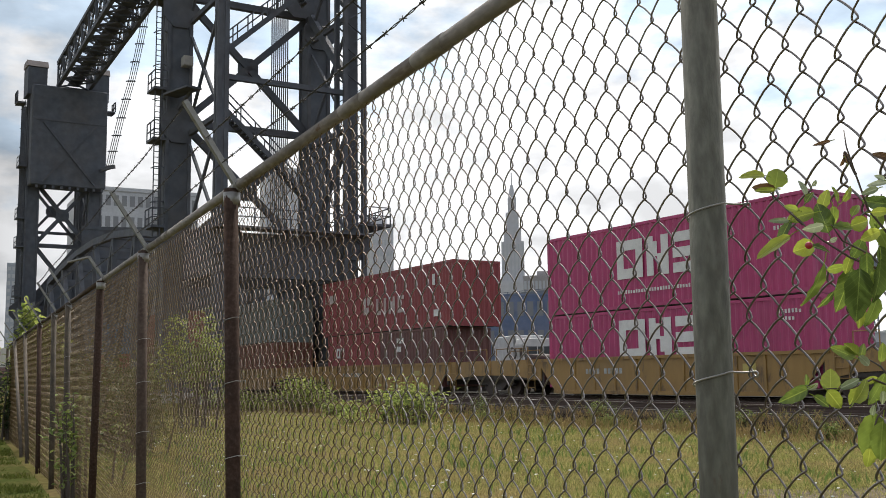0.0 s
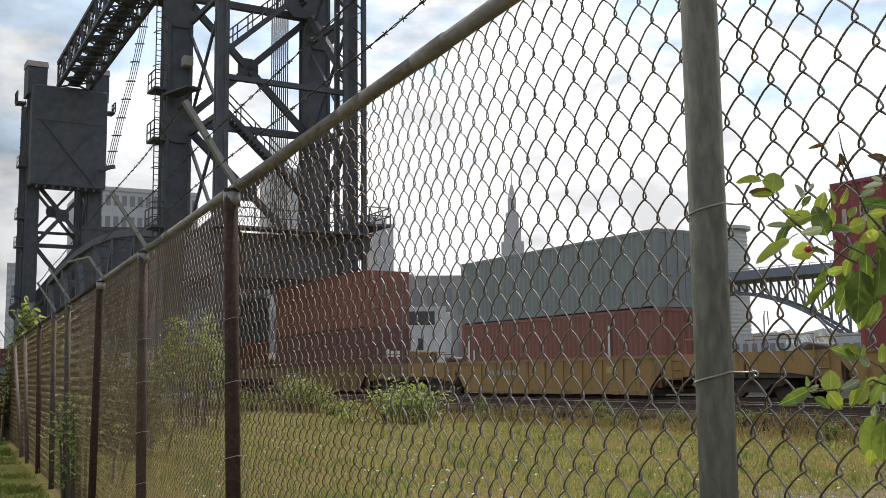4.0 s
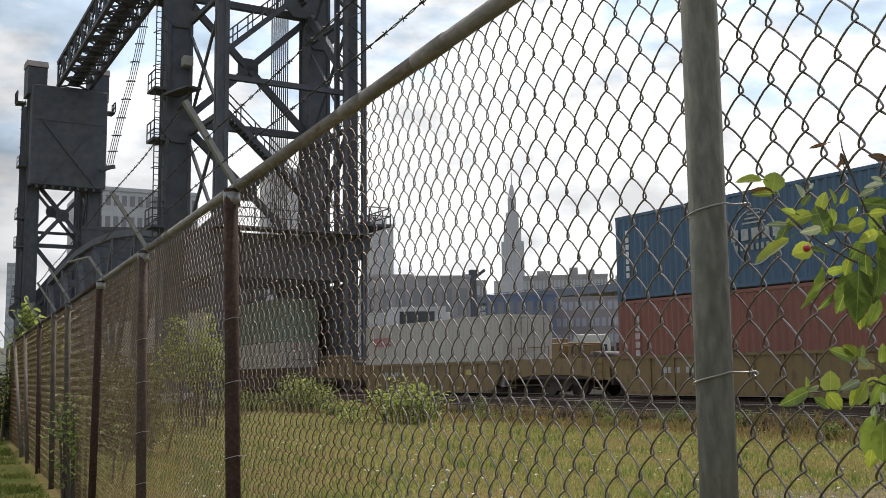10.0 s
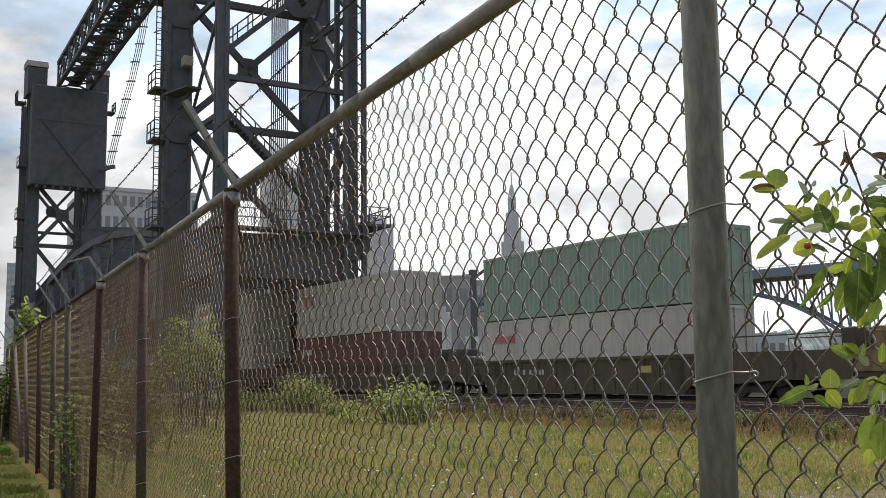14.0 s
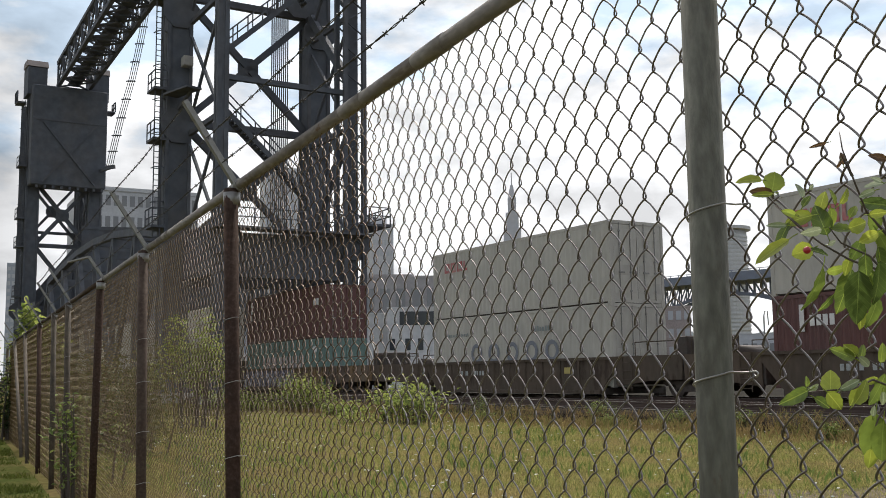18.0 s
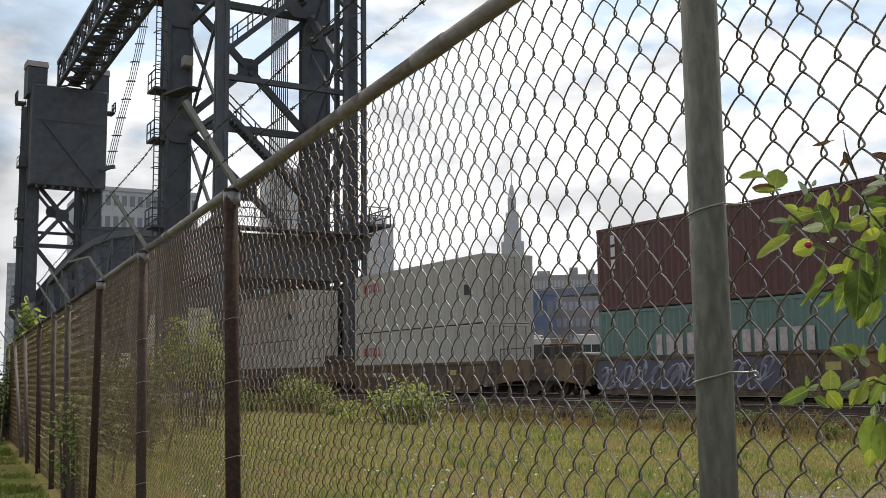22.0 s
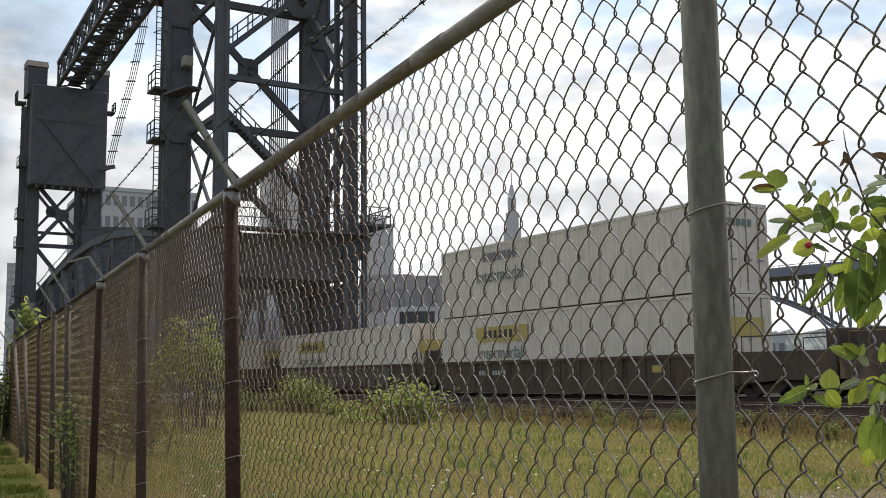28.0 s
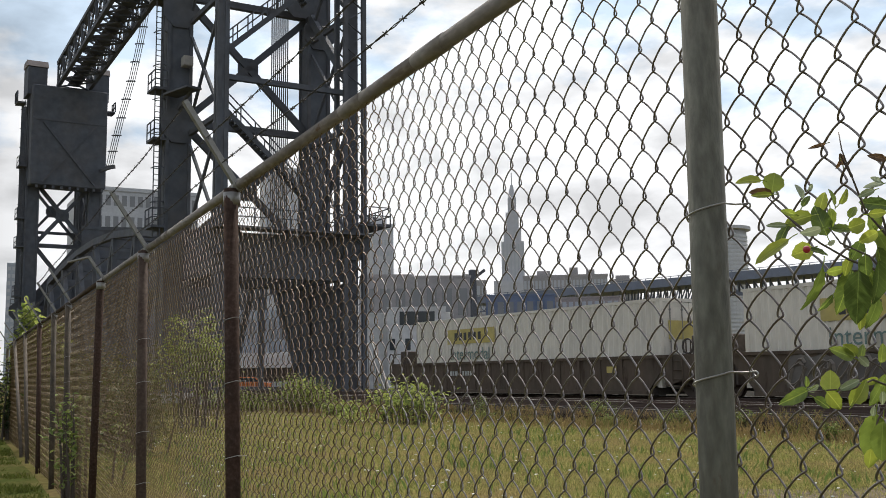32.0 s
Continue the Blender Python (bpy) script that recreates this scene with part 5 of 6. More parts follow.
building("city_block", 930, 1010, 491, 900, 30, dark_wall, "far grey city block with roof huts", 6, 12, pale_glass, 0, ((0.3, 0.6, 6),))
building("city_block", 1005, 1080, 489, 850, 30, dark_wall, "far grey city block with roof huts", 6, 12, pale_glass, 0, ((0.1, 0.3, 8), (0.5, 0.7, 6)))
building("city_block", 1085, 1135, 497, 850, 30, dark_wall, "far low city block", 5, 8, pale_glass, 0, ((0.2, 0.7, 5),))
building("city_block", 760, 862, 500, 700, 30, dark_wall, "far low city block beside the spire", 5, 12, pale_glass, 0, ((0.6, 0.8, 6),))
building("plant_building", 400, 600, 552, 135, 16, slate_wall, "pale low industrial building behind the lift bridge", 2, 11, dull_glass)
building("river_building", 130, 470, 500, 160, 14, grim_wall, "dark grey riverside building behind the lift bridge", 3, 16, glassy)
building("machine_house", 140, 258, 408, 112, 5, tower_steel, "dark machinery house beside the far bridge tower", 0, 0)
se_ = thing("span_end", pose(0, 0, 0), "dark plated end of the lift span below the tower", "bridge span")
o_ = [sight(x, y, 113) for x, y in ((46, 535), (128, 440), (262, 424), (262, 540))]
gp_ = Solid().prism([(p.x, p.z) for p in [Vector((o_[0].x, 0, -0.5))] + o_ + [Vector((o_[3].x, 0, -0.5))]], "y", 113, 116)
part("web_plate", gp_, tower_steel, se_)
for q in range(5):
    e_ = o_[1].lerp(o_[2], q / 4)
    part("stiffener", Solid().box((e_.x - 0.12, 112.85, 0), (e_.x + 0.12, 113.0, e_.z - 0.2)), tower_steel, se_)
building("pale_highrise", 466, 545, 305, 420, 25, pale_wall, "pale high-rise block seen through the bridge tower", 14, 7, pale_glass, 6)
shed = building("shed", 686, 790, 546, 118, 1.5, white_wall, "white industrial shed with a dark loading bay")
part("loading_bay", Solid().box((-1.92, -0.06, 7.17), (2.05, 0.05, 8.7)), glassy, shed, "dark open bay")
for x_ in (-2.75, -1.0, 0.45):
    part("window", Solid().box((x_ - 0.3, -0.06, 4.35), (x_ + 0.3, 0.05, 5.65)), glassy, shed)


def round_tower():
    c = sight(1293, 660, 520)
    k = 520 / 1846.0 * 1.06
    ob = thing("round_tower", pose(c.x, c.y, 0), "round pale high-rise with stacked balcony rings", "tower")
    z1 = sight(1288, 410, 520).z
    part("core", Solid().tube([(0, 0, -1), (0, 0, z1)], 36 * k, 40), pale_wall, ob, "", True)
    ringm = Solid().ring((0, 0, 0), "z", 35 * k, 37.2 * k, 0, 1.1, 40).mesh("balcony_ring")
    ringm.materials.append(pale_wall)
    n = 34
    for i in range(n):
        o = new("balcony_ring", ringm)
        o.parent = ob
        o.location = (0, 0, 2 + (z1 - 6) * i / (n - 1))
    part("crown_ring", Solid().ring((0, 0, 0), "z", 30 * k, 43 * k, z1, z1 + 1.6, 40), pale_wall, ob)


round_tower()


ARCH = (0.40, 0.24, 20.4)     # crown and half span as shares of the deck, and rise


def arch_bridge():
    ob = thing("road_bridge", pose(0, 0, 0), "high blue steel road bridge on trusses and an arch", "road bridge")
    p, q = sight(1750, 474, 270), sight(840, 522, 420)
    z = (p.z + q.z) / 2
    p.z = q.z = z
    d = (q - p)
    part("deck", Solid().beam(p, q, 15, 2.7), blue_steel, ob)
    rl = Solid()
    for o in (-7.4, 7.4):
        s_ = Vector((-d.y, d.x, 0)).normalized() * o
        rl.beam(p + s_ + Vector((0, 0, 1.9)), q + s_ + Vector((0, 0, 1.9)), 0.15)
        for i in range(61):
            r0 = p.lerp(q, i / 60) + s_
            rl.beam(r0, r0 + Vector((0, 0, 1.9)), 0.2)
    part("parapet", rl, blue_steel, ob)
    # deck truss
    for o in (-7, 7):
        s_ = Vector((-d.y, d.x, 0)).normalized() * o
        tr = Solid()
        n = 46
        lo = Vector((0, 0, -4.6))
        tr.beam(p.lerp(q, 30 / n) + s_ + lo, q + s_ + lo, 0.45)
        for i in range(30, n):
            a, b = p.lerp(q, i / n) + s_, p.lerp(q, (i + 1) / n) + s_
            tr.beam(a, b + lo, 0.24)
            tr.beam(a + lo, b, 0.24)
            tr.beam(b, b + lo, 0.24)
        part("deck_truss", tr, blue_steel, ob)
        # arch rib below the near half
        ar = Solid()
        pts = []
        for i in range(35):
            t = ARCH[0] + ARCH[1] * (i / 17 - 1)
            pts.append(p.lerp(q, t) + s_ * 0.35 + Vector((0, 0, -4.6 - ARCH[2] * (i / 17 - 1) ** 2)))
        for i, (a, b) in enumerate(zip(pts, pts[1:])):
            ar.beam(a, b, 0.6, 1.0)
            ar.beam(a, Vector((a.x, a.y, z - 1.2)), 0.34)
            ar.beam(a if i < 17 else b, Vector((b.x, b.y, z - 1.2)) if i < 17 else Vector((a.x, a.y, z - 1.2)), 0.3)
        part("arch_rib", ar, blue_steel, ob)
    for t in (0.86, 1.0):
        c = p.lerp(q, t)
        part("pier", Solid().box((c.x - 2.5, c.y - 2.5, -1), (c.x + 2.5, c.y + 2.5, z - 4.6)), pale_wall, ob)


arch_bridge()


def far_bank():
    """A bumpy wooded rise along the skyline."""
    sol = Solid()
    r = random.Random(9)
    top = sight(1400, 577, 620).z
    n = 220
    for i in range(n + 1):
        p = sight(1180 + 560 * i / n, 655, 620)
        h = top * (0.82 + 0.22 * noise.noise(Vector((i * 0.11, 3, 0))) + 0.10 * noise.noise(Vector((i * 0.6, 8, 0))) + 0.05 * r.random())
        sol.v += [(p.x, p.y - 30, -1), (p.x, p.y - 12, h * 0.7), (p.x, p.y, h), (p.x, p.y + 60, h * 0.9)]
    for i in range(n):
        for k in range(3):
            a = i * 4 + k
            sol.f.append((a, a + 4, a + 5, a + 1))
    # woods washed out to grey-green: the haze is in the base colour
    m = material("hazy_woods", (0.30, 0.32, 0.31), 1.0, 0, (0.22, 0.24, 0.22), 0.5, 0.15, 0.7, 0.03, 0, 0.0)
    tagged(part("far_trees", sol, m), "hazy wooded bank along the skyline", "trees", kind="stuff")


far_bank()
building("yard_shed", 1300, 1392, 592, 200, 8, pale_wall, "long pale shed across the yard", 1, 6, dull_glass)
building("yard_shed", 1478, 1640, 590, 210, 8, pale_wall, "low grey shed across the yard", 1, 9, dull_glass)
mast = thing("light_mast", pose(0, 0, 0), "thin steel light mast in the yard", "mast")
m0_ = sight(1352, 560, 190)
part("pole", Solid().tube([(m0_.x, m0_.y, 0), m0_], 0.14, 8), galv, mast)
part("loop_head", Solid().tube([m0_, m0_ + Vector((0.2, 0, 0.9)), m0_ + Vector((0.7, 0, 0.9)), m0_ + Vector((0.8, 0, -1.6))], 0.1, 6), galv, mast)

# ---- sky ----
def sky_sheet():
    sol = Solid()
    R, na, ne = 3000.0, 40, 16
    for j in range(ne + 1):
        e = radians(-1 + 33 * j / ne)
        for i in range(na + 1):
            a = radians(-42 + 84 * i / na)
            sol.v.append((R * math.sin(a) * math.cos(e), R * math.cos(a) * math.cos(e), R * math.sin(e)))
    for j in range(ne):
        for i in range(na):
            k = j * (na + 1) + i
            sol.f.append((k, k + 1, k + na + 2, k + na + 1))
    m = bpy.data.materials.new("cloudy_sky")
    m.use_nodes = True
    n, l = m.node_tree.nodes, m.node_tree.links
    n.remove(n["Principled BSDF"])
    em = n.new("ShaderNodeEmission")
    co = n.new("ShaderNodeTexCoord")
    mp = n.new("ShaderNodeMapping")
    mp.inputs["Scale"].default_value = (0.0011, 0.0011, 0.0024)
    mp.inputs["Location"].default_value = (0.35, 0.0, 0.2)
    l.new(co.outputs["Object"], mp.inputs[0])
    nz = n.new("ShaderNodeTexNoise")
    nz.inputs["Scale"].default_value, nz.inputs["Detail"].default_value, nz.inputs["Roughness"].default_value = 2.6, 8, 0.55
    l.new(mp.outputs[0], nz.inputs["Vector"])
    sep = n.new("ShaderNodeSeparateXYZ")
    l.new(co.outputs["Object"], sep.inputs[0])
    # thicker cloud towards the horizon
    hz = n.new("ShaderNodeMapRange")
    hz.inputs[1].default_value, hz.inputs[2].default_value, hz.inputs[3].default_value, hz.inputs[4].default_value = 430, 960, 0.20, -0.05
    l.new(sep.outputs[2], hz.inputs[0])
    ad = n.new("ShaderNodeMath")
    l.new(nz.outputs[0], ad.inputs[0])
    l.new(hz.outputs[0], ad.inputs[1])
    # a broad white bank in the middle of the view
    sx = n.new("ShaderNodeMath")
    sx.operation = "SUBTRACT"
    sx.inputs[1].default_value = 330
    l.new(sep.outputs[0], sx.inputs[0])
    sab = n.new("ShaderNodeMath")
    sab.operation = "ABSOLUTE"
    l.new(sx.outputs[0], sab.inputs[0])
    bank = n.new("ShaderNodeMapRange")
    bank.inputs[1].default_value, bank.inputs[2].default_value, bank.inputs[3].default_value, bank.inputs[4].default_value = 150, 800, 0.10, -0.02
    l.new(sab.outputs[0], bank.inputs[0])
    ad2 = n.new("ShaderNodeMath")
    l.new(ad.outputs[0], ad2.inputs[0])
    l.new(bank.outputs[0], ad2.inputs[1])
    rp = n.new("ShaderNodeValToRGB")
    rp.color_ramp.elements[0].position, rp.color_ramp.elements[0].color = 0.40, (0.60, 0.73, 0.88, 1)
    rp.color_ramp.elements[1].position, rp.color_ramp.elements[1].color = 0.56, (0.97, 0.98, 1.0, 1)
    l.new(ad2.outputs[0], rp.inputs[0])
    # soft grey undersides
    n2 = n.new("ShaderNodeTexNoise")
    n2.inputs["Scale"].default_value, n2.inputs["Detail"].default_value = 3.4, 6
    l.new(mp.outputs[0], n2.inputs["Vector"])
    gr = n.new("ShaderNodeMapRange")
    gr.inputs[1].default_value, gr.inputs[2].default_value, gr.inputs[3].default_value, gr.inputs[4].default_value = 0.42, 0.66, 1.08, 0.71
    l.new(n2.outputs[0], gr.inputs[0])
    l.new(rp.outputs[0], em.inputs[0])
    # a duller bank low on one side
    dk = n.new("ShaderNodeMapRange")
    dk.inputs[1].default_value, dk.inputs[2].default_value, dk.inputs[3].default_value, dk.inputs[4].default_value = -1250, -850, 0.5, 1.0
    l.new(sep.outputs[0], dk.inputs[0])
    dm = n.new("ShaderNodeMath")
    dm.operation = "MULTIPLY"
    l.new(gr.outputs[0], dm.inputs[0])
    l.new(dk.outputs[0], dm.inputs[1])
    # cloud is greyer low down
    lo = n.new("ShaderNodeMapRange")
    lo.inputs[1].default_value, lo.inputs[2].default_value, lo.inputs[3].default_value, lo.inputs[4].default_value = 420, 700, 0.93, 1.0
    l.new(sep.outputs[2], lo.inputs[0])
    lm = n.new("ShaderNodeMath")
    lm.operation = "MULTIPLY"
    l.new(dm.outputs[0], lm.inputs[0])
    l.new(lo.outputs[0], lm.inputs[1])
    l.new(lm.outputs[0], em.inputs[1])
    l.new(em.outputs[0], n["Material Output"].inputs[0])
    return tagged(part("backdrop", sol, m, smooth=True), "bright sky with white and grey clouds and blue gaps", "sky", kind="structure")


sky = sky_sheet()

# ---- plants ----
grass_mat = leafy("field_grass", (0.13, 0.165, 0.036), (0.43, 0.385, 0.145), 0.45, 0.8, 0.05, ((0.36, 0.265, 0.13), 0.7))
olive_mat = leafy("olive_leaves", (0.045, 0.055, 0.018), (0.12, 0.12, 0.035), 0.3, 0.6)
broad_mat = leafy("broad_weed_leaves", (0.10, 0.15, 0.035), (0.22, 0.25, 0.07), 0.4, 0.6)
lawn_mat = leafy("lawn_grass", (0.065, 0.088, 0.016), (0.115, 0.125, 0.03), 0.3, 0.8, 0.05)
weed_mat = leafy("dry_weeds", (0.11, 0.13, 0.035), (0.26, 0.19, 0.085), 0.4, 0.8, 0.1)
bush_mat = leafy("bush_leaves", (0.14, 0.19, 0.042), (0.37, 0.40, 0.11), 0.5, 0.6)
dark_bush = leafy("dark_leaves", (0.02, 0.035, 0.012), (0.04, 0.06, 0.02), 0.2, 0.6)
leaf_mat = leaf_skin("apple_leaves", (0.085, 0.125, 0.026), (0.31, 0.38, 0.055))
stem_mat = material("twig_bark", (0.075, 0.055, 0.04), 0.8, 0, (0.12, 0.1, 0.08), 0.3, 60, 0.5, 8)


def blades(name, n, spot, height, width, mat, label, seed):
    """Tufts of bent blades; spot gives a place."""
    sol = Solid()
    r = random.Random(seed)
    for _ in range(n):
        p = spot(r)
        if p is None:
            continue
        z = bank(p) - (0.01 if height > 0.07 else -0.01)
        for q in range(3):
            h, w = height * r.uniform(0.45, 1.25), width * r.uniform(0.7, 1.4)
            a, b = r.uniform(0, 6.28), r.uniform(0, 6.28)
            ox, oy = r.uniform(-0.06, 0.06), r.uniform(-0.06, 0.06)
            lean = h * r.uniform(0.15, 0.7)
            x, y = p.x + ox, p.y + oy
            dx, dy = math.cos(a) * w / 2, math.sin(a) * w / 2
            k = len(sol.v)
            sol.v += [(x - dx, y - dy, z), (x + dx, y + dy, z), (x + dx * 0.6 + math.cos(b) * lean * 0.4, y + dy * 0.6 + math.sin(b) * lean * 0.4, z + h * 0.6), (x + math.cos(b) * lean, y + math.sin(b) * lean, z + h)]
            sol.f += [(k, k + 1, k + 2), (k, k + 2, k + 3)]
    return tagged(part(name, sol, mat), label, "grass", kind="stuff")


def field_spot(r):
    d = 6 + 30 * r.random() ** 1.2
    a = r.uniform(-0.45, 0.45)
    p = Vector((d * math.tan(a), d, 0))
    if p.dot(FNRM) - FDIST < 0.05 or p.dot(V) > 17.9:
        return None
    if ((p.x - 5.2) / 2.6) ** 2 + ((p.y - 11.2) / 1.3) ** 2 < r.uniform(-0.35, 1.15):
        return None
    if noise.noise(p * 0.45 + Vector((3, 1, 0))) < r.uniform(-0.75, -0.3):
        return None
    return p


def fence_spot(r):
    p = fence(r.uniform(3.0, 25), r.uniform(0.2, 0.8))
    return Vector((p.x, p.y, 0))


def lawn_spot(r):
    p = fence(r.uniform(8.0, 26), -r.uniform(0.2, 7.0) ** 1.0)
    if noise.noise(p * 1.3) > r.uniform(-0.2, 0.2) and p.dot(FNRM) - FDIST > -0.75:
        return None
    return Vector((p.x, p.y, 0))


def edge_spot(r):
    p = track(r.uniform(-50, 6), r.gauss(17.75, 0.5))
    if noise.noise(p * 0.5 + Vector((7, 2, 0))) < r.uniform(-0.3, 0.25):
        return None
    return Vector((p.x, p.y, 0))


def ballast_spot(r):
    p = track(r.uniform(-40, 4), 18.5 - abs(r.gauss(0, 1.1)))
    if noise.noise(p * 0.7 + Vector((1, 5, 0))) < r.uniform(-0.4, 0.2):
        return None
    return Vector((p.x, p.y, 0))


def bare_spot(r):
    p = field_spot(r)
    return p if p is not None and noise.noise(p * 0.8) > r.uniform(-0.1, 0.5) else None


def bare_soil():
    """A worn patch of stony soil in the meadow."""
    sol = Solid()
    rr = random.Random(3)
    rim = [Vector((5.2 + 2.7 * math.cos(t) * q, 11.2 + 1.35 * math.sin(t) * q, 0)) for t, q in [(k * math.pi / 14, rr.uniform(0.8, 1.1)) for k in range(28)]]
    mid = Vector((5.2, 11.2, 0))
    sol.v = [(p.x, p.y, max(soil(p), soil(p + Vector((0.1, 0.1, 0)))) + 0.004) for p in rim] + [((p.x + mid.x) / 2, (p.y + mid.y) / 2, soil((p + mid) / 2) + 0.012) for p in rim] + [(mid.x, mid.y, soil(mid) + 0.012)]
    for k in range(28):
        m = (k + 1) % 28
        sol.f += [(k, m, 28 + m, 28 + k), (28 + k, 28 + m, 56)]
    tagged(part("bare_soil", sol, material("stony_soil", (0.13, 0.108, 0.076), 1.0, 0, (0.08, 0.068, 0.045), 0.7, 25, 0.95, 3.5, 0.4, 0.0), smooth=True), "bare stony patch of pale soil in the meadow", "soil", kind="structure")


bare_soil()
blades("dry_verge", 9000, ballast_spot, 0.2, 0.011, leafy("verge_straw", (0.16, 0.12, 0.05), (0.30, 0.21, 0.10), 0.35, 0.8, 0.1), "brown dry stalks between the meadow and the ballast", 6)
blades("field_weeds", 9000, bare_spot, 0.15, 0.03, broad_mat, "broad-leaved green weeds in the meadow", 7)
blades("field_grass", 110000, field_spot, 0.075, 0.008, grass_mat, "rough green and straw-coloured meadow grass", 1)
blades("fence_grass", 5000, fence_spot, 0.26, 0.010, grass_mat, "long grass along the foot of the fence", 2)
def lawn_soil():
    sol = Solid()
    ss = [4 + 0.5 * i for i in range(50)]
    oo = [-0.12, -0.5, -0.9, -1.4, -2.0, -3.0, -4.5, -6.5, -9.0, -13.0]
    for s_ in ss:
        for o_ in oo:
            p = fence(s_, o_)
            sol.v.append((p.x, p.y, max(soil(p + Vector((dx, dy, 0))) for dx in (-0.2, 0.2) for dy in (-0.2, 0.2)) + 0.012))
    w = len(oo)
    for i in range(len(ss) - 1):
        for j in range(w - 1):
            k = i * w + j
            sol.f.append((k, k + 1, k + w + 1, k + w))
    m = material("lawn_turf", (0.048, 0.06, 0.016), 0.95, 0, (0.15, 0.10, 0.05), 0.6, 14, 0.55, 0.7, 0.4, 0.0)
    tagged(part("lawn_turf", sol, m, smooth=True), "short green turf with bare brown patches beside the fence", "lawn", kind="structure")


lawn_soil()
blades("lawn", 60000, lawn_spot, 0.06, 0.011, lawn_mat, "short green mown lawn beside the fence", 3)
blades("edge_weeds", 5200, edge_spot, 0.26, 0.013, weed_mat, "dry yellowish weeds along the ballast", 5)


def leaf_quad(sol, p, d, up, length, width):
    """A folded, pointed leaf of six corners from p along d."""
    d = d.normalized()
    side = d.cross(up)
    if side.length < 1e-3:
        side = d.cross(Vector((1, 0, 0)))
    side.normalize()
    nrm = side.cross(d)
    k = len(sol.v)
    tip = p + d * length - nrm * length * 0.12
    m1, m2 = p + d * length * 0.33, p + d * length * 0.68 - nrm * length * 0.03
    lift = nrm * width * 0.22
    pts = [p, m1 - side * width * 0.46 + lift, m2 - side * width * 0.42 + lift, tip, m2 + side * width * 0.42 + lift, m1 + side * width * 0.46 + lift, m1, m2]
    sol.v += [tuple(q) for q in pts]
    sol.f += [(k, k + 6, k + 1), (k + 1, k + 6, k + 7, k + 2), (k + 2, k + 7, k + 3), (k, k + 5, k + 6), (k + 5, k + 4, k + 7, k + 6), (k + 4, k + 3, k + 7)]


def bush(name, place, w, h, n, leaf, mat, label, seed, stalks=14, spread=0.7, thick=1.0, low=0.2):
    r = random.Random(seed)
    z0 = bank(place)
    ob = thing(name, pose(place.x, place.y, z0), label, "bush", "bushes in the field")
    crown = Solid()
    per = n // stalks
    for i in range(stalks):
        a = r.uniform(0, 6.28)
        rad = w / 2 * r.uniform(0.25, 1.0)
        hh = h * (1.0 - 0.5 * (rad / (w / 2)) ** 2) * r.uniform(0.75, 1.1)
        tip = Vector((rad * math.cos(a), rad * math.sin(a) * 0.8, hh))
        base = tip * spread
        base.z = -0.05
        midp = (base + tip) / 2 + Vector((0, 0, hh * 0.15))
        part("stem", Solid().tube([base, midp, tip], [0.018 * thick, 0.012 * thick, 0.005 * thick], 5), stem_mat, ob)
        for _ in range(per):
            t = r.uniform(low, 1.0)
            c = base.lerp(midp, t * 2) if t < 0.5 else midp.lerp(tip, t * 2 - 1)
            c = c + Vector((r.gauss(0, 0.14), r.gauss(0, 0.14), r.gauss(0, 0.09))) * (w / 2)
            c.z = max(0.02, c.z)
            leaf_quad(crown, c, Vector((r.uniform(-1, 1), r.uniform(-1, 1), r.uniform(-0.5, 0.6))), Vector((r.uniform(-0.5, 0.5), r.uniform(-0.5, 0.5), 1)), leaf * r.uniform(0.6, 1.3), leaf * 0.5)
    part("crown", crown, mat, ob)
    return ob


bush("green_bush", Vector((-1.0, 31.0, 0)), 2.7, 1.35, 850, 0.17, bush_mat, "leafy green bush at the edge of the ballast", 21, 40)
bush("green_bush", Vector((-5.75, 42.5, 0)), 2.9, 1.45, 1500, 0.14, bush_mat, "leafy green bush in the field", 22, 34)
bush("green_bush", Vector((-6.6, 27.5, 0)), 2.3, 3.0, 1800, 0.14, bush_mat, "tall yellow-green bush behind the fence", 23, 30, low=0.5)
for i, (x_, y_, w_, h_) in enumerate(((-8.6, 45.0, 2.0, 0.9), (-3.6, 38.0, 1.6, 0.55), (-9.9, 46.0, 2.2, 0.8))):
    bush("green_bush", Vector((x_, y_, 0)), w_, h_, 900, 0.12, bush_mat, "low green shrub in the rough grass", 60 + i, 22)
bush("green_bush", Vector((-2.6, 31.2, 0)), 1.5, 0.4, 300, 0.10, bush_mat, "low green weeds beside a bush", 24, 12)
bush("green_bush", fence(24.4, 0.6), 1.3, 3.05, 750, 0.2, bush_mat, "tall bright green shrub reaching over the fence", 25, 9, low=0.6)
bush("fence_vine", fence(10.6, 0.08), 0.9, 1.2, 460, 0.07, broad_mat, "green vines at the foot of the fence", 26, 12)
bush("dark_shrub", Vector((-9.5, 22.2, 0)), 1.0, 1.75, 1100, 0.09, dark_bush, "dark evergreen shrub on the lawn", 27, 14)
for i, (s_, o_, w_, h_) in enumerate(((15.2, 1.1, 1.7, 1.5), (17.4, 1.4, 2.0, 1.8), (19.8, 1.2, 2.2, 1.9), (22.3, 1.5, 2.4, 2.0), (24.6, 1.0, 2.2, 2.0))):
    bush("fence_thicket", fence(s_, o_), w_, h_, 900, 0.11, olive_mat, "olive-green thicket grown up behind the fence", 80 + i, 20)
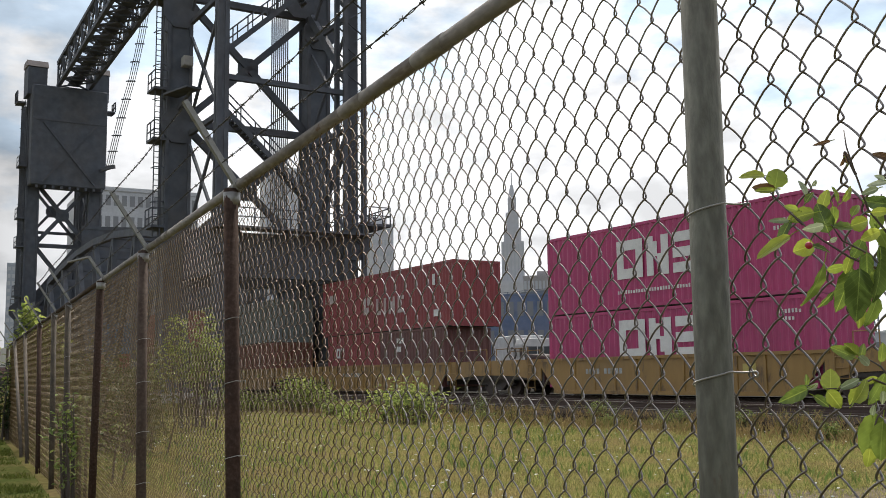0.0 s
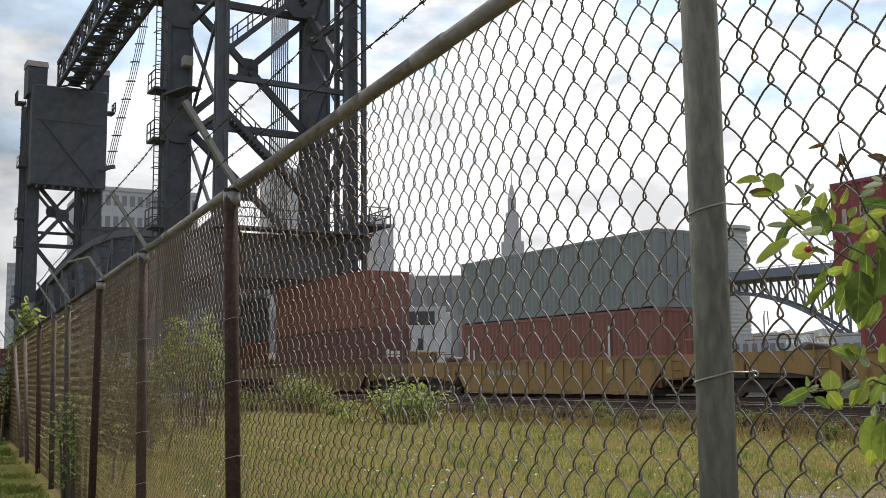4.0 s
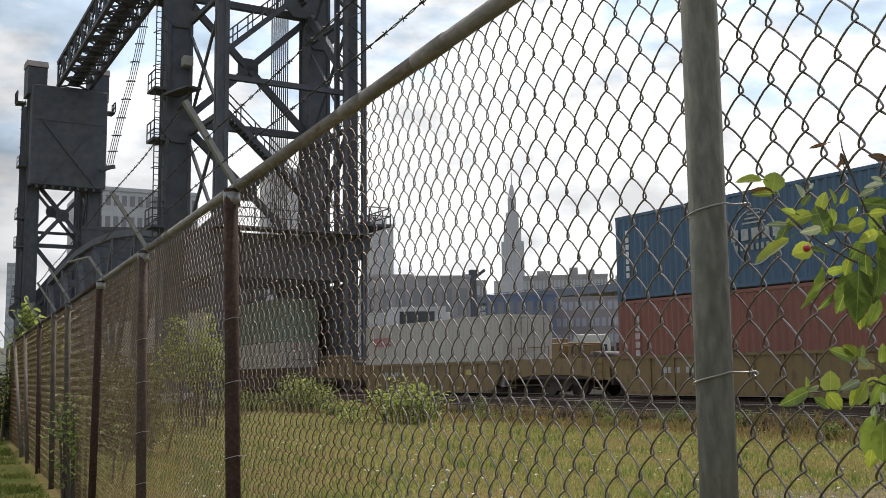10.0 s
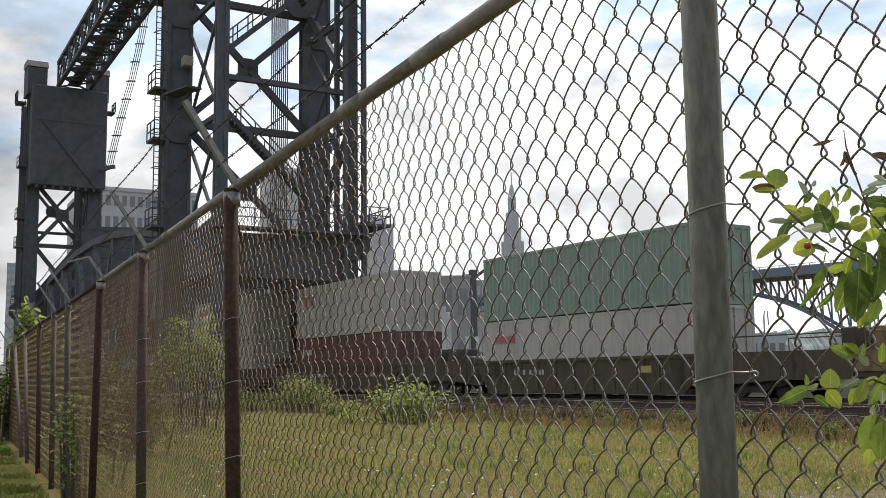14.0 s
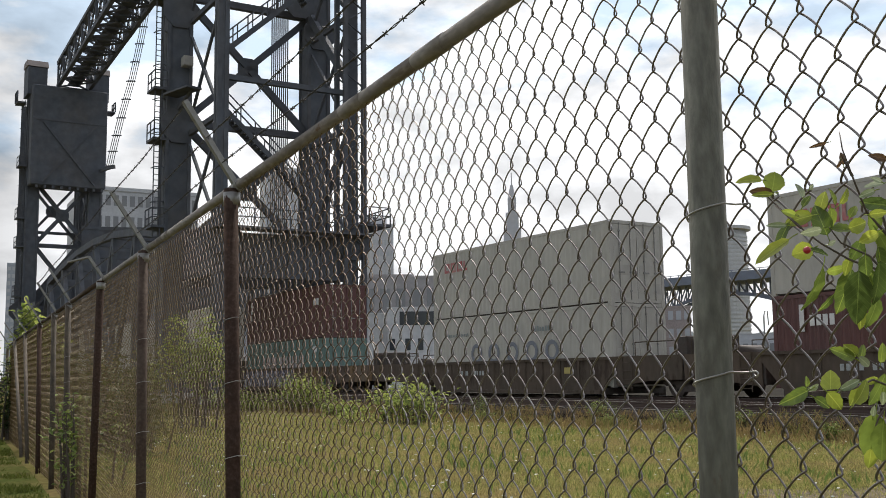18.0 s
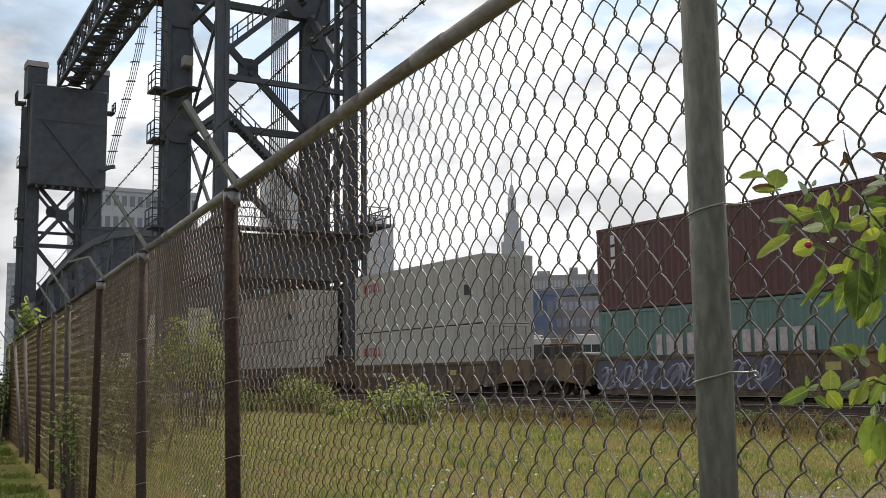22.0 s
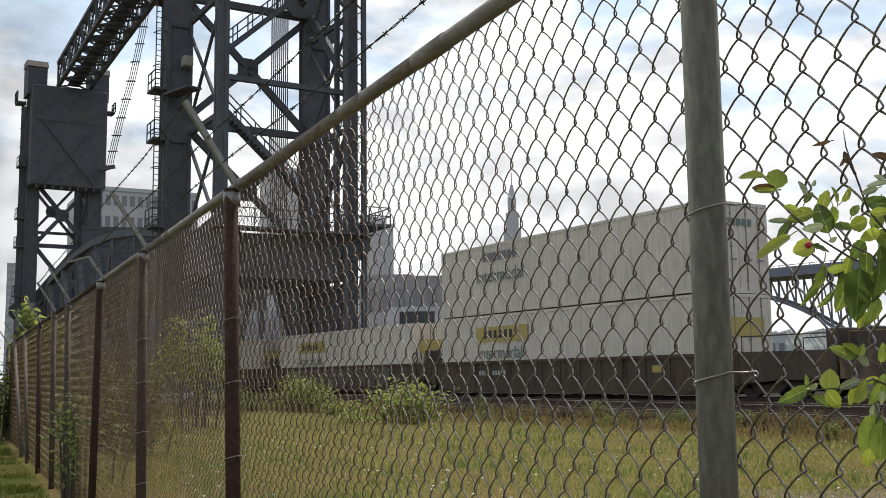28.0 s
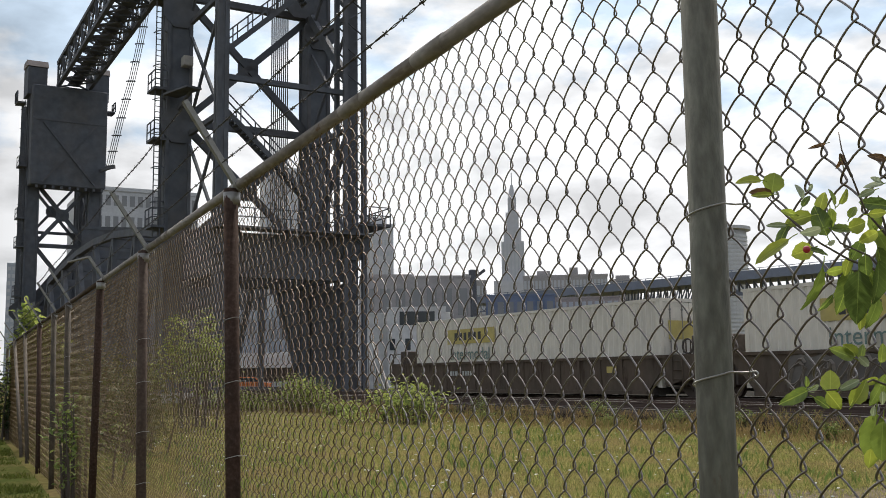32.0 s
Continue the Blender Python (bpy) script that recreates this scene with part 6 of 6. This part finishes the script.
for i, (s_, o_) in enumerate(((25.6, -1.0), (26.2, -2.6), (26.8, -4.4))):
    bush("dark_hedge", fence(s_, o_), 2.2, 1.9, 1800, 0.10, dark_bush, "dense dark green hedge at the end of the lawn", 90 + i, 26)
bush("green_bush", fence(24.5, -0.2), 1.6, 2.3, 700, 0.11, bush_mat, "bright green shrub at the far end of the fence", 28, 12)
rw = random.Random(31)
for i in range(22):
    p_ = track(-42 + 1.9 * i + rw.uniform(-0.6, 0.6), rw.uniform(16.9, 18.4))
    dry = rw.random() < 0.45
    bush("dry_weed" if dry else "green_weed", p_, rw.uniform(0.5, 1.5), rw.uniform(0.3, 0.75), 420, 0.055, weed_mat if dry else broad_mat, "yellowish dry weed clump beside the ballast" if dry else "low green weed clump beside the ballast", 40 + i, 14, 0.7, 0.3)
flowers = Solid()
rf = random.Random(77)
for i in range(620):
    p_ = field_spot(rf)
    if p_ is not None:
        z_ = soil(p_) + rf.uniform(0.1, 0.2)
        flowers.ring((p_.x, p_.y, z_), "z", 0.001, rf.uniform(0.009, 0.02), 0, 0.01, 6)
tagged(part("field_flowers", flowers, material("white_petals", (0.7, 0.7, 0.62), 0.8)), "small white wild flowers in the grass", "flowers", kind="stuff")


# ---- apple branch before the fence ----
def leaf_shape(length, ratio, curl, rng):
    """A pointed oval blade along x with a midrib fold, a wavy rim and a stalk."""
    sol = Solid()
    n = 9
    w = length * ratio / 2
    for i in range(n + 1):
        t = i / n
        half_w = w * (math.sin(math.pi * min(1, t ** 0.82)) ** 0.66) + 0.0002
        z = -curl * length * t * t
        y1 = half_w * (1 + 0.06 * math.sin(i * 2.4))
        sol.v += [(length * t, -y1, z + half_w * 0.32 + 0.02 * length * math.sin(i * 1.9)), (length * t, -y1 * 0.5, z + half_w * 0.10), (length * t, 0, z), (length * t, y1 * 0.5, z + half_w * 0.10), (length * t, y1, z + half_w * 0.32 + 0.02 * length * math.cos(i * 2.1))]
    for i in range(n):
        for j in range(4):
            a = i * 5 + j
            sol.f.append((a, a + 1, a + 6, a + 5))
    return sol


leaf_gold = leaf_skin("yellowing_leaves", (0.21, 0.25, 0.035), (0.40, 0.44, 0.065))
leaf_brown = leaf_skin("browned_leaves", (0.09, 0.05, 0.02), (0.15, 0.08, 0.03), 0.3, 0.5)
# darker copy of the leaf skin, with shade painted into its greens
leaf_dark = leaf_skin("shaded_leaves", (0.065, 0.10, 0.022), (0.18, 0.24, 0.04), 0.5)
leaf_pale = leaf_skin("pale_leaf_backs", (0.20, 0.24, 0.12), (0.38, 0.42, 0.28), 0.4, 0.2)


def branch(name, label, twigs, leaves, depth, seed):
    rng = random.Random(seed)
    foot = sight(twigs[0][0][0], twigs[0][0][1], depth)
    ob = thing(name, pose(foot.x, foot.y, foot.z), label, "branch")
    back = Vector((foot.x, foot.y, foot.z))
    for path in twigs:
        pts = [sight(x, y, depth + 0.02 * math.sin(i * 1.3)) - back for i, (x, y) in enumerate(path)]
        m = len(pts)
        part("twig", Solid().tube(pts, [0.0017 - 0.0011 * i / max(1, m - 1) for i in range(m)], 7), stem_mat, ob, "", True)
    ray_d = VIEW.to_3x3()
    for x, y, length, angle, ratio, tone in leaves:
        dd = depth + rng.uniform(-0.05, 0.05)
        size = length * dd / 1846.0
        a = radians(angle)
        d = ray_d @ Vector((math.cos(a), math.sin(a), rng.uniform(-0.25, 0.25)))
        d.normalize()
        c = sight(x, y, dd) - back
        base = c - d * size * 0.5
        toward = ray_d @ Vector((rng.uniform(-0.8, 0.8), rng.uniform(-0.3, 0.9), 1))
        side = toward.cross(d).normalized()
        nrm = d.cross(side)
        rot = Matrix((d, side, nrm)).transposed().to_4x4()
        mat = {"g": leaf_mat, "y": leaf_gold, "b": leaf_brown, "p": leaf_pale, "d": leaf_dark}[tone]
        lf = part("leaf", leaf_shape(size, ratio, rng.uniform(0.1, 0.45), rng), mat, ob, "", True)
        lf.matrix_basis = Matrix.Translation(base) @ rot
        part("leaf_stalk", Solid().tube([(-size * 0.25, 0, 0), (-size * 0.1, 0, 0.001), (0.001, 0, 0)], 0.0006, 5), leaf_mat, lf)
    return ob


upper = branch("apple_branch", "leafy apple branch hanging before the fence with a red fruit",
    [[(1640, 520), (1568, 482), (1505, 458), (1455, 428), (1410, 392), (1375, 360)], [(1640, 520), (1575, 420), (1535, 372), (1512, 310), (1495, 262), (1490, 232)],
     [(1568, 482), (1540, 452), (1490, 428), (1470, 400)], [(1512, 310), (1498, 284), (1492, 270)], [(1420, 400), (1395, 378), (1355, 338)], [(1575, 420), (1562, 372), (1558, 345)]],
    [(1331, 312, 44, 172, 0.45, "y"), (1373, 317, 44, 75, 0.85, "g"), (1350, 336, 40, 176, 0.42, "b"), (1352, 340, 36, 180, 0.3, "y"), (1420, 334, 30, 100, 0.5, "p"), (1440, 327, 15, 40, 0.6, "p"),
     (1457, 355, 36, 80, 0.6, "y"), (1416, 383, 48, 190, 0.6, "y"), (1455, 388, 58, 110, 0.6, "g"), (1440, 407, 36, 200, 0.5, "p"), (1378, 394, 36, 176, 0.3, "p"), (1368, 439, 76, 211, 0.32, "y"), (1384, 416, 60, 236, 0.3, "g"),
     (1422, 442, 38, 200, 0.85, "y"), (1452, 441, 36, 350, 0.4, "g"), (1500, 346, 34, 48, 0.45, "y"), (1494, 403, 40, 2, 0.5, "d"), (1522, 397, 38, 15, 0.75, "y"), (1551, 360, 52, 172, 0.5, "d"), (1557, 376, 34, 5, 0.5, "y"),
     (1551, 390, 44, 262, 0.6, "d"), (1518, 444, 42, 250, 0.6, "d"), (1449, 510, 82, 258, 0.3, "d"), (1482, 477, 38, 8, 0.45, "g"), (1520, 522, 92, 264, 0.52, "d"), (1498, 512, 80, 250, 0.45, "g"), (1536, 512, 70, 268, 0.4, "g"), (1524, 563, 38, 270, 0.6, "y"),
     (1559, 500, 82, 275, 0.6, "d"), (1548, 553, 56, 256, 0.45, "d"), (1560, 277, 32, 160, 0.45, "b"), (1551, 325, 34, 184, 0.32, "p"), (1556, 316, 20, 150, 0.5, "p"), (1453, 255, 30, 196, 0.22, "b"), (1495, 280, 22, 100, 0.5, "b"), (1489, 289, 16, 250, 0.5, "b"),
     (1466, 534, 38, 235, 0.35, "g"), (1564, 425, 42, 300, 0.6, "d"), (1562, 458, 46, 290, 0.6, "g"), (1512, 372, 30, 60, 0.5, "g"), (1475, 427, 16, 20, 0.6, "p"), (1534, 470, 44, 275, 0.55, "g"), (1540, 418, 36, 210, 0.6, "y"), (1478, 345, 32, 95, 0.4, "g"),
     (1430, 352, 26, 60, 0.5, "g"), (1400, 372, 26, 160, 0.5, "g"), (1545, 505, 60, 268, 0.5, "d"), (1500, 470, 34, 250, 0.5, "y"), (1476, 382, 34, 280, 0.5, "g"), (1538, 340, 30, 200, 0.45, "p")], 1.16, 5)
fr = sight(1431, 438, 1.09) - Vector(upper.matrix_basis.translation)
apple = Solid()
for i in range(7):
    for j in range(10):
        th, ph = math.pi * i / 6, 2 * math.pi * j / 10
        apple.v.append((fr.x + 0.0042 * math.sin(th) * math.cos(ph), fr.y + 0.0042 * math.sin(th) * math.sin(ph), fr.z + 0.0042 * math.cos(th) * 0.95))
for i in range(6):
    for j in range(10):
        apple.f.append((i * 10 + j, i * 10 + (j + 1) % 10, (i + 1) * 10 + (j + 1) % 10, (i + 1) * 10 + j))
part("fruit", apple, material("red_fruit", (0.35, 0.02, 0.03), 0.3), upper, "small red crab apple", True)
lower = branch("apple_branch", "small lower apple twig with bright green leaves before the fence",
    [[(1640, 640), (1590, 690), (1545, 672), (1510, 688), (1470, 690), (1425, 694)], [(1590, 690), (1555, 740), (1548, 760)], [(1590, 690), (1560, 650), (1520, 628)]],
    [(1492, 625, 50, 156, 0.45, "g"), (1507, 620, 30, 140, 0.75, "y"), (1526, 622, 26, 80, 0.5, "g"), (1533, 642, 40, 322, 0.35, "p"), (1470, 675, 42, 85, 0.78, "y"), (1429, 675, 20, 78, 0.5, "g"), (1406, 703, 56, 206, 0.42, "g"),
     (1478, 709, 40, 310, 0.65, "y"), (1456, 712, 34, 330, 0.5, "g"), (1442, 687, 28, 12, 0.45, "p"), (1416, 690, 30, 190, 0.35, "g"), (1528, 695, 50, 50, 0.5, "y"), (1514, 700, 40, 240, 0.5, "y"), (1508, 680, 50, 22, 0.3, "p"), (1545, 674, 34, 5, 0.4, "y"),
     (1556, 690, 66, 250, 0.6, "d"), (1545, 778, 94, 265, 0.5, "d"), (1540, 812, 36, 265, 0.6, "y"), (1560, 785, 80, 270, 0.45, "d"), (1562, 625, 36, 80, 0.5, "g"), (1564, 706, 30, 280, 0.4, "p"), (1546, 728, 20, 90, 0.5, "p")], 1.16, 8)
for ob_, yy in ((upper, 520), (lower, 640)):
    # the stems come from a sapling rooted beside the fence
    b0 = Vector(ob_.matrix_basis.translation)
    root = sight(1660, 660, 1.16)
    pts = [Vector((0, 0, 0)), (Vector((root.x, root.y, b0.z - 0.15)) - b0), Vector((root.x, root.y, 0.1)) - b0]
    part("stem", Solid().tube(pts, [0.0017, 0.004, 0.008], 8), stem_mat, ob_, "", True)
SWAY = [(upper, 1.0, 0.0), (lower, 0.7, 1.2)]


# ---- yard behind the tracks ----
def car(x, depth, colour, label, turn):
    p = sight(x, 660, depth)
    ob = thing("parked_car", pose(p.x, p.y, 0, 0, 0, turn), label, "car", "parked vehicles")
    m = material("car_paint", colour, 0.25)
    body = Solid().prism([(-2.3, 0.35), (2.2, 0.35), (2.3, 0.8), (1.2, 0.98), (-2.25, 1.0)], "y", -0.88, 0.88)
    part("body", bevelled(body, 0.06), m, ob)
    cab = Solid().prism([(-1.9, 0.98), (1.15, 0.98), (0.45, 1.55), (-1.6, 1.58)], "y", -0.78, 0.78)
    part("cabin", bevelled(cab, 0.06), m, ob)
    for y in (-0.79, 0.79):
        part("side_window", Solid().prism([(-1.6, 1.03), (0.85, 1.03), (0.4, 1.46), (-1.45, 1.48)], "y", y - 0.01, y + 0.01), glassy, ob)
    for xx in (-1.4, 1.4):
        for y in (-0.88, 0.7):
            w = part("wheel", Solid().ring((xx, y, 0.34), "y", 0.05, 0.34, 0, 0.18, 18), steel_dark, ob)
            part("rim", Solid().ring((xx, y - 0.01, 0.34), "y", 0.02, 0.2, 0, 0.2, 14), galv, w)
    return ob


car(445, 118, (0.5, 0.14, 0.04), "orange vehicle parked behind the bridge tower", 5)



def yard_truck(x, depth, h, colour, label, box=False):
    """A tall lorry standing in the yard with its front to the railway."""
    p = sight(x, 660, depth)
    ob = thing("parked_lorry", pose(p.x, p.y, 0, 0, 0, 12 if box else -8), label, "lorry", "parked vehicles")
    m = material("lorry_paint", colour, 0.4, 0, None, 0.15, 4, 0.5, 1)
    part("cab", bevelled(Solid().prism([(-1.2, 1.4), (1.2, 1.4), (1.2, h - 0.5), (1.0, h), (-1.0, h), (-1.2, h - 0.5)], "y", 0.0, 2.2), 0.06), m, ob)
    part("windscreen", Solid().prism([(-1.05, h - 1.45), (1.05, h - 1.45), (0.98, h - 0.65), (-0.98, h - 0.65)], "y", -0.03, 0.05), glassy, ob)
    part("pillar", Solid().box((-0.03, -0.05, h - 1.45), (0.03, 0.0, h - 0.65)), m, ob)
    part("hood", bevelled(Solid().box((-0.95, -1.3, 1.5), (0.95, 0.05, h - 1.6)), 0.12), m, ob)
    part("engine_skirt", Solid().box((-0.9, -1.2, 0.6), (0.9, 0.4, 1.5)), steel_dark, ob)
    part("grille", Solid().box((-0.55, -1.36, 1.0), (0.55, -1.28, h - 1.85)), steel_dark, ob)
    part("bumper", bevelled(Solid().box((-1.2, -1.5, 0.5), (1.2, -1.25, 0.9)), 0.04), steel_dark, ob)
    for xx in (-1.32, 1.32):
        part("mirror", Solid().box((xx - 0.1, -0.1, h - 1.5), (xx + 0.1, 0.0, h - 0.8)), steel_dark, ob)
        part("exhaust_stack", Solid().tube([(xx * 0.85, 2.35, 1.0), (xx * 0.85, 2.35, h + 0.25)], 0.09, 10), galv, ob)
        part("wheel", Solid().ring((xx * 0.8, -0.6, 0.5), "x", 0.05, 0.5, -0.15, 0.15, 18), steel_dark, ob)
        part("wheel", Solid().ring((xx * 0.8, 3.4, 0.5), "x", 0.05, 0.5, -0.25, 0.25, 18), steel_dark, ob)
    part("chassis", Solid().box((-0.6, 0.0, 0.55), (0.6, 5.0, 0.95)), steel_dark, ob)
    if box:
        part("box_body", bevelled(Solid().box((-1.25, 2.4, 0.95), (1.25, 8.0, h + 0.3)), 0.04), white_wall, ob)


yard_truck(1137, 60, 3.95, (0.6, 0.6, 0.58), "white lorry with a wide windscreen parked beyond the railway")
yard_truck(1048, 66, 3.9, (0.5, 0.48, 0.42), "pale lorry parked beyond the railway")
yard_truck(952, 80, 4.2, (0.55, 0.53, 0.5), "white box lorry parked in the yard", True)
yard_truck(984, 84, 4.3, (0.2, 0.12, 0.06), "brown lorry parked in the yard")


def white_frame(x, depth, w, h):
    p = sight(x, 660, depth)
    ob = thing("white_gate_frame", pose(p.x, p.y, 0), "white painted post frame in the yard", "gate", "white frames")
    for xx in (-w / 2, 0, w / 2):
        q = part("post", Solid().box((xx - 0.13, -0.13, 0), (xx + 0.13, 0.13, h)), white_wall, ob)
        part("cap", Solid().box((xx - 0.18, -0.18, h), (xx + 0.18, 0.18, h + 0.15)), white_wall, q)
    for z in (0.6, 1.7):
        part("board", Solid().box((-w / 2, -0.05, z), (w / 2, 0.05, z + 0.35)), white_wall, ob)


white_frame(846, 90, 1.8, 4.6)
white_frame(884, 92, 2.0, 3.2)
sg_ = sight(914, 660, 94)
sgn = thing("white_sign", pose(sg_.x, sg_.y, 0), "plain white rectangular sign on posts", "sign")
part("panel", Solid().box((-0.9, -0.04, 2.2), (0.9, 0.04, 4.6)), white_wall, sgn)
for xx in (-0.7, 0.7):
    part("post", Solid().box((xx - 0.06, 0.05, 0), (xx + 0.06, 0.15, 2.4)), galv, sgn)
tr_ = sight(455, 660, 125)
trl = thing("box_trailer", pose(tr_.x, tr_.y, 0, 0, 0, 5), "white box trailer parked behind the bridge tower", "trailer")
part("box", bevelled(Solid().box((-6, -1.2, 2.6), (6, 1.2, 4.4)), 0.05), white_wall, trl)
part("chassis", Solid().box((-5.5, -0.9, 1.0), (5.5, 0.9, 2.62)), steel_dark, trl)
for xx in (-4.2, -3.0, 4.0):
    part("wheel", Solid().ring((xx, -1.1, 0.5), "y", 0.05, 0.5, 0, 0.25, 16), steel_dark, trl)
# bright handrails of stairs beside the tower foot
rl_ = thing("yard_stair", pose(0, 0, 0), "steel stair rails on the bank beside the bridge tower", "stair")
for o in (0.0, 0.9):
    a_, b_ = sight(655 - o * 10, 600, 66), sight(690 - o * 10, 690, 62)
    part("rail", Solid().tube([a_, b_], 0.05, 8), galv, rl_)
    for t_ in (0.2, 0.6, 0.95):
        c_ = a_.lerp(b_, t_)
        part("post", Solid().tube([(c_.x, c_.y, -0.1), c_], 0.035, 6), galv, rl_)
# tall stack standing among the roofs
cr_ = thing("roof_crane", pose(0, 0, 0), "small crane with a slanting jib among the roofs", "crane")
p0, p1, p2 = sight(838, 520, 300), sight(836, 478, 300), sight(872, 478, 300)
part("mast", Solid().beam((p0.x, p0.y, 0), p1, 1.6), tower_steel, cr_)
part("jib", Solid().beam(sight(830, 500, 300), sight(858, 478, 300), 0.8), tower_steel, cr_)

# ---- moves ----
def along(t):
    """How far the train has gone at t seconds, from its place at 15 s."""
    return 8.694 * (t - 15) + 0.5 * 0.02539 * (t - 15) ** 2


def motions():
    times = [0, 2, 4, 6, 8, 10, 12, 14, 16, 18, 20, 22, 24, 26, 28, 30, 32]
    for ob, s in MOVERS:
        base = ob.matrix_basis.copy()
        walk(ob, [(t, Matrix.Translation(U * along(t)) @ base) for t in times])
    for ob, amount, phase in SWAY:
        base = ob.matrix_basis.copy()
        walk(ob, [(t, base @ pose(0, 0, 0, 0.5 * amount * math.sin(1.1 * t + phase), 0.9 * amount * math.sin(0.9 * t + phase + 1), 0.6 * amount * math.sin(1.7 * t + phase))) for t in range(33)])
    walk(sky, [(t, pose(0, 0, 0, 0, 0, 0.085 * t)) for t in (0, 8, 16, 24, 32)])


motions()
